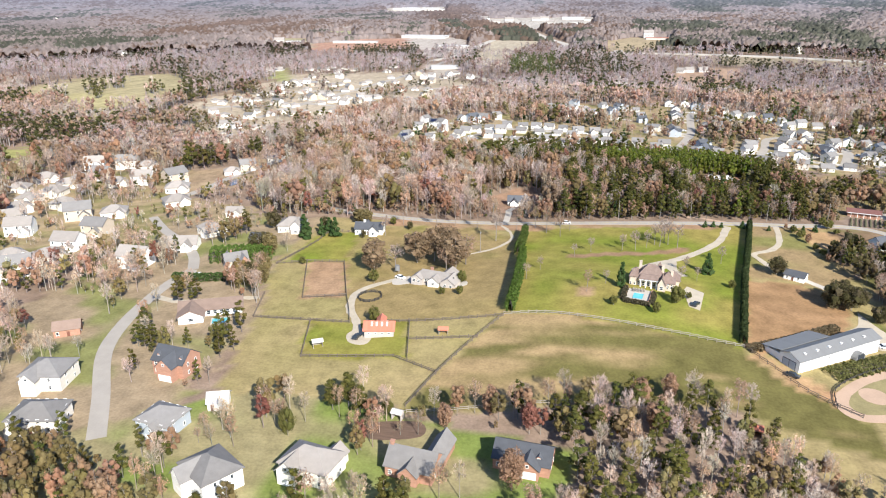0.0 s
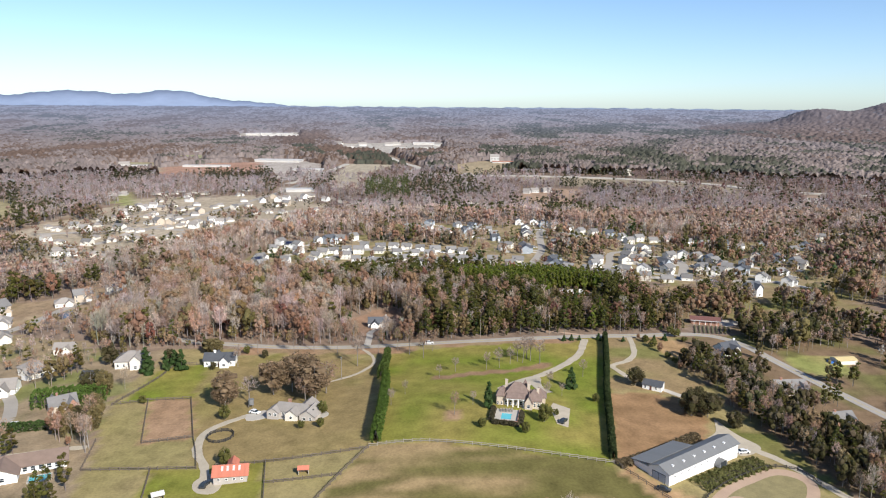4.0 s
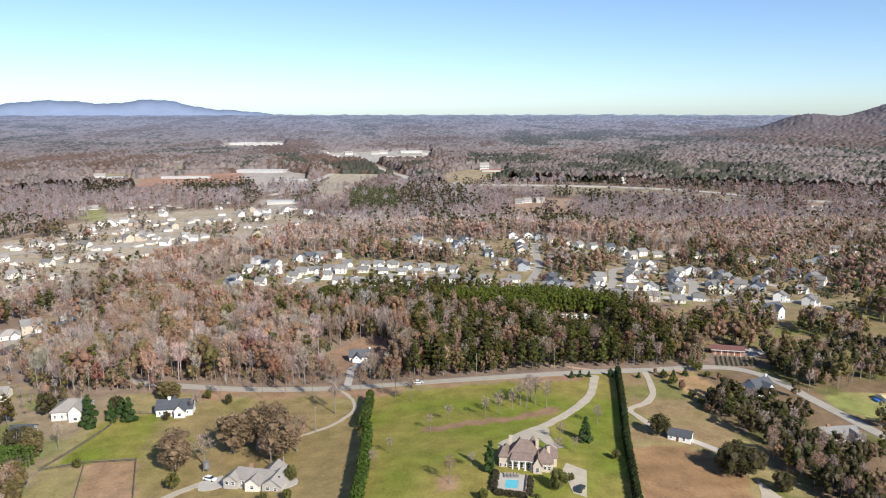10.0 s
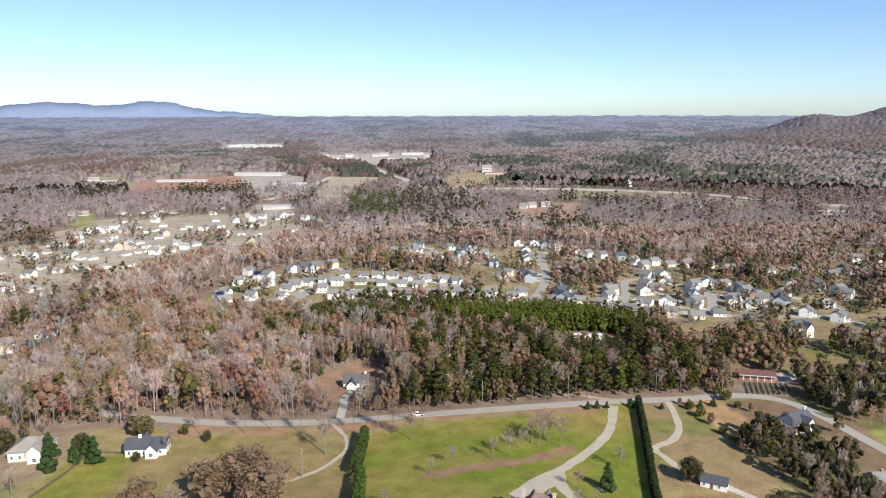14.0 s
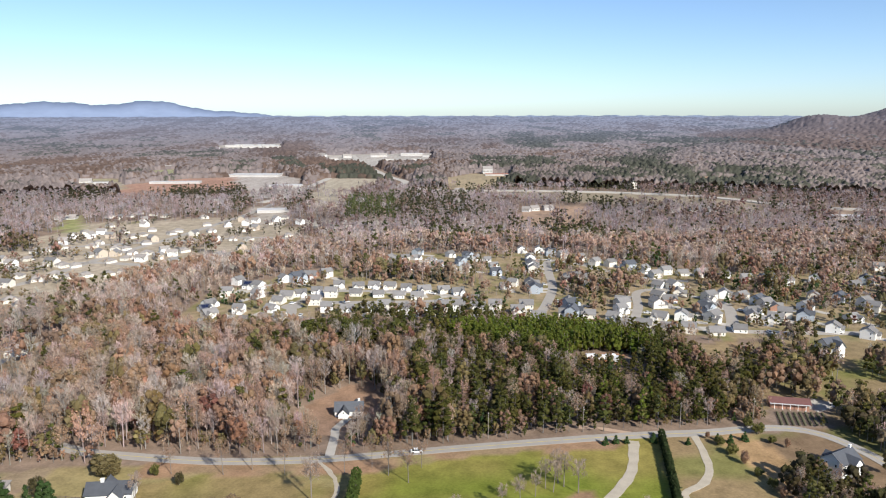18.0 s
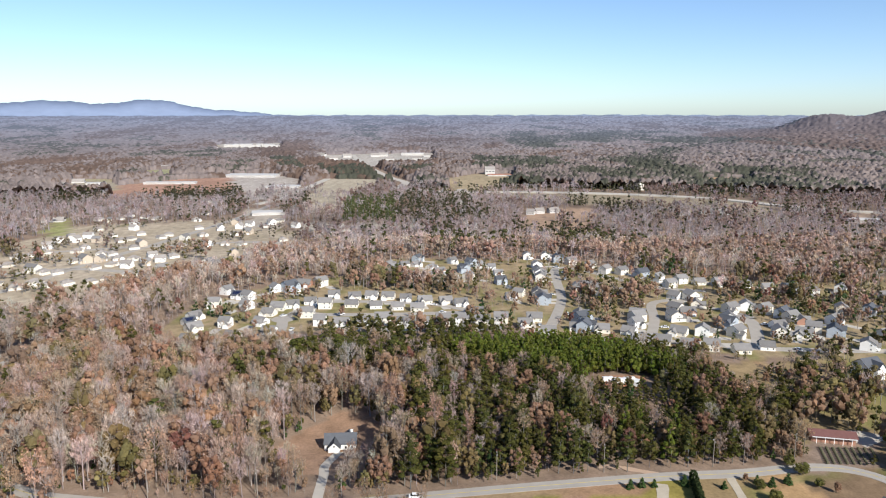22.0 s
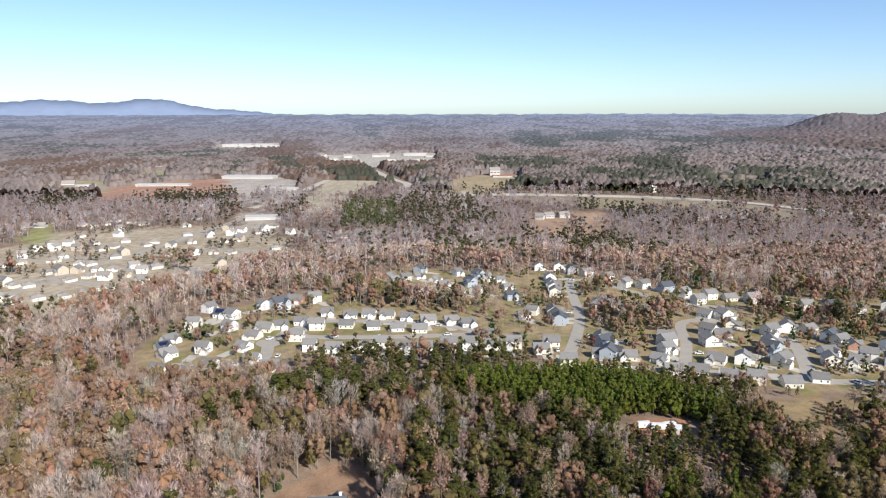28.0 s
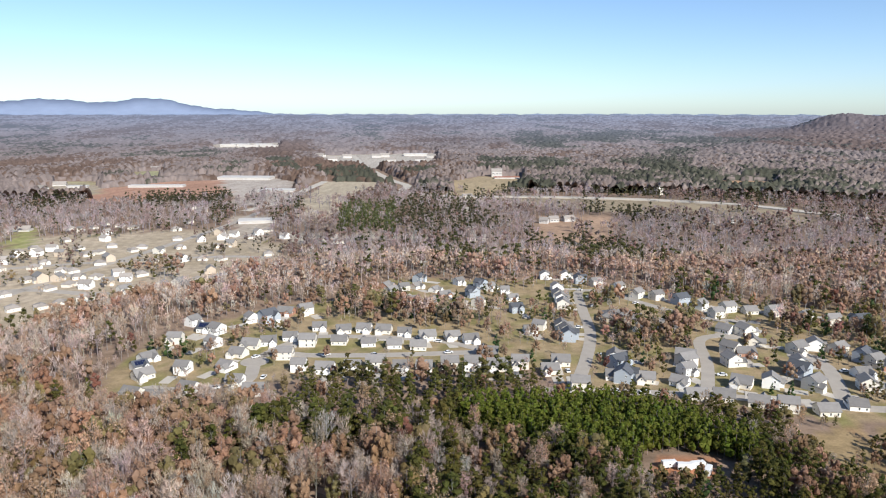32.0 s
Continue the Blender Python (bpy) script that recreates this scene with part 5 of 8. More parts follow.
def trees():
    for i, (x, y, h, k) in enumerate([(-89.6, 271.5, 15.5, "brown"), (-80.5, 274, 12.5, "bare"), (-72.8, 282.5, 15.5, "brown"), (-65.5, 285, 17.0, "brown"), (-58.5, 282, 17.0, "brown"), (-53.5, 273.5, 16.0, "brown"), (-50.5, 281, 15.0, "twiggy"), (-62, 293, 15.0, "brown"), (-76.5, 291, 13.0, "twiggy"), (-57, 270.5, 12.0, "twiggy")]):
        tree_thing("oak_tree", k, x, y, h, {"brown": "broad oak with brown leaves behind the ranch house", "bare": "wide leafless tree behind the ranch house", "twiggy": "leafless reddish tree behind the ranch house"}[k], 1.6 if k == "brown" else 2.0, 60 + i, "oaks by the ranch house")
    for i, (x, y, h) in enumerate([(95.2, 265.6, 13), (101.4, 265, 13), (99, 271.3, 12), (104.6, 268.3, 11), (80.2, 294.2, 10.5), (108.6, 256.4, 8.5)]):
        tree_thing("oak_tree", "liveoak", x, y, h * 0.85, "dense olive-green evergreen oak at the edge of the dry field", 1.35, 70 + i, "oaks by the dry field")
    for i, (x, y, h, w) in enumerate([(15.1, 256.4, 11, 0.85), (51.2, 285.1, 10, 1.2), (-122.5, 313.3, 11, 1.2), (-129.5, 313.2, 10, 0.9), (-136.5, 309.1, 11, 1.3), (-127, 318, 9, 1.5), (-141, 318, 10, 1.6)]):
        tree_thing("conifer_tree", "cedar", x, y, h, "dark green cone-shaped conifer on the lawn", w, 80 + i, "conifers on the lawns")
    for i, (x, y, h) in enumerate([(35.3, 246.6, 7.5), (27.5, 236, 4.5), (12.3, 238.5, 4), (-85.7, 258.3, 6), (-47.8, 258.4, 5.5), (-53.8, 246.2, 3.5), (-46.7, 246, 4), (-124.4, 274.7, 4), (-98.6, 335.7, 4.5), (58.9, 271.7, 4), (-74.4, 221.4, 6.5), (40.3, 252.6, 3)]):
        tree_thing("evergreen_shrub", "shrub", x, y, h, "rounded olive-green shrub on the grass", 1.0, 90 + i, "shrubs on the lawns")
    for i, (x, y) in enumerate([(97.1, 358.1), (99.5, 352.8), (101.1, 345.6), (102.8, 338.7), (104.2, 330.2), (105.4, 322.3), (106.2, 316.5), (117.6, 363.0), (119.7, 355.2), (123.6, 351.6), (116.6, 369.5)]):
        tree_thing("evergreen_shrub", "shrub" if i % 3 else "oak", x, y, 3.2 + i % 4 * 0.6, "low dark shrub in tall dry grass", 1.3, 250 + i, "shrubs in the tall grass")
    for i, (x, y, h) in enumerate([(-3.9, 294.2, 5), (3, 302.9, 6), (16.8, 306.8, 7), (22.8, 309.5, 8), (38, 321.7, 10), (41.9, 317.5, 10), (31.9, 320.4, 9), (-22, 261, 6), (-17.3, 272.9, 5), (9.5, 258.2, 5), (42.1, 284.7, 6), (58.8, 300.9, 7), (-42, 316, 13), (45.8, 274.7, 5), (34, 318, 9), (36.5, 324, 10), (28, 315, 7), (-98, 318, 9), (39, 270, 6)]):
        h = h * 1.3
        tree_thing("bare_tree", "bare", x, y, h, "small leafless ornamental tree on the lawn", 1.35, 110 + i, "bare trees on the estate lawn")
    for i, (x, y, h) in enumerate([(-75.5, 335.8, 15), (-54.3, 334.7, 14), (-19, 331.7, 16), (-34.1, 334.3, 15), (-66.4, 338.9, 16), (-93.5, 336.8, 13), (-8, 337, 12), (-25.1, 338.3, 14)]):
        tree_thing("bare_tree", "twiggy", x, y, h, "tall leafless tree beside the road", 0.9, 130 + i, "bare trees beside the road")
    for i, (x, y, h) in enumerate([(2.4, 248.7, 10), (-12, 326, 14.5)]):
        tree_thing("bare_tree", "twiggy", x, y, h, "leafless rust-tan tree on a mulch bed", 1.15, 150 + i)
    for i, (x, y, h) in enumerate([(58.2, 353.2, 3.5), (62.2, 354.1, 3.5), (66.2, 354.1, 3), (76.2, 355, 4), (100.3, 357, 3), (104.4, 355.1, 3.5), (110.4, 357.1, 4), (88.3, 353.1, 3)]):
        tree_thing("evergreen_shrub", "cedar", x, y, h, "low dark evergreen beside the drive entrance", 1.7, 160 + i, "evergreens at the drive entrance")
    for i, (x, y, h, k) in enumerate([(-78, 149, 10, "shrub"), (-65.9, 166.7, 12, "pine"), (-60.9, 162.7, 11, "pine"), (-70, 164, 11, "pine"), (-22.8, 168.9, 10, "oak"), (-13.9, 169.7, 13, "bare"), (-10.9, 162.1, 11, "rust"), (28.5, 185.2, 10, "oak"), (-34.9, 160.5, 9, "oak"), (3, 168.6, 12, "pine"), (-82, 154, 10, "twiggy"), (65.9, 159.7, 6, "oak"), (-52.8, 163.6, 7, "shrub"), (-13, 138, 13, "oak"), (9.9, 174.1, 12, "bare"), (19.7, 177.9, 12, "oak"), (35.5, 180, 12, "bare"), (41.6, 174.6, 11, "twiggy"), (7.9, 163, 12, "pine"), (15.9, 166.8, 13, "bare"), (23.8, 168.7, 12, "oak"), (32.8, 165.1, 12, "twiggy")]):
        lab = {"shrub": "large rounded bright green evergreen tree", "pine": "dark green pine behind the yards", "oak": "brown-leaved oak at the edge of the pasture", "bare": "leafless grey tree at the edge of the pasture", "rust": "tree with dull red autumn leaves", "twiggy": "leafless brown tree by the yards"}[k]
        tree_thing("yard_tree", k, x, y, h, lab, {"shrub": 0.65}.get(k, 1.15), 180 + i)
    for i, (x, y, h) in enumerate([(-150.4, 284.7, 12), (-134.3, 256.5, 12), (-143.4, 282.8, 13), (-138.3, 248.4, 11), (-132.3, 250.4, 10), (-140.3, 244.4, 11), (-159.5, 321.9, 10), (-144.3, 246.4, 9)]):
        tree_thing("yard_tree", "olive" if i % 3 else "liveoak", x, y, h, "broad olive-brown tree behind the paddock", 1.2, 220 + i, "trees behind the paddock")

    tree_thing("yard_tree", "olive", -114.4, 335.0, 9.0, "broad olive tree beside the country road", 2.3, 240)
    for i, (x, y, h) in enumerate([(-119, 338, 7.5), (-108, 313.5, 4.5), (-88, 329, 5.0), (-131, 322, 8)]):
        tree_thing("evergreen_shrub", "liveoak", x, y, h, "rounded dark shrub by the white house", 1.0, 244 + i)


trees()


def hedge(name, line, width, h, colour, label):
    """A clipped row of evergreens: thousands of leaf sprays on a lumpy core."""
    p = line_points(line, 0.6)
    rng = np.random.default_rng(int(abs(line[0][0]) * 10))
    n = int(len(p) * 46 * max(1.0, (width + 1.6 * h) / 11.0) * 1.25)
    i = rng.integers(len(p) - 1, size=n)
    d = p[np.minimum(i + 1, len(p) - 1)] - p[i]
    d /= np.linalg.norm(d, axis=1)[:, None] + 1e-9
    lump = 0.8 + 0.25 * np.sin(i * 0.6 * 2 * math.pi / 3.2) + 0.15 * rng.random(n)
    u = rng.uniform(-1, 1, n)
    top = 1 - 0.35 * np.abs(u) ** 3
    zz = np.where(rng.random(n) < 0.45, top, rng.random(n) * top)
    off = np.where(zz > top * 0.93, u, np.sign(u) * (1 - 0.3 * zz ** 2)) * width / 2 * lump
    q = p[i] + np.stack([-d[:, 1], d[:, 0]], 1) * off[:, None] + rng.normal(size=(n, 2)) * 0.15
    c = np.c_[q, gz(q[:, 0], q[:, 1]) + zz * h * (0.82 + 0.22 * lump)]
    a, b = rng.normal(size=(n, 3)), rng.normal(size=(n, 3))
    a /= np.linalg.norm(a, axis=1)[:, None]
    b = np.cross(a, b)
    b /= np.linalg.norm(b, axis=1)[:, None]
    s = rng.uniform(0.2, 0.5, n)[:, None]
    v = np.stack([c - a * s - b * s * 0.6, c + a * s - b * s * 0.6, c + b * s], 1).reshape(-1, 3)
    f = np.arange(3 * n).reshape(-1, 3)
    tint = np.repeat(np.array(colour) * rng.uniform(0.7, 1.3, n)[:, None], 3, axis=0)
    ob = thing(name, *line[0], 0, label, "hedge")
    ob.matrix_basis = Matrix.Identity(4)
    o = new("foliage", array_mesh("foliage", v, f, [M_PLANT], tint))
    o.parent = ob
    core = ribbon("woody_core", [line[0], line[-1]] if len(line) == 2 else line_points(line, 3)[1:-1].tolist(), width * 0.3, M_WOOD, h * 0.4, h * 0.45, "", step=2.0)
    core.parent = ob
    return ob


hedge("hedge", [(-29.1, 327.7), (-28.9, 310.5), (-29.6, 295.9)], 2.8, 5.2, (0.075, 0.105, 0.026), "tall green evergreen hedge between two lawns")
hedge("hedge", [(-26.5, 290.4), (-24.9, 258.5), (-24.9, 228.5)], 3.0, 5.6, (0.08, 0.125, 0.026), "tall bright green evergreen hedge between two lawns")
hedge("hedge", [(80.2, 358.9), (74.3, 326.4), (65.4, 281.3), (55.5, 222.7)], 2.0, 3.3, (0.045, 0.062, 0.024), "long dark evergreen hedge along the dry field")
hedge("hedge", [(-174.2, 250.4), (-160.3, 250.4), (-144.3, 253.5)], 3.0, 3.2, (0.06, 0.095, 0.03), "clipped green hedge by a street")
hedge("hedge", [(-169, 275), (-154, 278), (-141, 281)], 10.0, 6.0, (0.10, 0.155, 0.035), "wide green hedge of evergreens behind the houses")
hedge("hedge", [(80.4, 211.3), (94.2, 220.8), (108.2, 229.4)], 7.5, 1.1, (0.15, 0.15, 0.055), "rough low hedge between barn and riding ring")
for line in ([(17.2, 254.5), (15.6, 243.6)], [(16.2, 242.3), (25.6, 240.7)], [(26.0, 241.8), (27.6, 252.0)]):
    hedge("hedge", line, 1.5, 1.3, (0.085, 0.075, 0.045), "low dark shrubs round the pool terrace")
hedge("hedge", [(56.6, 220.1), (64.7, 225.1), (77.1, 234.9), (91.7, 247.2)], 3.6, 1.5, (0.17, 0.13, 0.075), "brushy brown hedgerow by the long barn")


# ---- roads and paved ground ----
ribbon("road", ROAD, 5.4, M_ASPHALT, 0.10, 0.2, label="worn pale two-lane country road", category="road")
ribbon("road_line", ROAD, 0.22, M_MARK, 0.125, 0.02, label="faded yellow centre line", category="road marking", across=1)
ribbon("estate_drive", ESTATE_DRIVE, 3.6, M_GRAVEL, 0.08, label="pale gravel estate drive across the lawn", category="driveway", wobble=0.3)
ribbon("estate_spur", ESTATE_SPUR, 4.2, M_GRAVEL, 0.085, label="pale gravel turning spur", category="driveway", wobble=0.3)
patch("estate_forecourt", [(19.3, 275.8), (26.4, 288.7), (37.6, 299.2), (39.4, 292), (32.2, 283.1), (26.1, 275.5)], M_GRAVEL, 0.09, label="pale gravel forecourt of the mansion", category="driveway")
patch("parking_court", [(39.8, 245.5), (43.6, 243.5), (47.0, 261), (41.0, 265.5), (39.0, 260)], M_GRAVEL, 0.09, label="pale worn parking court", category="pavement", sharp=True)
ribbon("east_drive", EAST_DRIVE, 2.8, M_GRAVEL, 0.08, label="curved gravel drive", category="driveway", wobble=0.3)
ribbon("cottage_drive", COTTAGE_DRIVE, 3.2, M_CONCRETE, 0.08, label="short concrete drive", category="driveway")
ribbon("ranch_drive", RANCH_DRIVE, 3.2, M_GRAVEL, 0.08, label="winding pale gravel farm drive", category="driveway", wobble=0.3)
ribbon("barn_road", BARN_ROAD, 3.2, M_GRAVEL, 0.08, label="gravel track past the riding ring", category="track", wobble=0.5)
patch("barn_yard", [(103.4, 264), (107.4, 250.9), (112.4, 240.9), (103, 234), (96.9, 239.7), (94.8, 245.6), (100.1, 252.3)], M_GRAVEL, 0.07, label="pale gravel yard behind the long barn", category="yard")
patch("stable_lot", [(-78.5, 216.5), (-72.4, 212.2), (-72.5, 204.5), (-78.6, 204.9), (-81.6, 210.9)], M_GRAVEL, 0.07, label="gravel lot beside the red-roofed stable", category="yard")
ribbon("wood_drive", WOOD_DRIVE, 3.4, M_CONCRETE, 0.08, label="pale concrete drive into the wood", category="driveway")
ribbon("wood_track", [(-46.2, 440.4), (-35.2, 433.6), (-24.1, 421.8)], 2.6, M_SAND, 0.08, label="earth track through the wood", category="track", wobble=0.6)
ribbon("verge_track", [(50.1, 369.5), (60.1, 366.8), (70.1, 362.8)], 2.6, M_SAND, 0.07, label="earth track off the road", category="track", wobble=0.5)
ribbon("lane", [(-44.3, 344.2), (-37.1, 331.3), (-35, 318), (-41.8, 303.5), (-51.7, 295.3)], 1.6, M_GRAVEL, 0.06, label="narrow curved garden lane", category="track", wobble=0.4)
for nm, line, w in (("west_street", WEST_STREET, 5.5), ("west_lane", WEST_LANE, 5.0), ("west_avenue", WEST_AVENUE, 7.0), ("main_street", MAIN_STREET, 6.4), ("side_street", SIDE_STREET, 6.0), ("south_street", SOUTH_STREET, 7.0), ("court_street", COURT, 6.5), ("loop_street", LOOP, 6.0), ("east_court", EAST_COURT, 7.0), ("far_street", FAR_STREET, 8.0), ("far_street_second", FAR_STREET_B, 8.0), ("far_street_third", FAR_STREET_C, 8.0)):
    ribbon(nm, line, w, M_STREET, 0.10, 0.2, label="pale grey residential street", category="street", step=5.0)
for nm, c in (("turning_circle", (-97, 560)), ("turning_circle", (176, 570)), ("turning_circle", (152, 605)), ("turning_circle", (-134, 521))):
    patch(nm, [(c[0] + 7 * math.cos(a), c[1] + 7 * math.sin(a)) for a in np.linspace(0, 5.6, 9)], M_STREET, 0.13, 0.2, label="pale turning circle at the end of a street", category="street")
patch("clubhouse_lot", [(112, 622), (128, 616), (138, 628), (126, 640), (112, 636)], M_STREET, 0.12, 0.2, label="grey car park by the clubhouse", category="car park")
patch("riding_track", [(79.5, 201.5), (87.6, 210.9), (97.8, 218.6), (109.2, 225.4), (117.4, 223.7), (120.4, 215.7), (114.2, 203.3), (100, 192), (83.7, 187.4), (77.6, 192.8)], M_SAND, 0.06, label="oval riding ring of pale pink sand", category="riding ring")
patch("ring_turf", [(83.6, 200.9), (90.7, 209.2), (99.9, 215.8), (109.2, 221.3), (115.3, 219.6), (116.3, 214.5), (110.1, 204.2), (99, 196), (85.7, 191.3), (81.6, 195)], material("thin ring turf", (0.25, 0.21, 0.10), 0.95, spread=0.3, scale=0.3, fine=2), 0.085, label="thin dry turf inside the riding ring", category="grass")
patch("ring_circle", [(90.7 + 4.6 * math.cos(a), 202.3 + 4.6 * math.sin(a)) for a in np.linspace(0, 5.6, 9)], M_SAND, 0.11, label="small worn lunging circle", category="riding ring")
ribbon("highway", HIGHWAY, 17, M_CONCRETE, 1.5, 1.6, label="pale far highway cutting through the woods", category="road", step=15)
patch("pond", [(-239.5, 420), (-238.5, 435), (-231.5, 437), (-229, 424), (-232, 414)], material("brown pond water", (0.10, 0.075, 0.05), 0.12, spread=0.15, spec=0.5), 0.10, label="small brown pond beside the western lane", category="pond")
ribbon("state_road", STATE_ROAD, 14, M_CONCRETE, 0.6, 0.8, label="pale far road between dark pines", category="road", step=25)
ribbon("far_road", FAR_ROAD, 12, M_CONCRETE, 0.6, 0.8, label="pale far road through the woods", category="road", step=25)


# ---- houses ----
def prism(x0, x1, y0, y1, z0, h, rise, along="x"):
    """Walls with gable ends; the ridge runs along x or y."""
    if along == "x":
        ym = (y0 + y1) / 2
        sec = [(y0, z0), (y1, z0), (y1, h), (ym, h + rise), (y0, h)]
        return solid([[(x, a, b) for a, b in sec] for x in (x0, x1)])
    xm = (x0 + x1) / 2
    sec = [(x0, z0), (x1, z0), (x1, h), (xm, h + rise), (x0, h)]
    return solid([[(a, y, b) for a, b in sec] for y in (y0, y1)])


def gable_roof(x0, x1, y0, y1, h, rise, along="x", over=0.45, thick=0.22):
    def sec(a0, a1):
        m, half = (a0 + a1) / 2, (a1 - a0) / 2
        drop = rise / half * over
        return [(a0 - over, h - drop + 0.02), (a0 - over, h - drop + thick), (m, h + rise + thick), (a1 + over, h - drop + thick), (a1 + over, h - drop + 0.02), (m, h + rise + 0.02)]
    if along == "x":
        return solid_roof([[(x, a, b) for a, b in sec(y0, y1)] for x in (x0 - over, x1 + over)])
    return solid_roof([[(a, y, b) for a, b in sec(x0, x1)] for y in (y0 - over, y1 + over)])


def solid_roof(rings):
    bm = bmesh.new()
    vs = [[bm.verts.new(p) for p in r] for r in rings]
    a, b = vs
    for i in range(6):
        bm.faces.new((a[i], a[(i + 1) % 6], b[(i + 1) % 6], b[i]))
    for r in vs:
        bm.faces.new((r[0], r[1], r[2], r[5]))
        bm.faces.new((r[5], r[2], r[3], r[4]))
    bmesh.ops.recalc_face_normals(bm, faces=bm.faces)
    return bm


def hip_roof(x0, x1, y0, y1, h, rise, over=0.5, thick=0.2):
    w, d = x1 - x0, y1 - y0
    half = min(w, d) / 2
    xm0, xm1 = (x0 + half, x1 - half) if w > d else ((x0 + x1) / 2 - 0.15, (x0 + x1) / 2 + 0.15)
    ym0, ym1 = (y0 + half, y1 - half) if d > w else ((y0 + y1) / 2 - 0.15, (y0 + y1) / 2 + 0.15)
    if w > d:
        ym0, ym1 = (y0 + y1) / 2 - 0.1, (y0 + y1) / 2 + 0.1
    o = over

    def ring(a, b, c, e, z):
        return [(a, c, z), (b, c, z), (b, e, z), (a, e, z)]
    return solid([ring(x0 - o, x1 + o, y0 - o, y1 + o, h - 0.05), ring(x0 - o, x1 + o, y0 - o, y1 + o, h + thick), ring(xm0, xm1, ym0, ym1, h + rise)])


def window(parent, x, y, z, w, h, side="s", split=True, far=False):
    """A framed pane set on a wall that faces s, n, e or w."""
    fr = bmesh.new()
    b = 0.11
    rows = [(-w / 2, w / 2, -h / 2, -h / 2 + b), (-w / 2, w / 2, h / 2 - b, h / 2), (-w / 2, -w / 2 + b, -h / 2 + b, h / 2 - b), (w / 2 - b, w / 2, -h / 2 + b, h / 2 - b)]
    if split:
        rows.append((-w / 2 + b, w / 2 - b, -0.04, 0.04))

    def put(bm, a0, a1, c0, c1, d0, d1):
        if side == "s":
            box(bm, x + a0, x + a1, y - d1, y - d0, z + c0, z + c1)
        elif side == "n":
            box(bm, x + a0, x + a1, y + d0, y + d1, z + c0, z + c1)
        elif side == "e":
            box(bm, x + d0, x + d1, y + a0, y + a1, z + c0, z + c1)
        else:
            box(bm, x - d1, x - d0, y + a0, y + a1, z + c0, z + c1)
    for a0, a1, c0, c1 in rows:
        put(fr, a0, a1, c0, c1, 0.003, 0.09)
    if far:
        put(fr, -w / 2 + b, w / 2 - b, -h / 2 + b, h / 2 - b, 0.002, 0.03)
        fr.faces.ensure_lookup_table()
        for g in fr.faces[-6:]:
            g.material_index = 1
        return part("window", fr, [M_TRIM, M_PANE], parent)
    f = part("window", fr, M_TRIM, parent)
    pn = bmesh.new()
    put(pn, -w / 2 + b, w / 2 - b, -h / 2 + b, h / 2 - b, 0.002, 0.03)
    part("pane", pn, M_PANE, f)
    return f


def slab(parent, name, x0, x1, z0, z1, y, side, mat, thick=0.06):
    bm = bmesh.new()
    if side == "s":
        box(bm, x0, x1, y - thick, y - 0.003, z0, z1)
    elif side == "n":
        box(bm, x0, x1, y + 0.003, y + thick, z0, z1)
    elif side == "e":
        box(bm, y + 0.003, y + thick, x0, x1, z0, z1)
    else:
        box(bm, y - thick, y - 0.003, x0, x1, z0, z1)
    return part(name, bm, mat, parent)


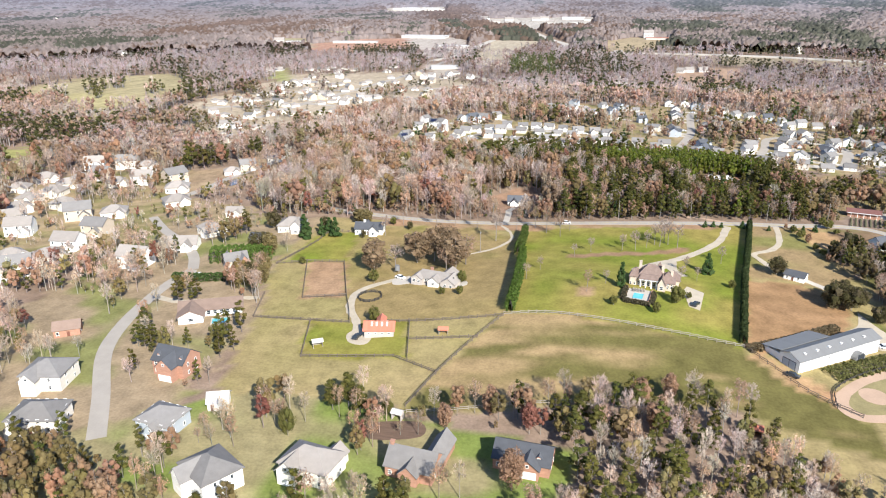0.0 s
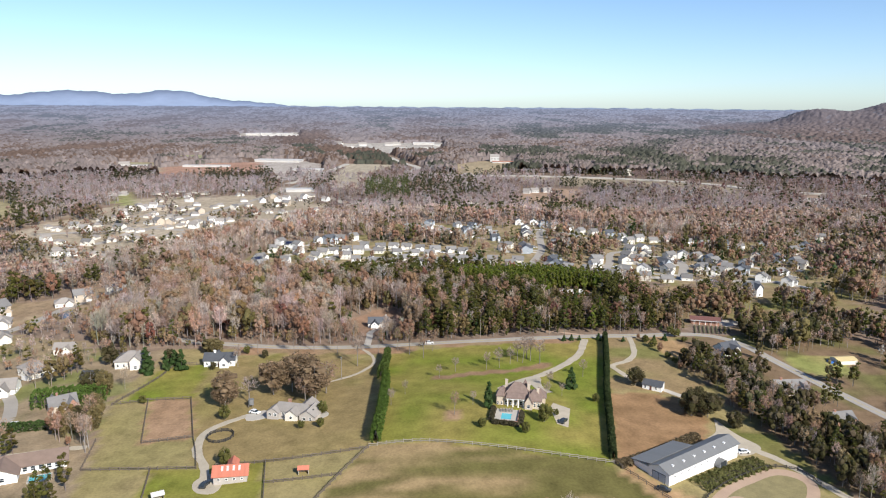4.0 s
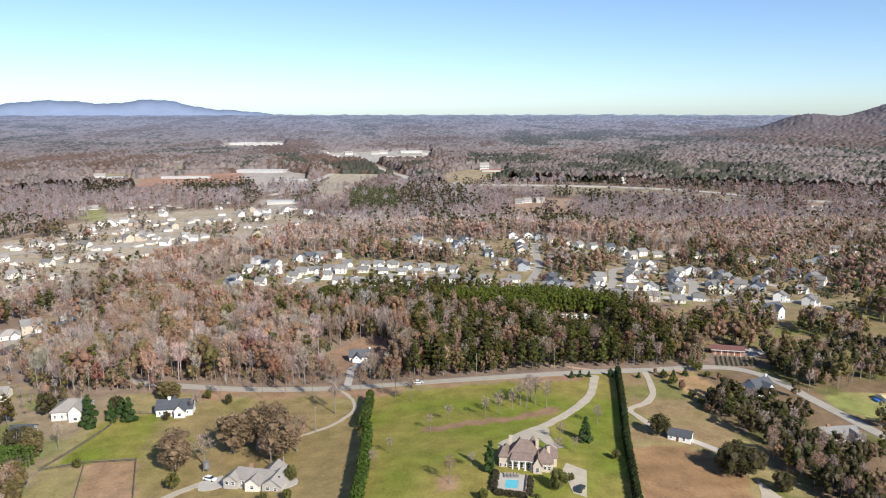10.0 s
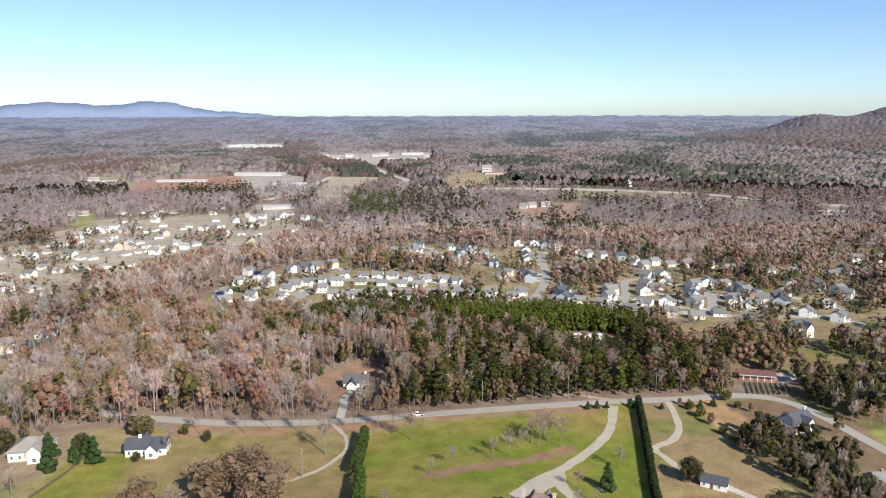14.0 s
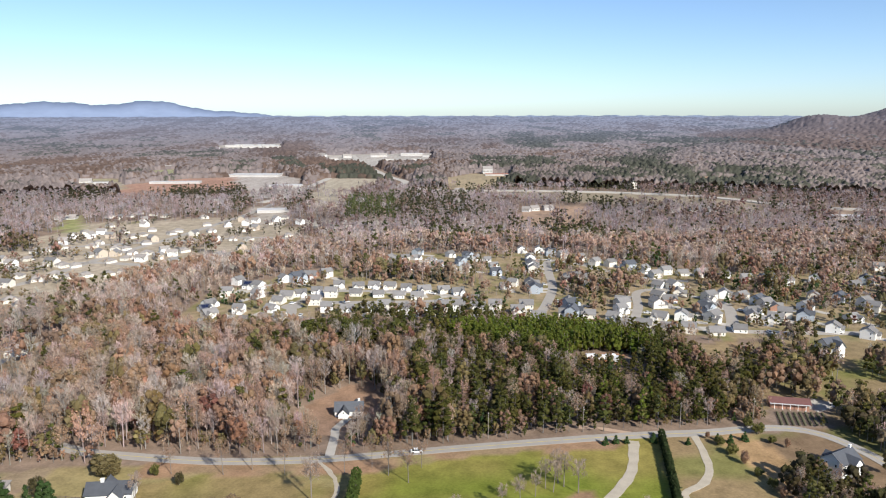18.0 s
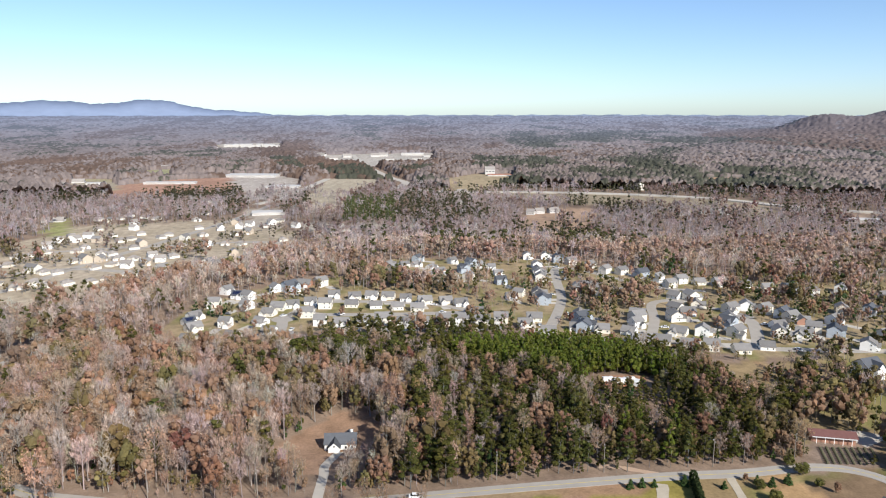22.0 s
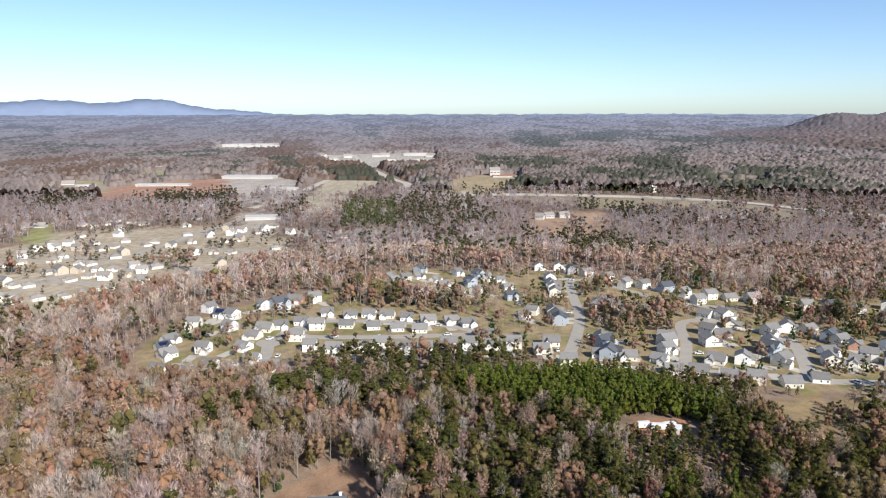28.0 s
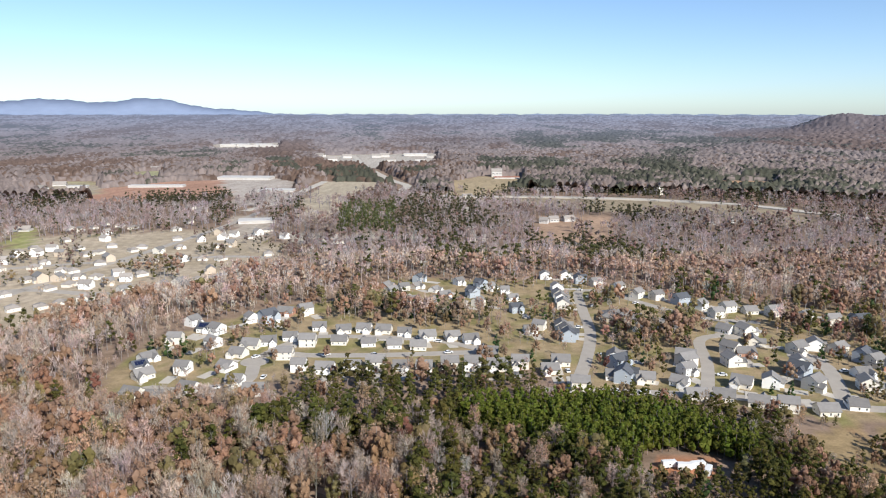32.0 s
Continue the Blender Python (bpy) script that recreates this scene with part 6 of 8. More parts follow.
def house(name, x, y, turn, w, d, h, rise, wall, roof, label, wing=None, hip=False, chimney=None, garage=True, group="", detail=2, solar=False, wing_wall=None, rear=None, dormers=()):
    """A house whose front looks to its own south. wing: (x from, x to, how far it stands out, height, rise). rear: the same on the north."""
    ob = thing(name, x, y, turn, label, "house", group)
    x0, x1, y0, y1 = -w / 2, w / 2, -d / 2, d / 2
    if hip:
        part("wall", boxes((x0, x1, y0, y1, -1.0, h)), wall, ob)
        part("roof", hip_roof(x0, x1, y0, y1, h, rise), roof, ob)
    else:
        part("wall", prism(x0, x1, y0, y1, -1.0, h, rise), wall, ob)
        part("roof", gable_roof(x0, x1, y0, y1, h, rise), roof, ob)
    for k, s in ((wing, "s"), (rear, "n")):
        if not k:
            continue
        a0, a1, out, wh, wr = k
        lo, hi = (y0 - out, 0.0) if s == "s" else (0.0, y1 + out)
        part("wing_wall", prism(a0, a1, lo, hi, -1.0, wh, wr, "y"), wing_wall or wall, ob)
        part("wing_roof", gable_roof(a0, a1, lo, hi, wh, wr, "y"), roof, ob)
        edge = y0 - out if s == "s" else y1 + out
        if garage and s == "s":
            slab(ob, "garage_door", a0 + 0.6, min(a1 - 0.6, a0 + 5.4), 0.0, 2.2, edge, "s", M_TRIM)
            if detail:
                window(ob, (a0 + a1) / 2, edge, wh + wr * 0.25, 0.9, 1.0, s, False, far=detail < 2)
        else:
            window(ob, (a0 + a1) / 2, edge, 1.5, 1.5, 1.4, s, far=detail < 2)
    storeys = [1.5] if h < 4 else [1.5, 4.3]
    free = [q for q in np.arange(x0 + 1.4, x1 - 1.0, (4.8, 3.6, 2.7)[detail])]
    for z in storeys:
        for q in free:
            if not (wing and wing[0] - 0.6 < q < wing[1] + 0.6 and z < wing[3] + 0.4):
                if z < 2 and abs(q - free[len(free) // 2]) < 0.1:
                    slab(ob, "door", q - 0.5, q + 0.5, 0.0, 2.1, y0, "s", M_DOOR)
                else:
                    window(ob, q, y0, z, 1.0, 1.4, "s", detail > 1, far=detail < 2)
            if detail and not (rear and rear[0] - 0.6 < q < rear[1] + 0.6):
                window(ob, q, y1, z, 1.0, 1.4, "n", False, far=detail < 2)
        for s, e in (("e", x1), ("w", x0)) if detail or z < 2 else ():
            window(ob, e, -d * 0.2, z, 0.9, 1.3, s, False, far=detail < 2)
            if detail > 1:
                window(ob, e, d * 0.22, z, 0.9, 1.3, s, False, far=detail < 2)
    if chimney:
        cx, cy = chimney
        part("chimney", boxes((cx - 0.5, cx + 0.5, cy - 0.4, cy + 0.4, 0, h + rise + 0.9), (cx - 0.62, cx + 0.62, cy - 0.52, cy + 0.52, h + rise + 0.9, h + rise + 1.1)), M_BRICK if wall is not M_WHITE else M_WHITE, ob)
    if solar:
        k = rise / (d / 2)
        for i in range(4):
            a = x0 + 1.2 + i * 1.75
            v = [(a, -d * 0.42, h + (d / 2 - d * 0.42) * k + 0.3), (a + 1.6, -d * 0.42, h + (d / 2 - d * 0.42) * k + 0.3), (a + 1.6, -d * 0.12, h + (d / 2 - d * 0.12) * k + 0.3), (a, -d * 0.12, h + (d / 2 - d * 0.12) * k + 0.3)]
            part("solar_panel", solid([[(p, q, r) for p, q, r in v], [(p, q, r + 0.06) for p, q, r in v]]), M_SOLAR, ob)
    for q in dormers:
        part("dormer", prism(q - 0.8, q + 0.8, -d * 0.36, -0.3, h, h + 1.2, 0.8, "y"), wall, ob)
        part("dormer_roof", gable_roof(q - 0.8, q + 0.8, -d * 0.36, -0.3, h + 1.2, 0.8, "y", 0.25, 0.12), roof, ob)
        window(ob, q, -d * 0.36, h + 0.75, 0.8, 0.9, "s", False, far=detail < 2)
    return ob


def village():
    """A few designs, repeated along the streets."""
    far_off = [
        house("house", 0, 0, 0, 9.6, 9.0, 3.0, 2.9, M_WHITE, M_ROOFG, "white-sided one-storey house with grey shingle roof", (0.4, 4.9, 2.6, 2.8, 2.1), detail=1, group="village houses"),
        house("house", 0, 0, 0, 10.0, 8.6, 3.0, 3.0, M_CREAM, M_ROOFG, "cream-sided one-storey house with grey roof", (-4.8, -0.2, 2.8, 2.8, 2.2), detail=1, group="village houses"),
        house("house", 0, 0, 0, 9.4, 9.2, 3.1, 3.0, M_WHITE, M_ROOFD, "white house with charcoal roof and solar panels", (0.6, 4.6, 2.0, 2.9, 2.0), detail=1, solar=True, group="village houses"),
        house("house", 0, 0, 0, 8.6, 9.2, 5.2, 2.7, M_WHITE, M_ROOFG, "white-sided two-storey house with grey roof", (0.0, 4.2, 2.2, 3.0, 1.9), detail=1, group="village houses"),
        house("house", 0, 0, 0, 9.6, 8.6, 5.2, 2.6, M_CREAM, M_ROOFG, "cream two-storey house with grey roof", (-4.7, -0.4, 2.6, 3.0, 2.0), detail=1, group="village houses"),
        house("house", 0, 0, 0, 10.2, 9.0, 5.7, 2.8, M_GREYS, M_ROOFD, "grey-blue two-storey house with dark roof", (0.6, 5.0, 2.4, 5.2, 2.0), detail=1, group="village houses"),
        house("house", 0, 0, 0, 11.5, 9.0, 3.0, 3.0, M_BRICK, M_ROOFG, "brick one-storey house with grey roof", (1.0, 5.6, 2.4, 2.8, 2.1), detail=1, group="village houses"),
    ]
    rng = random.Random(4)
    used = set()

    def put(rows, turn, weights, spread=8.0, scale=0.9):
        for (x, y) in rows:
            i = rng.choices(range(len(far_off)), weights)[0]
            m = pose(x, y, height(x, y), 0, 0, turn(x, y) if callable(turn) else turn + rng.uniform(-spread, spread)) @ Matrix.Scale(scale * rng.uniform(0.95, 1.05), 4)
            if i in used:
                copy_thing(far_off[i], m)
            else:
                far_off[i].matrix_basis = m
                used.add(i)
    low, high = (6, 5, 0.8, 1, 1, 0, 1), (2, 2, 0.5, 6, 5, 2, 1)
    put(VILLAGE_SOUTH_ROW, 0, low, 4)
    put(VILLAGE_MIDDLE, 180, low, 12)
    put(VILLAGE_NORTH, 0, low, 14)
    put(VILLAGE_WEST, 10, low, 40)
    put(VILLAGE_WOODS, 0, high, 60)
    put(VILLAGE_TOP, 0, high, 70, 0.80)
    put(VILLAGE_STREET, 90, high, 8)
    put(VILLAGE_RIM, 205, high, 20)
    put(VILLAGE_EAST, 60, high, 80)
    put(VILLAGE_LANE, 20, high, 60)
    put(VILLAGE_EDGE, 170, low, 12)
    put(VILLAGE_PINES, 10, high, 60)
    drive = part("driveway", boxes((-2.6, 2.6, -9.5, 0, -0.3, 0.07)), M_CONCRETE)
    tagged(drive, "short pale concrete driveway before a house", "driveway", "", "structure")
    first = True
    for o in [q for q in scene.objects if q.name.startswith("house") and q.parent is None]:
        p = o.matrix_basis.translation
        if p.y < 480:
            continue
        side = 2.4 if rng.random() < 0.5 else -2.4
        m = o.matrix_basis.normalized() @ Matrix.Translation((side, -5.6, 0))
        if first:
            drive.matrix_basis, first = m, False
        else:
            copy_thing(drive, m)


def small_houses():
    """The plainer settlements farther off."""
    plain = [
        house("house", 0, 0, 0, 12.5, 9.5, 5.6, 3.2, M_WHITE, M_ROOFL, "pale two-storey house with light grey roof", (0.6, 5.6, 2.4, 3.2, 2.2), detail=0, group="western houses"),
        house("house", 0, 0, 0, 13.0, 9.5, 5.6, 3.0, M_CREAM, M_ROOFG, "cream two-storey house with grey roof", (-6.0, -0.8, 2.4, 3.2, 2.2), detail=0, group="western houses"),
        house("house", 0, 0, 0, 13.0, 10.0, 3.2, 3.2, M_CREAM, M_ROOFL, "cream one-storey house with pale hipped roof", (0.6, 5.8, 2.2, 3.0, 2.2), detail=0, hip=True, group="western houses"),
        house("house", 0, 0, 0, 12.0, 9.5, 5.6, 3.0, M_TAN, M_ROOFG, "tan two-storey house with grey roof", (0.5, 5.0, 2.2, 3.2, 2.0), detail=0, group="western houses"),
    ]
    rng = random.Random(9)
    used = set()
    for rows, base, spread, sc in ((FAR_HOMES_A, 20, 70, 0.86), (FAR_HOMES_B, 200, 70, 0.86), (FAR_HOMES_C, 10, 80, 0.86), (FAR_HOMES_D, 30, 60, 0.86), (LANE_HOMES, 30, 20, 1.1), (WEST_HOMES, 30, 35, 1.3)):
        for x, y in rows:
            i = rng.choices(range(4), (2, 1, 7, 1) if rows is WEST_HOMES else (3, 2, 7, 1))[0]
            m = pose(x, y, height(x, y), 0, 0, base + rng.uniform(-spread, spread)) @ Matrix.Scale(sc * rng.uniform(0.92, 1.08), 4)
            if i in used:
                copy_thing(plain[i], m)
            else:
                plain[i].matrix_basis = m
                used.add(i)


village()
small_houses()


def clubhouse():
    ob = thing("clubhouse", 100, 634, -12, "long low clubhouse with grey hipped roof", "clubhouse")
    part("wall", boxes((-11, 11, -6, 6, -1, 3.2)), M_TAN, ob)
    part("roof", hip_roof(-11, 11, -6, 6, 3.2, 3.6, 1.0), M_ROOFG, ob)
    part("porch_roof", gable_roof(-3, 3, -9, 0, 3.0, 2.0, "y"), M_ROOFG, ob)
    for q in (-2.6, 2.6):
        part("column", boxes((q - 0.2, q + 0.2, -8.8, -8.4, -0.5, 3.0)), M_TRIM, ob)
    for q in (-9, -6.5, -4.2, 4.2, 6.5, 9):
        window(ob, q, -6, 1.6, 1.3, 1.6, "s")


clubhouse()


def shrink(ob, k):
    ob.scale = (k, k, k)
    return ob


def lone_houses():
    house("house", -107.0, 321.5, 6, 14, 7, 3.1, 2.6, M_WHITE, M_ROOFD, "white house with dark roof and low wings near the road", (0.5, 4.6, 2.4, 3.0, 2.2), garage=False, chimney=(-2.4, 0), rear=(-4, 0, 2, 3, 2))
    shrink(house("house", -153.4, 267.6, 38, 13, 8.5, 5.4, 3.6, M_TAN, M_ROOFG, "tan brick two-storey house with steep grey gables", (1.0, 6.4, 3.4, 5.0, 3.6), chimney=(-2, 1.5), garage=False, wing_wall=M_BRICK, rear=(-6, -1, 2, 5, 3)), 0.78)
    shrink(house("house", 87.3, 291.9, -28, 9.5, 6.5, 2.7, 1.7, M_WHITE, M_ROOFD, "small white cottage with dark roof under the oak", None), 0.84)
    shrink(house("house", 133.7, 334.9, 30, 12, 9, 5.6, 3.2, M_WHITE, M_ROOFD, "tall white house with charcoal roof among trees", (-2.5, 3.0, 2.5, 5.4, 2.6), garage=False, chimney=(5.2, 0), rear=(0, 5, 3, 3.2, 2)), 0.86)
    shrink(house("house", 145.2, 293.6, 6, 15, 9, 3.0, 3.0, M_CREAM, M_ROOFG, "long low house with grey roof among trees", (2, 7, 3, 3, 2.4), chimney=(-4, 0)), 0.92)
    shrink(house("house", 150.2, 261.2, 12, 13, 9, 4.8, 3.2, M_BRICK, M_ROOFG, "brick house with steep grey roof at the wood's edge", (0, 5.5, 3, 4.6, 2.8), chimney=(-3, 0)), 0.76)
    house("house", -190.3, 314.6, -30, 14, 10, 3.2, 3.4, M_CREAM, M_ROOFL, "cream house with pale hipped roof by the lane", (1, 6, 3, 3, 2.4), hip=True)
    house("house", -193.3, 291.5, 15, 14, 9, 3.2, 3.2, M_WHITE, M_ROOFL, "pale house with grey roof and white gables", (0, 5, 3, 3, 2.4))
    house("house", -148.5, 321.1, 8, 13, 10.5, 3.4, 3.6, M_CREAM, M_ROOFL, "large cream house with pale hipped roof behind evergreens", (1, 6, 3, 4.4, 2.4), hip=True, garage=False)
    house("house", -158.5, 302.9, 5, 8, 6, 2.6, 1.6, M_GREYS, M_ROOFD, "small dark-roofed outbuilding by the hedge", None, detail=1)
    house("house", -166, 163, 10, 13, 12, 5.4, 3.4, M_CREAM, M_ROOFG, "cream two-storey house with grey hipped roof", (-5, 0, 3, 5.2, 2.6), hip=True)
    house("house", -152, 141, 12, 14, 11, 4.4, 3.2, M_CREAM, M_ROOFG, "cream house with grey hipped roof on the street", (-6, -1, 3, 3.2, 2.4), hip=True)
    house("house", -115, 146, -10, 11, 10, 4.4, 3.2, M_GREYS, M_ROOFG, "grey house with slate-grey roof behind bare trees", (-1, 4, 2, 3.2, 2.2), hip=True)
    house("house", -129, 177, -8, 12, 9, 5.4, 3.4, M_BRICK, M_ROOFD, "brick house with charcoal roof and white concrete drive", (-2, 4, 3, 5.2, 2.8), dormers=(-4, 4.6))
    house("house", -89, 126, -35, 13, 11, 5.4, 3.4, M_WHITE, M_ROOFG, "white two-storey house with grey roof", (-4.5, 1, 3, 5.2, 2.8), hip=True)
    house("house", -65, 135, -12, 14, 10, 4.6, 3.8, M_CREAM, M_ROOFL, "cream house with pale grey hipped roof", (-6, 0, 2.5, 4.4, 3), hip=True, rear=(1, 6, 3, 3.2, 2.2))
    house("house", -39, 141, -8, 13, 9, 3.4, 3.6, M_BRICK, M_ROOFG, "brick cottage with grey roof and front dormers", (-2, 3, 2.0, 3.2, 2.4), garage=False, rear=(2, 7, 8, 3.2, 2.8), chimney=(-6, 0))
    house("house", -11, 149.5, -6, 15, 9, 3.4, 3.0, M_BRICK, M_ROOFD, "brick house with dark roof behind oaks", (-1, 5, 2.0, 3.2, 2.4), dormers=(1.5, 4.5))
    house("house", -105, 160, 20, 6, 6, 2.8, 2.0, M_WHITE, M_FARW, "small white-roofed outbuilding among bare trees", None, detail=1)
    house("house", -186, 197, 30, 9, 7, 3.0, 2.0, M_BRICK, M_ROOFB, "small brick house with brown roof among trees", None, detail=1)
    shrink(house("house", -40.5, 399, 4, 14, 9, 3.2, 3.2, M_WHITE, M_ROOFD, "white house with charcoal roof in a woodland clearing", (-5, 0, 3.5, 3, 2.4), chimney=(5, 1), rear=(1, 6, 2, 3, 2)), 0.84)
    house("house", 197.4, 464.6, 20, 10, 9, 5.6, 3.2, M_WHITE, M_ROOFD, "tall white house with dark roof among pines", (-2, 3, 2.5, 5.4, 2.8), garage=False)
    house("house", -193.3, 345.6, 10, 9, 7, 3.0, 2.2, M_CREAM, M_ROOFL, "cream house with pale roof at the wood's edge", (0, 4, 2, 2.8, 1.8), detail=1)


lone_houses()


def mansion():
    ob = thing("mansion", 26.6, 262.5, -8, "large tan stucco mansion with steep mottled brown roofs and white columns", "house")
    ob.scale = (0.72, 0.72, 0.72)
    part("wall", boxes((-7, 7, -4.5, 6, -2, 5.0)), M_TAN, ob)
    part("roof", hip_roof(-7, 7, -4.5, 6, 5.0, 6.6, 0.6), M_ROOFT, ob)
    for nm, r, h, rise, hip in (("east_wing", (5, 13, -6, 3), 3.9, 5.2, True), ("west_wing", (-11, -5, -3, 5), 3.8, 4.8, True), ("garage_wing", (8, 15, 1, 9), 3.2, 4.4, True), ("north_wing", (-5, 1, 3, 9), 4.0, 4.6, False), ("tower", (-10.5, -7, -5.5, -2), 5.6, 4.6, True), ("east_tower", (2.5, 5.5, 3.5, 6.5), 7.0, 4.6, True), ("south_gable", (4.5, 8.5, -8.5, -2), 3.8, 3.8, False)):
        part(nm, boxes((*r, -1, h)) if hip else prism(*r, -1, h, rise, "y"), M_TAN, ob)
        part(nm + "_roof", hip_roof(*r, h, rise, 0.5) if hip else gable_roof(*r, h, rise, "y"), M_ROOFT, ob)
    for q in (-4.6, -1.8, 1.0, 3.8):
        bm = bmesh.new()
        bmesh.ops.create_cone(bm, segments=12, radius1=0.36, radius2=0.3, depth=4.6, cap_ends=True, matrix=Matrix.Translation((q, -6.6, 2.3)))
        box(bm, q - 0.5, q + 0.5, -7.1, -6.1, 4.3, 4.6)
        box(bm, q - 0.5, q + 0.5, -7.1, -6.1, -0.2, 0.3)
        part("column", bm, M_TRIM, ob)
    part("porch_beam", boxes((-5.4, 4.6, -7.2, -4.5, 4.6, 5.2)), M_TRIM, ob)
    part("porch_roof", solid([[(-5.8, -7.6, 5.22), (5.0, -7.6, 5.22), (5.0, -4.0, 5.22), (-5.8, -4.0, 5.22)], [(-5.0, -4.4, 7.2), (4.2, -4.4, 7.2), (4.2, -3.9, 7.2), (-5.0, -3.9, 7.2)]]), M_ROOFT, ob)
    part("porch_floor", boxes((-6, 5.2, -7.4, -4.4, -0.6, 0.12)), M_CONCRETE, ob)
    for cx, cy, t in ((-6, 4, 11.2), (6, 2, 10.8), (11, -1, 9.2)):
        part("chimney", boxes((cx - 0.7, cx + 0.7, cy - 0.5, cy + 0.5, 4, t), (cx - 0.85, cx + 0.85, cy - 0.65, cy + 0.65, t, t + 0.3)), M_TAN, ob)
    for q in (-5.6, -3.2, -0.4, 2.4, 5.0):
        window(ob, q, -4.5, 1.7, 1.4, 2.3, "s")
    for q in (9.6, 11.6):
        window(ob, q, -6, 1.7, 1.2, 1.8, "s")
        window(ob, q, -6, 3.2, 0.8, 0.7, "s", False)
    for q in (-9.8, -7.8):
        window(ob, q, -5.5, 1.7, 0.9, 1.8, "s")
    window(ob, 6.5, -8.5, 1.8, 1.6, 2.0, "s")
    for q in (-1, 2):
        window(ob, -11, q, 1.8, 1.1, 1.8, "w")
        window(ob, 13, q - 3, 1.8, 1.1, 1.8, "e")
    for q in (3, 6):
        slab(ob, "garage_door", q - 1.2, q + 1.2, 0, 2.3, 15, "e", M_TRIM)
    # terrace with pool
    te = shrink(thing("pool_terrace", 21.6, 248.8, -10, "pale walled terrace of concrete around a swimming pool", "terrace"), 0.78)
    part("deck", boxes((-5.6, -2.4, -7, 7, -0.6, 0.35), (2.4, 5.6, -7, 7, -0.6, 0.35), (-2.4, 2.4, -7, -4.4, -0.6, 0.35), (-2.4, 2.4, 2.4, 7, -0.6, 0.35)), M_CONCRETE, te)
    for r in ((-6, -5.6, -7.4, 7), (5.6, 6, -7.4, 7), (-6, 6, -7.8, -7.4)):
        part("wall", boxes((*r, -0.8, 1.0), (r[0] - 0.08, r[1] + 0.08, r[2] - 0.08, r[3] + 0.08, 1.0, 1.12)), M_BRICK, te)
    pool = shrink(thing("swimming_pool", 21.6, 248.8, -10, "bright turquoise rectangular swimming pool", "pool"), 0.78)
    part("basin", boxes((-2.4, 2.4, -4.4, 2.4, -0.7, 0.1)), M_TRIM, pool)
    part("water", boxes((-2.35, 2.35, -4.35, 2.35, 0.1, 0.22)), M_WATER, pool)
    for i in range(5):
        ln = thing("sun_lounger", 19.9 + i * 1.0, 252.6, -8, "dark reclining lounger on the pool terrace", "lounger", "loungers by the pool", 0.28)
        part("seat", boxes((-0.3, 0.3, -0.9, 0.5, 0.25, 0.35)), M_POLE, ln)
        part("backrest", solid([[(-0.3, 0.5, 0.25), (0.3, 0.5, 0.25), (0.3, 0.55, 0.35), (-0.3, 0.55, 0.35)], [(-0.3, 1.0, 0.75), (0.3, 1.0, 0.75), (0.3, 1.02, 0.85), (-0.3, 1.02, 0.85)]]), M_POLE, ln)
        for a, b in ((-0.27, -0.85), (0.27, -0.85), (-0.27, 0.45), (0.27, 0.45)):
            part("leg", boxes((a - 0.03, a + 0.03, b - 0.03, b + 0.03, 0, 0.25)), M_POLE, ln)


mansion()


def ranch():
    ob = thing("ranch_house", -58, 259.5, -12, "low grey ranch house with sprawling pale grey roofs", "house")
    ob.scale = (0.80, 0.80, 0.80)
    for nm, r, h, rise, kind in (("main", (-9, 6, -4, 4), 3.0, 2.8, "x"), ("east", (4, 12, -7, 3), 3.0, 2.6, "y"), ("west", (-13, -7, -6, 1), 2.8, 2.0, "y"), ("north", (0, 7, 2, 10), 3.0, 2.4, "y"), ("south", (-3, 3, -7.5, -2), 3.0, 2.2, "y")):
        part(nm + "_wall", prism(*r, -1, h, rise, kind), M_BLOCK if nm != "south" else M_CREAM, ob)
        part(nm + "_roof", gable_roof(*r, h, rise, kind), M_ROOFL, ob)
    for q in (-5.6, -4.2, 3.4):
        window(ob, q, -4, 1.6, 1.2, 1.5, "s")
    for q, yy in ((0, -7.5), (6.4, -7), (9.6, -7), (-11.4, -6), (-8.8, -6)):
        window(ob, q, yy, 1.6, 1.5, 1.5, "s")
    part("chimney", boxes((-4.6, -3.4, 0.4, 1.4, 0, 7.0), (-4.8, -3.2, 0.2, 1.6, 7.0, 7.2)), M_BRICK, ob)
    part("porch", boxes((3.2, 3.9, -6.5, -4.2, -0.5, 0.2)), M_CONCRETE, ob)
    part("porch", boxes((-7, -3.2, -5.5, -4.05, -0.5, 0.2)), M_CONCRETE, ob)
    part("skylight", boxes((8.6, 9.8, -3.5, -2.5, 4.4, 5.0)), M_PANE, ob)
    patch("ranch_patio", [(-50.5, 252.6), (-45.5, 255.5), (-47.0, 260.5), (-51.5, 258.5)], M_CONCRETE, 0.12, label="pale concrete patio beside the ranch house", category="patio")
    patch("ranch_apron", [(-78.6, 262.6), (-69.4, 265.7), (-68.3, 259.2), (-76.5, 256.2)], M_CONCRETE, 0.11, label="concrete apron before the ranch house", category="driveway")
    w = thing("water_tank", -78.7, 270, 0, "grey cylindrical tank on a stand by the drive", "tank")
    bm = bmesh.new()
    bmesh.ops.create_cone(bm, segments=14, radius1=1.1, radius2=1.1, depth=2.2, cap_ends=True, matrix=Matrix.Translation((0, 0, 2.3)))
    part("tank", bm, M_METAL, w)
    for a in (-0.8, 0.8):
        for b in (-0.8, 0.8):
            part("leg", boxes((a - 0.08, a + 0.08, b - 0.08, b + 0.08, -0.2, 1.25)), M_POLE, w)


ranch()


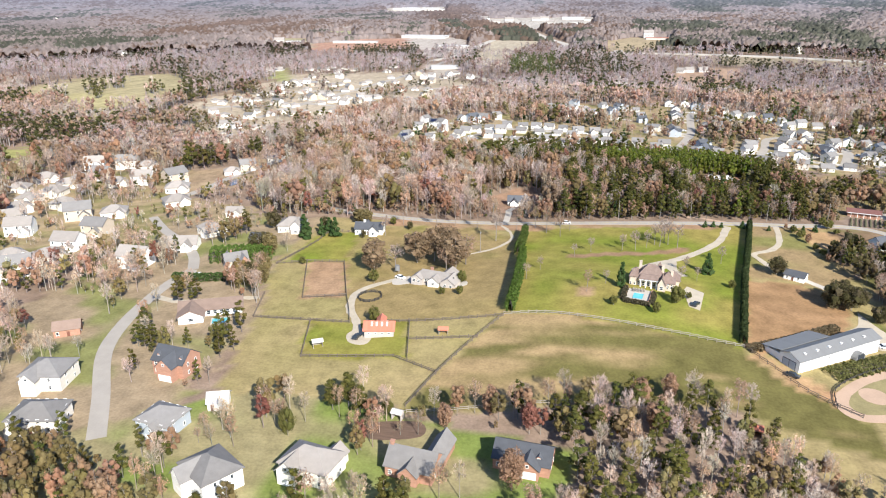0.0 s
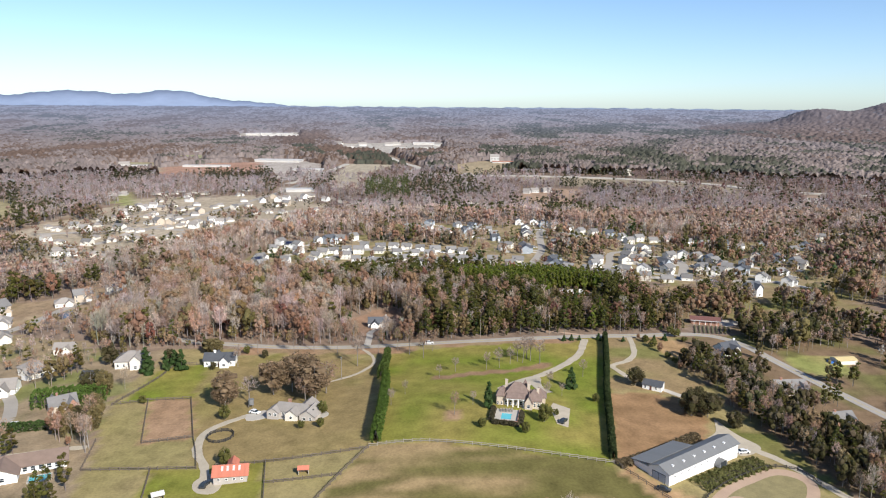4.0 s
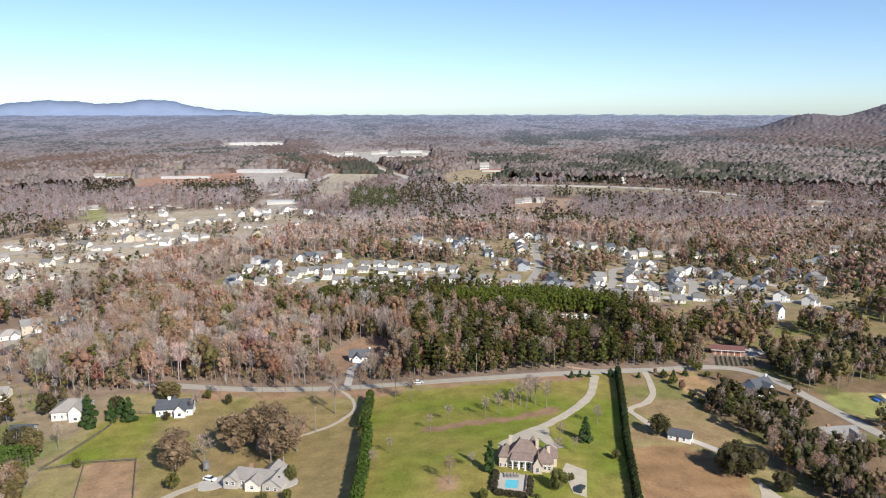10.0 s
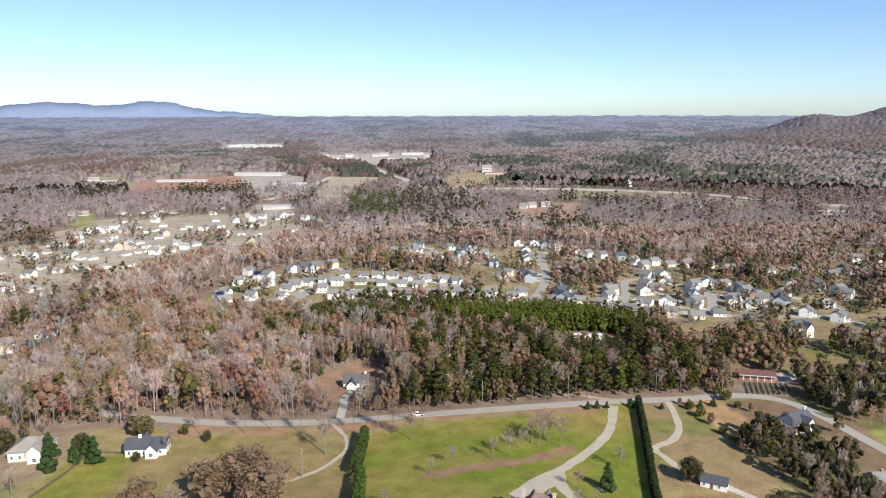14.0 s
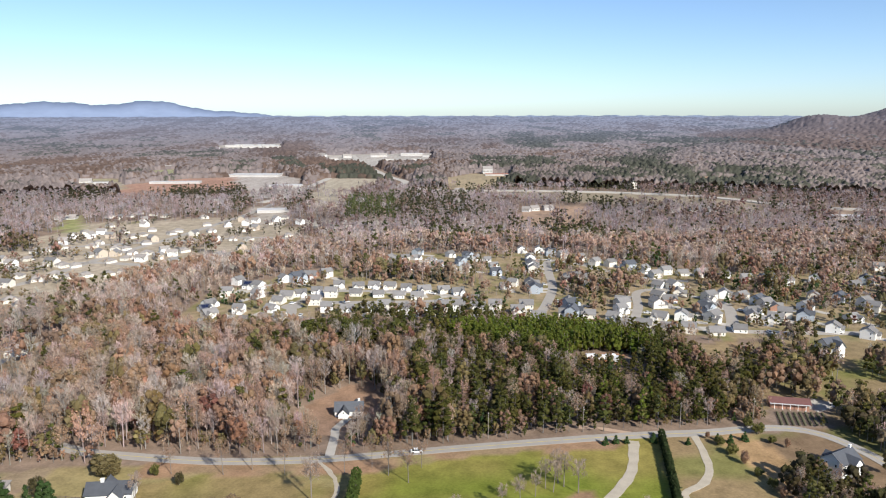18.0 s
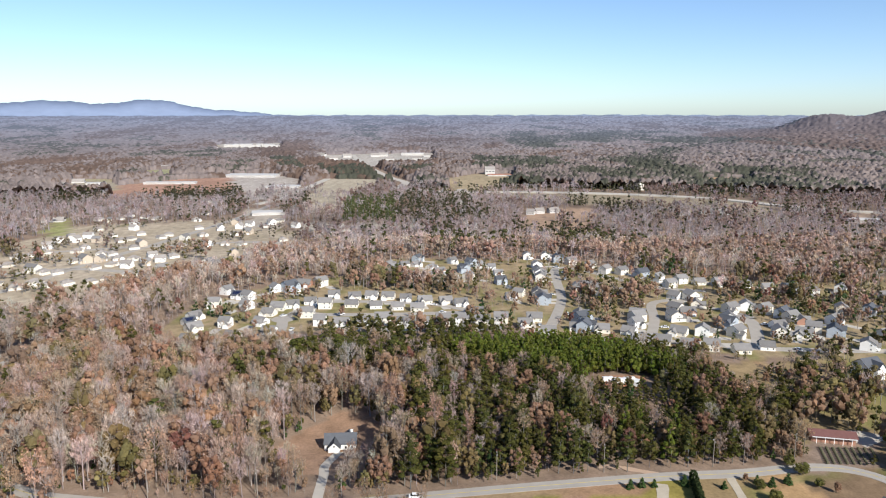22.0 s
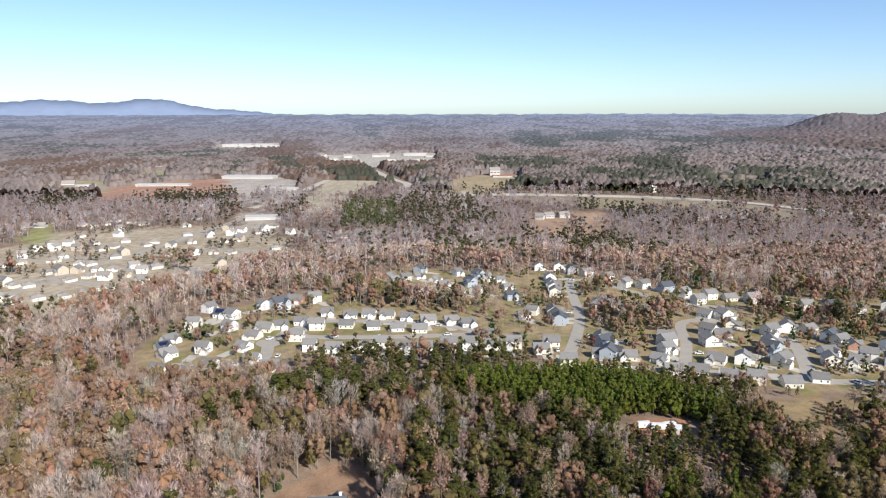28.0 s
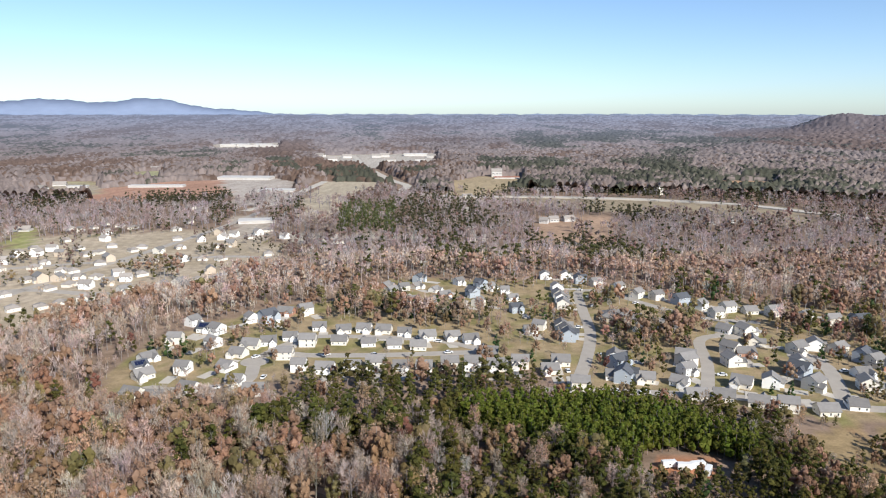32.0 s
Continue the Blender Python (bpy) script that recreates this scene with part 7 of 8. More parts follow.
def farm_buildings():
    st = thing("stable", -69.8, 213.4, 10, "block-walled stable with faded red metal roof", "stable")
    part("wall", prism(-5.2, 5.2, -3.6, 3.6, -1, 2.8, 1.9), M_BLOCK, st)
    part("roof", gable_roof(-5.2, 5.2, -3.6, 3.6, 2.8, 1.9, "x", 0.6, 0.12), M_REDM, st)
    part("lean_to", boxes((-1.2, 1.8, 3.6, 5.6, -1, 3.0)), M_BLOCK, st)
    part("lean_to_roof", gable_roof(-1.2, 1.8, 1.0, 5.6, 3.6, 1.3, "y", 0.4, 0.1), M_REDM, st)
    for i, q in enumerate((-2.6, -0.9, 1.0, 2.8)):
        k = 1.9 / 3.6
        v = [(q - 0.35, 0.5, 2.8 + 3.1 * k + 0.16), (q + 0.35, 0.5, 2.8 + 3.1 * k + 0.16), (q + 0.35, 2.2, 2.8 + 1.4 * k + 0.16), (q - 0.35, 2.2, 2.8 + 1.4 * k + 0.16)]
        part("skylight", solid([v, [(a, b, c + 0.03) for a, b, c in v]]), M_FARW, st)
        v = [(a, -b, c) for a, b, c in v]
        part("skylight", solid([v, [(a, b, c + 0.03) for a, b, c in v]]), M_FARW, st)
    for q in (-3.6, -1.2, 1.2, 3.6):
        window(st, q, -3.6, 1.5, 0.9, 0.8, "s", False)
    slab(st, "stall_door", -0.6, 0.8, 0, 2.2, -5.2, "w", M_WOOD)
    # long riding barn
    b = thing("riding_barn", 83.2, 224.7, 37, "long white-walled riding barn with grey metal roof", "barn")
    part("wall", prism(-19, 19, -4, 4, -2, 4.4, 1.7), M_WHITE, b)
    part("roof", gable_roof(-19, 19, -4, 4, 4.4, 1.7, "x", 0.5, 0.14), M_METAL, b)
    part("rear_wall", boxes((-18.5, 3, 4, 11, -2, 3.4)), M_WHITE, b)
    v = [(-19, 3.6, 4.9), (3.6, 3.6, 4.9), (3.6, 11.6, 3.45), (-19, 11.6, 3.45)]
    part("rear_roof", solid([v, [(p, q, r + 0.16) for p, q, r in v]]), M_METAL, b)
    for i in range(6):
        q = -15 + i * 5.6
        part("roof_vent", boxes((q - 0.3, q + 0.3, -2.4, -1.8, 5.0, 5.6), (q - 0.42, q + 0.42, -2.52, -1.68, 5.6, 5.7)), M_TRIM, b)
    slab(b, "barn_door", -2.6, 2.6, 0, 3.4, -19, "w", M_CARD)
    slab(b, "door_leaf", -2.4, -0.1, 0.1, 3.2, -19.06, "w", M_GREYS)
    slab(b, "door_leaf", 0.1, 2.4, 0.1, 3.2, -19.06, "w", M_GREYS)
    part("entrance_canopy", solid([[(7.4 + 2.2 * math.cos(t), -6.2, 2.4 * math.sin(t) + 0.1) for t in np.linspace(0, math.pi, 9)], [(7.4 + 2.2 * math.cos(t), -4.0, 2.4 * math.sin(t) + 0.1) for t in np.linspace(0, math.pi, 9)]]), M_METAL, b)
    slab(b, "entrance", 5.8, 9.0, 0, 2.0, -6.2, "s", M_CARD)
    for q in np.arange(-16, 5, 3.5):
        window(b, float(q), -4, 2.9, 1.2, 0.6, "s", False)
    # long brown-roofed house with a pool
    h = thing("long_house", -139.2, 222.3, 24, "long low white house with wide brown shingle roof", "house")
    part("wall", prism(-13, 10, -4.5, 4.5, -1, 3.0, 2.2), M_WHITE, h)
    part("roof", gable_roof(-13, 10, -4.5, 4.5, 3.0, 2.2, "x", 0.8), M_ROOFB, h)
    part("wing_wall", prism(-13, -4, -10, 0, -1, 3.0, 2.2, "y"), M_WHITE, h)
    part("wing_roof", gable_roof(-13, -4, -10, 0, 3.0, 2.2, "y", 0.8), M_ROOFB, h)
    for q in (-2.4, 0, 2.4, 4.8, 7.2):
        window(h, q, -4.5, 1.5, 1.5, 1.7, "s")
    window(h, -8.5, -10, 1.5, 1.8, 1.5, "s")
    for q in (-11, -6, 0, 5):
        window(h, q, 4.5, 1.5, 1.3, 1.4, "n")
    p2 = thing("swimming_pool", -133, 214, 24, "small pale blue garden pool", "pool")
    part("coping", boxes((-3.6, 3.6, -2.6, -2.1, -0.4, 0.3), (-3.6, 3.6, 2.1, 2.6, -0.4, 0.3), (-3.6, -3.1, -2.1, 2.1, -0.4, 0.3), (3.1, 3.6, -2.1, 2.1, -0.4, 0.3)), M_CONCRETE, p2)
    part("water", boxes((-3.1, 3.1, -2.1, 2.1, -0.4, 0.2)), M_WATER, p2)
    ribbon("house_drive", [(-172.2, 232.2), (-160.2, 228.3), (-150.2, 230.3), (-138.2, 234.4), (-128.2, 236.3)], 3.2, M_GRAVEL, 0.08, label="curved pale drive behind the long house", category="driveway", wobble=0.3)
    # nursery shed
    n = thing("nursery_shed", 142.4, 391.6, -12, "long open shed with brown roof beside the plant nursery", "shed")
    part("wall", prism(-7.5, 7.5, -3, 3, -1, 2.8, 1.2), M_BRICK, n)
    part("roof", gable_roof(-7.5, 7.5, -3, 3, 2.8, 1.2, "x", 0.8), material("maroon roof", (0.16, 0.075, 0.065), 0.8, spread=0.15), n)
    for q in (-6, -3, 0, 3, 6):
        part("post", boxes((q - 0.1, q + 0.1, -4.2, -4.0, -0.5, 2.5)), M_TRIM, n)
    v = [(-7.8, -4.4, 2.5), (7.8, -4.4, 2.5), (7.8, -3.0, 2.75), (-7.8, -3.0, 2.75)]
    part("awning", solid([v, [(p, q, r + 0.08) for p, q, r in v]]), M_FARW, n)
    patch("nursery_lot", [(152.6, 385.9), (164.7, 395), (158.6, 400.9), (148.4, 398.7)], M_CONCRETE, 0.08, label="pale gravel lot of the nursery", category="yard")
    tan = thing("shed", 188.5, 331.5, 10, "yellow-tan roofed shed with a blue tarpaulin", "shed")
    part("wall", prism(-8, 8, -5, 5, -1, 3.2, 1.2), M_CREAM, tan)
    tan.matrix_basis = tan.matrix_basis @ Matrix.Scale(0.62, 4)
    part("roof", gable_roof(-8, 8, -5, 5, 3.2, 1.2), M_TANROOF, tan)
    part("tarpaulin", boxes((-12, -8.6, -2, 3, 0, 1.6)), M_CARB, tan)
    for nm, x, y, t, w, d, h, m, lab in (("field_shelter", -89, 201, 30, 3.4, 2.6, 2.2, M_FARW, "small white-roofed field shelter on the grass"), ("red_shelter", -46.5, 214, 8, 3.2, 2.2, 2.0, M_REDM, "small red-roofed shelter by the fence"), ("red_shelter", 51, 174, -10, 4.0, 3.0, 2.4, M_REDM, "small red-roofed shed in the pasture"), ("garden_shed", -49.5, 163, -12, 3.0, 2.4, 2.4, M_FARW, "small white-roofed garden shed")):
        s = thing(nm, x, y, t, lab, "shed")
        part("wall", boxes((-w / 2, w / 2, d / 2 - 0.1, d / 2, 0, h), (-w / 2, -w / 2 + 0.1, -d / 2, d / 2 - 0.1, 0, h), (w / 2 - 0.1, w / 2, -d / 2, d / 2 - 0.1, 0, h)), M_BLOCK, s)
        part("roof", gable_roof(-w / 2, w / 2, -d / 2, d / 2, h, 0.7, "x", 0.3, 0.1), m, s)
    bed = patch("garden_plot", [(-57.9, 159.7), (-42.8, 162.3), (-40.9, 155.5), (-55, 152)], material("dark tilled soil", (0.13, 0.085, 0.06), 0.95, spread=0.3, scale=0.5, fine=3, stretch=(0.4, 3, 1)), 0.09, label="dark tilled vegetable plot", category="garden")
    # construction trailers on red clay
    for i, (x, y, t) in enumerate(((70.4, 441, 8), (75, 439, -4), (79.5, 440, 12), (81.5, 436, 60))):
        tr = thing("trailer", x, y, t, "white site trailer parked on orange clay", "trailer", "trailers on the clay")
        tr.matrix_basis = tr.matrix_basis @ Matrix.Scale(0.8, 4)
        part("body", boxes((-3, 3, -1.2, 1.2, 0.6, 3.0), (-2.9, 2.9, -1.1, 1.1, 3.0, 3.1)), M_CARW, tr)
        for a in (-0.8, 0.8):
            for b2 in (-1.15, 1.15):
                bm = bmesh.new()
                bmesh.ops.create_cone(bm, segments=12, radius1=0.36, radius2=0.36, depth=0.22, cap_ends=True, matrix=Matrix.Translation((a, b2, 0.36)) @ Matrix.Rotation(math.pi / 2, 4, "X"))
                part("wheel", bm, M_TYRE, tr)
        part("drawbar", boxes((3, 4.2, -0.06, 0.06, 0.6, 0.72)), M_POLE, tr)
        window(tr, 0, -1.2, 1.9, 1.0, 0.8, "s", False)


farm_buildings()


def far_buildings():
    """Warehouses and shops on the horizon side."""
    rows = [(-638, 1358, 30.5, 18, 7, -20, M_FARW, 'white'), (-640, 1417, 35.38, 18, 7, 17, M_FARW, 'white'), (-592, 1387, 40.26, 18, 7, 14, M_FARW, 'white'), (-615, 1295, 32.94, 18, 7, 11, M_FARW, 'white'), (-562, 1295, 37.82, 18, 7, 8, M_FARW, 'white'), (-946, 1850, 34, 20, 8, -20, M_FARW, 'white'), (-891, 1821, 39.44, 20, 8, 17, M_FARW, 'white'), (-904, 1870, 44.88, 20, 8, 14, M_FARW, 'white'), (-806, 2321, 62, 34, 9, -20, M_FARW, 'white'), (-749, 2349, 71.92, 34, 9, 17, M_FARW, 'white'), (-699, 2273, 81.84, 34, 9, 14, M_FARW, 'white'), (-713, 2395, 66.96, 34, 9, 11, M_FARW, 'white')]
    rows += [(-647, 2533, 76.88, 34, 9, 8, M_FARW, 'white'), (-676, 2507, 62, 34, 9, 5, M_FARW, 'white'), (-577, 2541, 71.92, 34, 9, 2, M_FARW, 'white'), (-610, 2493, 81.84, 34, 9, -1, M_FARW, 'white'), (-549, 2500, 66.96, 34, 9, -4, M_FARW, 'white'), (-333, 2159, 31, 18, 9, -20, M_FARW, 'white'), (-282, 2022, 31, 18, 9, 17, M_FARW, 'white'), (-259, 2121, 31, 18, 9, 14, M_FARW, 'white'), (-266, 1830, 31, 18, 9, 11, M_FARW, 'white'), (-240, 1830, 31, 18, 9, 8, M_FARW, 'white'), (-185, 2143, 31, 18, 9, 5, M_FARW, 'white'), (-164, 2164, 31, 18, 9, 2, M_FARW, 'white')]
    rows += [(-137, 2004, 31, 18, 9, -1, M_FARW, 'white'), (-67, 2024, 31, 18, 9, -4, M_FARW, 'white'), (-41, 2144, 31, 18, 9, -7, M_FARW, 'white')]
    rows += [(-85, 2205, 85, 28, 9, 2, M_FARW, "white"), (-154, 1666, 16, 14, 14, 0, M_FARW, "white"), (-365, 1545, 130, 50, 9, -3, M_FARW, "white"), (-470, 1400, 115, 22, 7, 4, M_FARW, "white"), (-263, 1340, 70, 30, 6, 0, M_FARW, "white"), (-213, 1022, 52, 26, 7, 12, M_FARW, "white"), (92, 1600, 26, 20, 19, 0, M_FARW, "white"), (108, 1560, 62, 18, 7, 3, M_FARR, "dull red"), (473, 953, 44, 22, 8, -12, M_FARW, "white"), (498, 930, 34, 14, 6, -12, M_FARR, "dull red"), (-444, 964, 31, 14, 5, 8, M_FARR, "dull red"), (-323, 1129, 15, 11, 6, -20, M_CREAM, "cream")]
    rows += [(-301, 1105, 17.4, 11, 6, 17, M_CREAM, "cream"), (-113, 901, 19.8, 11, 6, 14, M_CREAM, "cream"), (-104, 890, 16.2, 11, 6, 11, M_CREAM, "cream"), (27, 1255, 18.6, 11, 6, 8, M_CREAM, "cream"), (20, 1110, 15, 11, 6, 5, M_CREAM, "cream"), (20, 953, 17.4, 11, 6, 2, M_CREAM, "cream"), (27, 905, 19.8, 11, 6, -1, M_CREAM, "cream"), (105, 1017, 12.75, 12, 7, -20, M_FARW, "white"), (116, 1027, 14.79, 12, 7, 17, M_FARW, "white"), (134, 1032, 16.83, 12, 7, 14, M_FARW, "white"), (287, 1012, 18.36, 12, 7, 11, M_FARW, "white"), (318, 1022, 21.08, 12, 7, 8, M_FARW, "white")]
    rows += [(336, 1015, 17, 12, 7, 5, M_FARW, "white"), (410, 1865, 19.72, 12, 7, 2, M_FARW, "white"), (424, 1837, 22.44, 12, 7, -1, M_FARW, "white"), (536, 1683, 18.36, 12, 7, -4, M_FARW, "white"), (579, 1599, 21.08, 12, 7, -7, M_FARW, "white"), (555, 1275, 17, 12, 7, -10, M_FARW, "white")]
    rows += [(-1326, 2728, 46, 24, 9, -20, M_FARW, 'white'), (-1248, 2749, 53.36, 24, 9, 17, M_FARW, 'white'), (-801, 2790, 60.72, 24, 9, 14, M_FARW, 'white'), (-754, 2760, 49.68, 24, 9, 11, M_FARW, 'white'), (215, 2755, 57.04, 24, 9, 8, M_FARW, 'white'), (292, 2790, 46, 24, 9, 5, M_FARW, 'white'), (307, 2700, 53.36, 24, 9, 2, M_FARW, 'white'), (257, 2680, 60.72, 24, 9, -1, M_FARW, 'white'), (1029, 2780, 49.68, 24, 9, -4, M_FARW, 'white'), (-594, 1776, 22, 14, 8, -20, M_FARW, 'white'), (-606, 1743, 25.52, 14, 8, 17, M_FARW, 'white'), (-727, 1810, 29.04, 14, 8, 14, M_FARW, 'white')]
    rows += [(-725, 1776, 23.76, 14, 8, 11, M_FARW, 'white'), (-759, 2001, 27.28, 14, 8, 8, M_FARW, 'white'), (-732, 1949, 22, 14, 8, 5, M_FARW, 'white')]
    for x, y, w, d, h, t, m, col in rows:
        o = thing("warehouse" if w > 30 else "far_house", x, y, t, "%s flat-roofed building standing in far woodland" % col if w > 30 else "%s house standing in far woodland" % col, "building" if w > 30 else "house", "far buildings")
        w, d = w * 0.75, d * 0.8
        h2 = h * 0.40 + (2.0 if y > 1900 else 0.0) if w > 22 else h * 0.55
        part("wall", boxes((-w / 2, w / 2, -d / 2, d / 2, -3, h2)), M_FARW if m is M_FARR else m, o)
        if w > 30:
            part("roof", boxes((-w / 2 - 0.4, w / 2 + 0.4, -d / 2 - 0.4, d / 2 + 0.4, h2, h2 + 0.7)), m, o)
        else:
            part("roof", gable_roof(-w / 2, w / 2, -d / 2, d / 2, h2, d * 0.3), M_ROOFL, o)
        for i in range(3):
            q = -w / 2 + w * (i + 0.5) / 3
            slab(o, "window_band", q - w * 0.11, q + w * 0.11, h2 * 0.5, h2 * 0.62, -d / 2, "s", M_BLOCK if w > 22 else M_PANE, 0.2)
    rng = random.Random(31)
    base = None
    for i in range(100):
        a = rng.uniform(-0.85, 0.55)
        r = rng.uniform(1150, 2700)
        x, y = math.sin(a) * r, math.cos(a) * r
        if x > 330 and r > 1500 and rng.random() < 0.8:
            continue
        if x > 0 and rng.random() < 0.6:
            continue
        t = rng.uniform(0, 180)
        if min(float(away(q, np.array([x]), np.array([y]))[0]) for q in (HIGHWAY, FAR_ROAD, STATE_ROAD)) < 40 or open_land(np.array([x]), np.array([y]))[0]:
            continue
        if base is None:
            base = thing("far_house", x, y, t, "pale house rising from far woodland", "house", "far houses")
            part("wall", prism(-6, 6, -4, 4, -1, 8, 3), M_CREAM, base)
            part("roof", gable_roof(-6, 6, -4, 4, 8, 3), M_ROOFL, base)
            window(base, -2, -4, 6, 2, 2, "s", False, True)
            window(base, 3, -4, 6, 2, 2, "s", False, True)
        else:
            copy_thing(base, pose(x, y, height(x, y), 0, 0, t) @ Matrix.Scale(rng.uniform(0.8, 1.3), 4))


far_buildings()


# ---- fences ----
def fence(line, label, mat, gap=3.2, h=1.35, rails=(0.45, 0.85, 1.2), name="fence"):
    p = line_points(line, gap) if len(line) > 2 else line_points(line, gap)
    ob = thing(name, float(p[0][0]), float(p[0][1]), 0, label, "fence")
    ob.matrix_basis = Matrix.Identity(4)
    post = None
    for x, y in p:
        o = None
        z = height(x, y)
        if post is None:
            o = part("post", boxes((-0.1, 0.1, -0.1, 0.1, -0.4, h), (-0.075, 0.075, -0.075, 0.075, h, h + 0.05)), mat, ob)
            post = o.data
        else:
            o = new("post", post)
            o.parent = ob
        o.location = (x, y, z)
    beam = None
    for (xa, ya), (xb, yb) in zip(p, p[1:]):
        za, zb = height(xa, ya), height(xb, yb)
        ln = math.hypot(xb - xa, yb - ya)
        for r in rails:
            if beam is None:
                o = part("rail", boxes((0, 1, -0.05, 0.05, -0.1, 0.1)), mat, ob)
                beam = o.data
            else:
                o = new("rail", beam)
                o.parent = ob
            o.matrix_basis = Matrix.Translation((xa, ya, za + r)) @ Matrix.Rotation(math.atan2(yb - ya, xb - xa), 4, "Z") @ Matrix.Diagonal((ln, 1, 1, 1))
    return ob


DARK = "dark weathered post-and-rail fence along the pasture"
for line in ([(-122, 219), (-100.9, 219.7), (-83.6, 219.8)], [(-77.4, 221.3), (-61, 222.4), (-46.8, 224), (-26.8, 227)], [(-123.4, 277.9), (-106.3, 279.8)], [(-106.3, 279.8), (-92.8, 243.4)], [(-92.8, 243.4), (-110, 239)], [(-110, 239), (-123.4, 277.9)], [(-136.4, 272.8), (-123.4, 277.9)], [(-128.5, 305.3), (-126.6, 319.4), (-114.6, 319.6)], [(-136.4, 272.8), (-131.5, 291.1), (-128.5, 305.3)], [(-92.8, 243.4), (-87.6, 231), (-83.6, 219.8)], [(-98.9, 219.7), (-91.9, 192.7)], [(-91.9, 192.7), (-60.4, 197.1)], [(-60.4, 197.1), (-43.5, 188.6)], [(-61, 222.4), (-55.4, 196.7)], [(-58.2, 209), (-34, 211.6)], [(-26.8, 227), (-35, 210), (-43.5, 188.6), (-48.8, 169.2)], [(-122, 219), (-127.2, 240.4)], [(55.6, 220.9), (62.9, 211), (71.3, 199), (83.7, 189.3)]):
    fence(line, DARK, M_WOOD, rails=(0.5, 1.1))
fence([(-26.8, 227.9), (-17.1, 229.1), (-7.5, 229), (12.4, 226), (31.6, 223.4), (55.6, 220.9)], "pale split-rail fence along the estate lawn", M_PALEW, 3.0, rails=(0.5, 1.1))
fence([(-47.8, 166.3), (-39.8, 168), (-13.8, 175.7), (0, 179)], "pale split-rail fence behind the yards", M_PALEW, 3.0, rails=(0.5, 1.1))
fence([(77.6, 192.8), (79.4, 202.5), (87.6, 211.8), (97.8, 219.6), (109.2, 226.4), (118.4, 224.8), (121.4, 215.7)], "dark low rail round the riding ring", M_PIPE, 3.4, rails=(0.6, 1.0))
fence([(-82.7 + 4.8 * math.cos(a), 243 + 4.8 * math.sin(a)) for a in np.linspace(0, 6.2832, 14)], "round pen of dark rails on the grass", M_PIPE, 2.2, rails=(0.4, 0.8, 1.2))


# ---- vehicles ----
def car(x, y, turn, mat, label):
    ob = thing("car", x, y, turn, label, "car", lift=0.08)
    sec = [(-2.2, 0.35), (2.2, 0.35), (2.25, 0.75), (2.1, 0.9), (-2.15, 0.95), (-2.25, 0.7)]
    part("body", solid([[(a, s * 0.88, b) for a, b in sec] for s in (-1, 1)]), mat, ob)
    cab = [(-1.7, 0.93), (1.2, 0.9), (0.5, 1.42), (-1.2, 1.45)]
    part("cabin", solid([[(a, s * 0.76, b) for a, b in cab] for s in (-1, 1)]), M_PANE, ob)
    part("roof", boxes((-1.15, 0.5, -0.7, 0.7, 1.44, 1.5)), mat, ob)
    for a in (-1.4, 1.4):
        for s in (-0.8, 0.8):
            bm = bmesh.new()
            bmesh.ops.create_cone(bm, segments=14, radius1=0.33, radius2=0.33, depth=0.22, cap_ends=True, matrix=Matrix.Translation((a, s, 0.33)) @ Matrix.Rotation(math.pi / 2, 4, "X"))
            part("wheel", bm, M_TYRE, ob)
    return ob


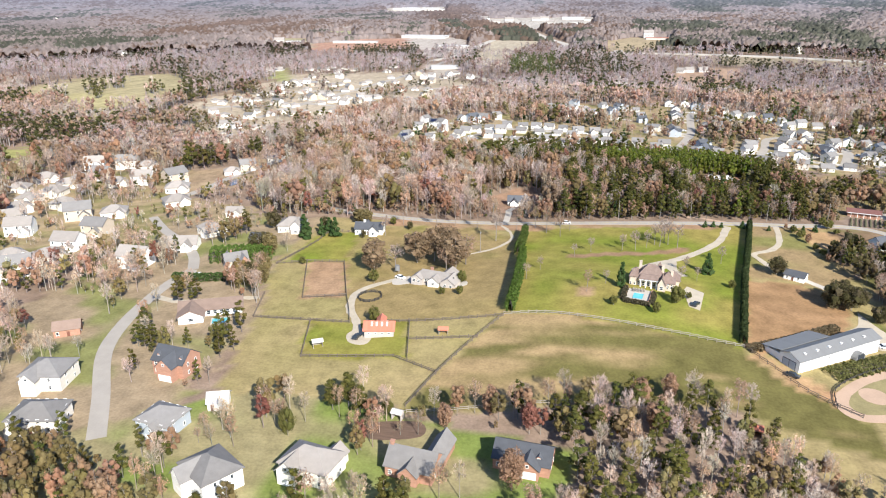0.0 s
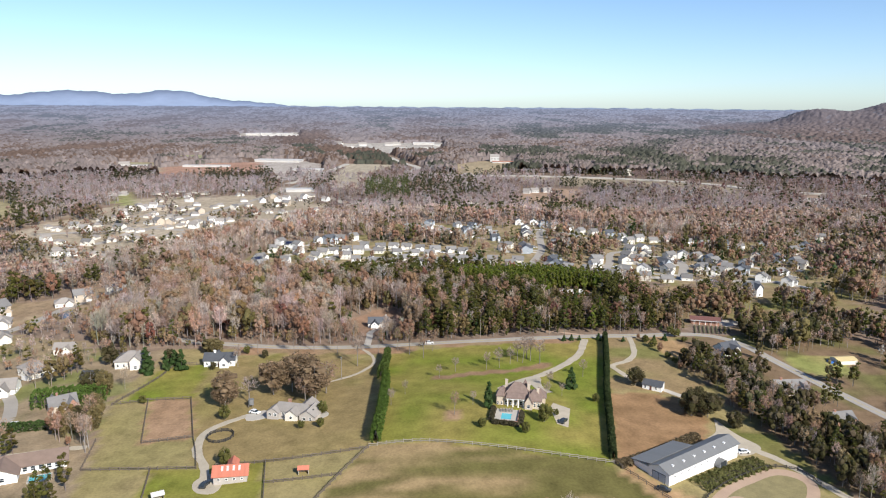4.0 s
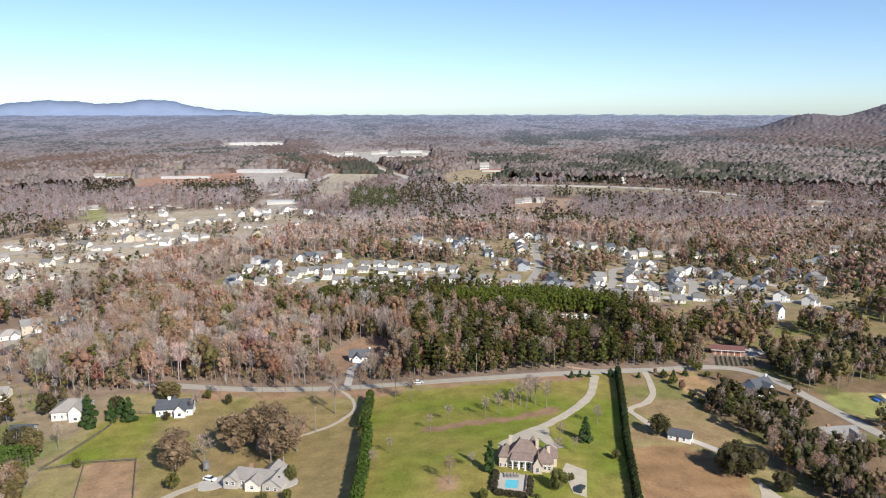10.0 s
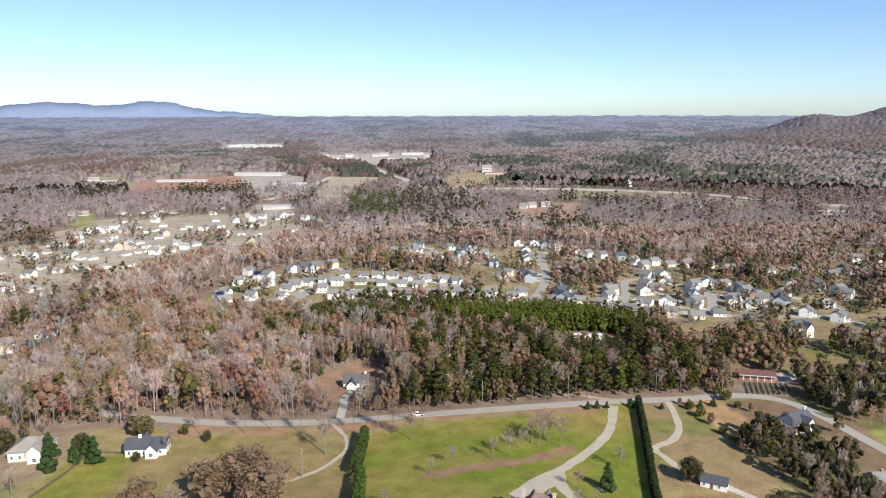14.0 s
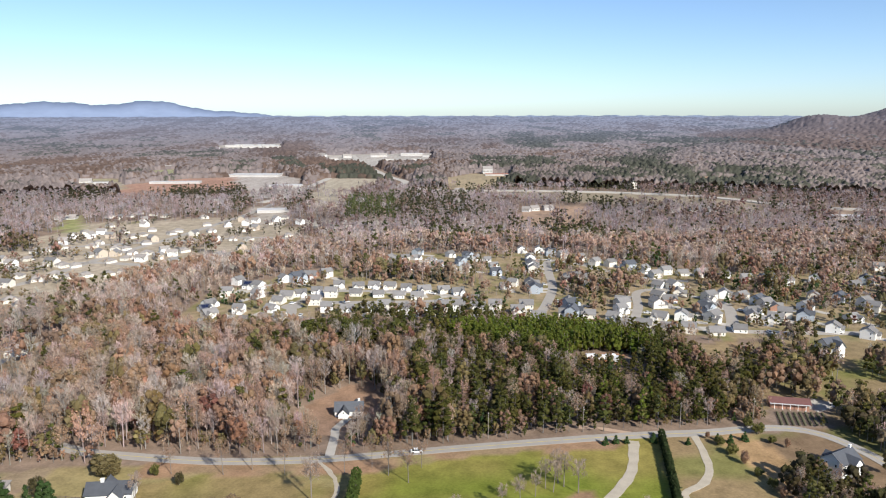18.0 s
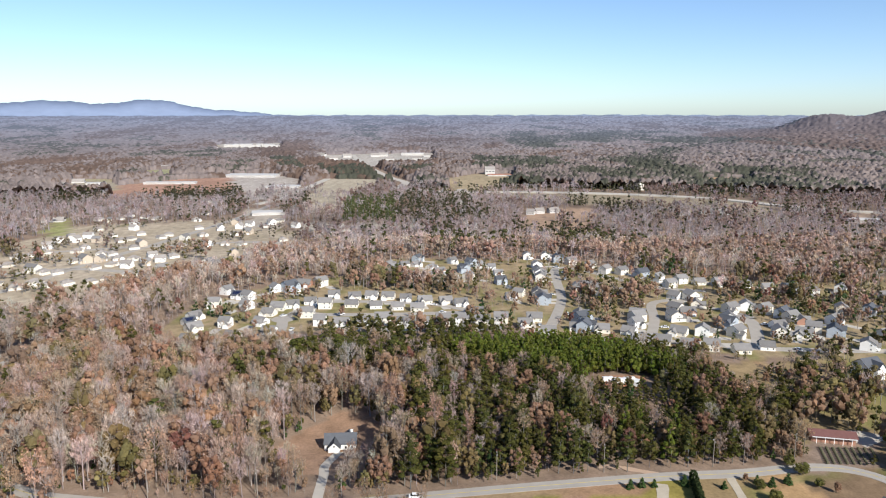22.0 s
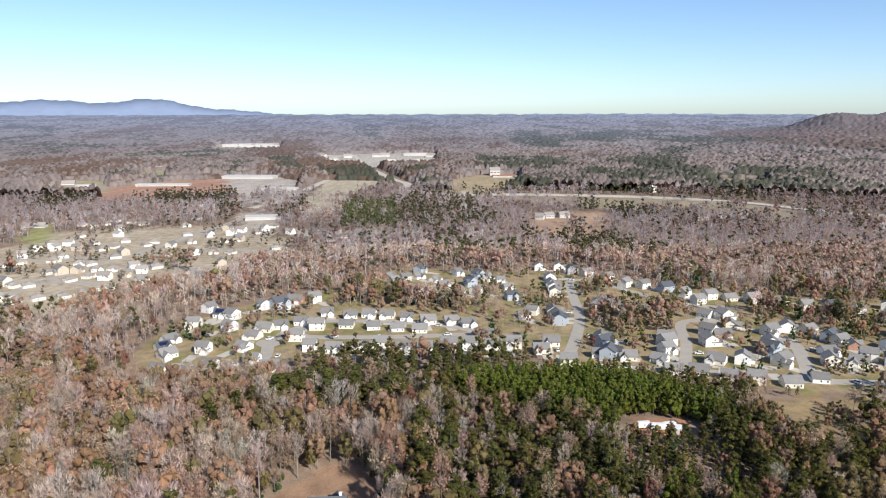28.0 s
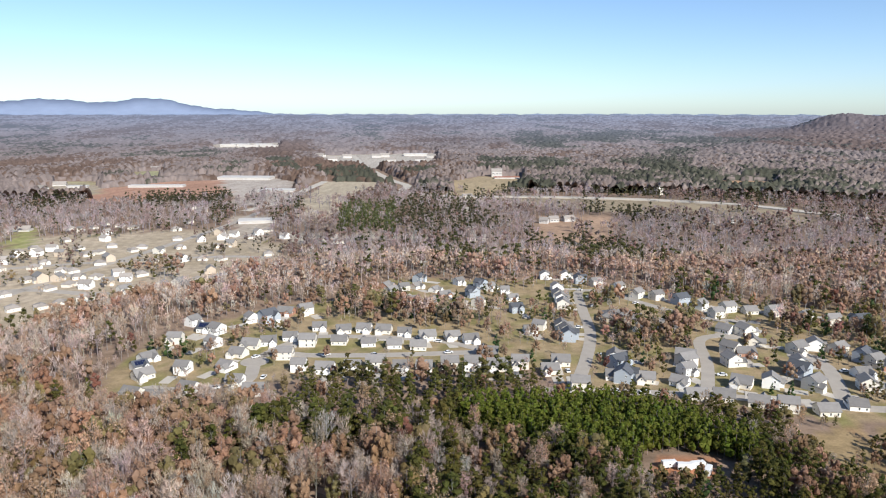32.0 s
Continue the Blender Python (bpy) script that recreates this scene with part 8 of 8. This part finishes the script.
for x, y, t, m, lab in ((-75.5, 263.3, -20, M_CARW, "white car parked before the ranch house"), (-77, 208.7, 80, M_CARD, "dark car parked by the stable"), (68.1, 207.5, -30, M_CARD, "dark car parked by the pasture fence"), (104.1, 236.2, 10, M_CARW, "white car parked behind the riding barn"), (42.3, 247.3, 60, M_CARD, "dark car on the parking court"), (-10.1, 349.5, 5, M_CARW, "white car on the country road"), (-166.3, 255.4, 60, M_CARW, "white car parked on the lane"), (-42.3, 393.8, 80, M_CARW, "white car parked in the woodland clearing")):
    car(x, y, t, m, lab)
c0 = car(-98, 566, 40, M_CARW, "parked car on a village street")
rngc = random.Random(12)
for line in (COURT, LOOP, MAIN_STREET, SIDE_STREET, SOUTH_STREET, EAST_COURT):
    for x, y in line_points(line, 24)[1:-1]:
        if rngc.random() < 0.6:
            copy_thing(c0, pose(x + 6.5 * rngc.choice((-1, 1)), y + rngc.uniform(-1, 1), height(x, y) + 0.1, 0, 0, rngc.uniform(0, 180)))


# ---- utility poles along the road ----
def pole(x, y, turn):
    ob = thing("utility_pole", x, y, turn, "grey timber utility pole beside the road", "utility pole", "poles along the road")
    bm = bmesh.new()
    bmesh.ops.create_cone(bm, segments=8, radius1=0.17, radius2=0.11, depth=10.5, cap_ends=True, matrix=Matrix.Translation((0, 0, 4.75)))
    part("pole", bm, M_POLE, ob)
    part("crossarm", boxes((-1.1, 1.1, -0.06, 0.06, 9.1, 9.25)), M_POLE, ob)
    for q in (-1.0, 0, 1.0):
        part("insulator", boxes((q - 0.05, q + 0.05, -0.05, 0.05, 9.25 if q else 10.0, 9.45 if q else 10.2)), M_TRIM, ob)


for x, y in ((-95.6, 352.1), (-60.4, 351.4), (-22.2, 355.4), (16.1, 360.1), (52.2, 364.2), (90, 368), (-46.7, 298.2), (120.2, 373.4)):
    pole(x, y, 90)


# ---- rows of nursery stock ----
def nursery():
    rng = np.random.default_rng(5)
    bm = bmesh.new()
    for i in range(9):
        for j in range(8):
            x, y = 131 + i * 2.3 + j * 0.5, 372 + j * 1.7
            if not inside(NURSERY, np.array([x]), np.array([y]))[0]:
                continue
            bmesh.ops.create_icosphere(bm, subdivisions=1, radius=0.62, matrix=Matrix.Translation((x, y, height(x, y) + 0.45)) @ Matrix.Diagonal((1, 1, rng.uniform(0.7, 1.2), 1)))
    ob = part("nursery_stock", bm, material("shrub foliage", (0.09, 0.085, 0.05), 0.9, spread=0.4, scale=2, fine=9))
    tagged(ob, "rows of potted shrubs on brown mulch", "plants", "", "stuff")


nursery()
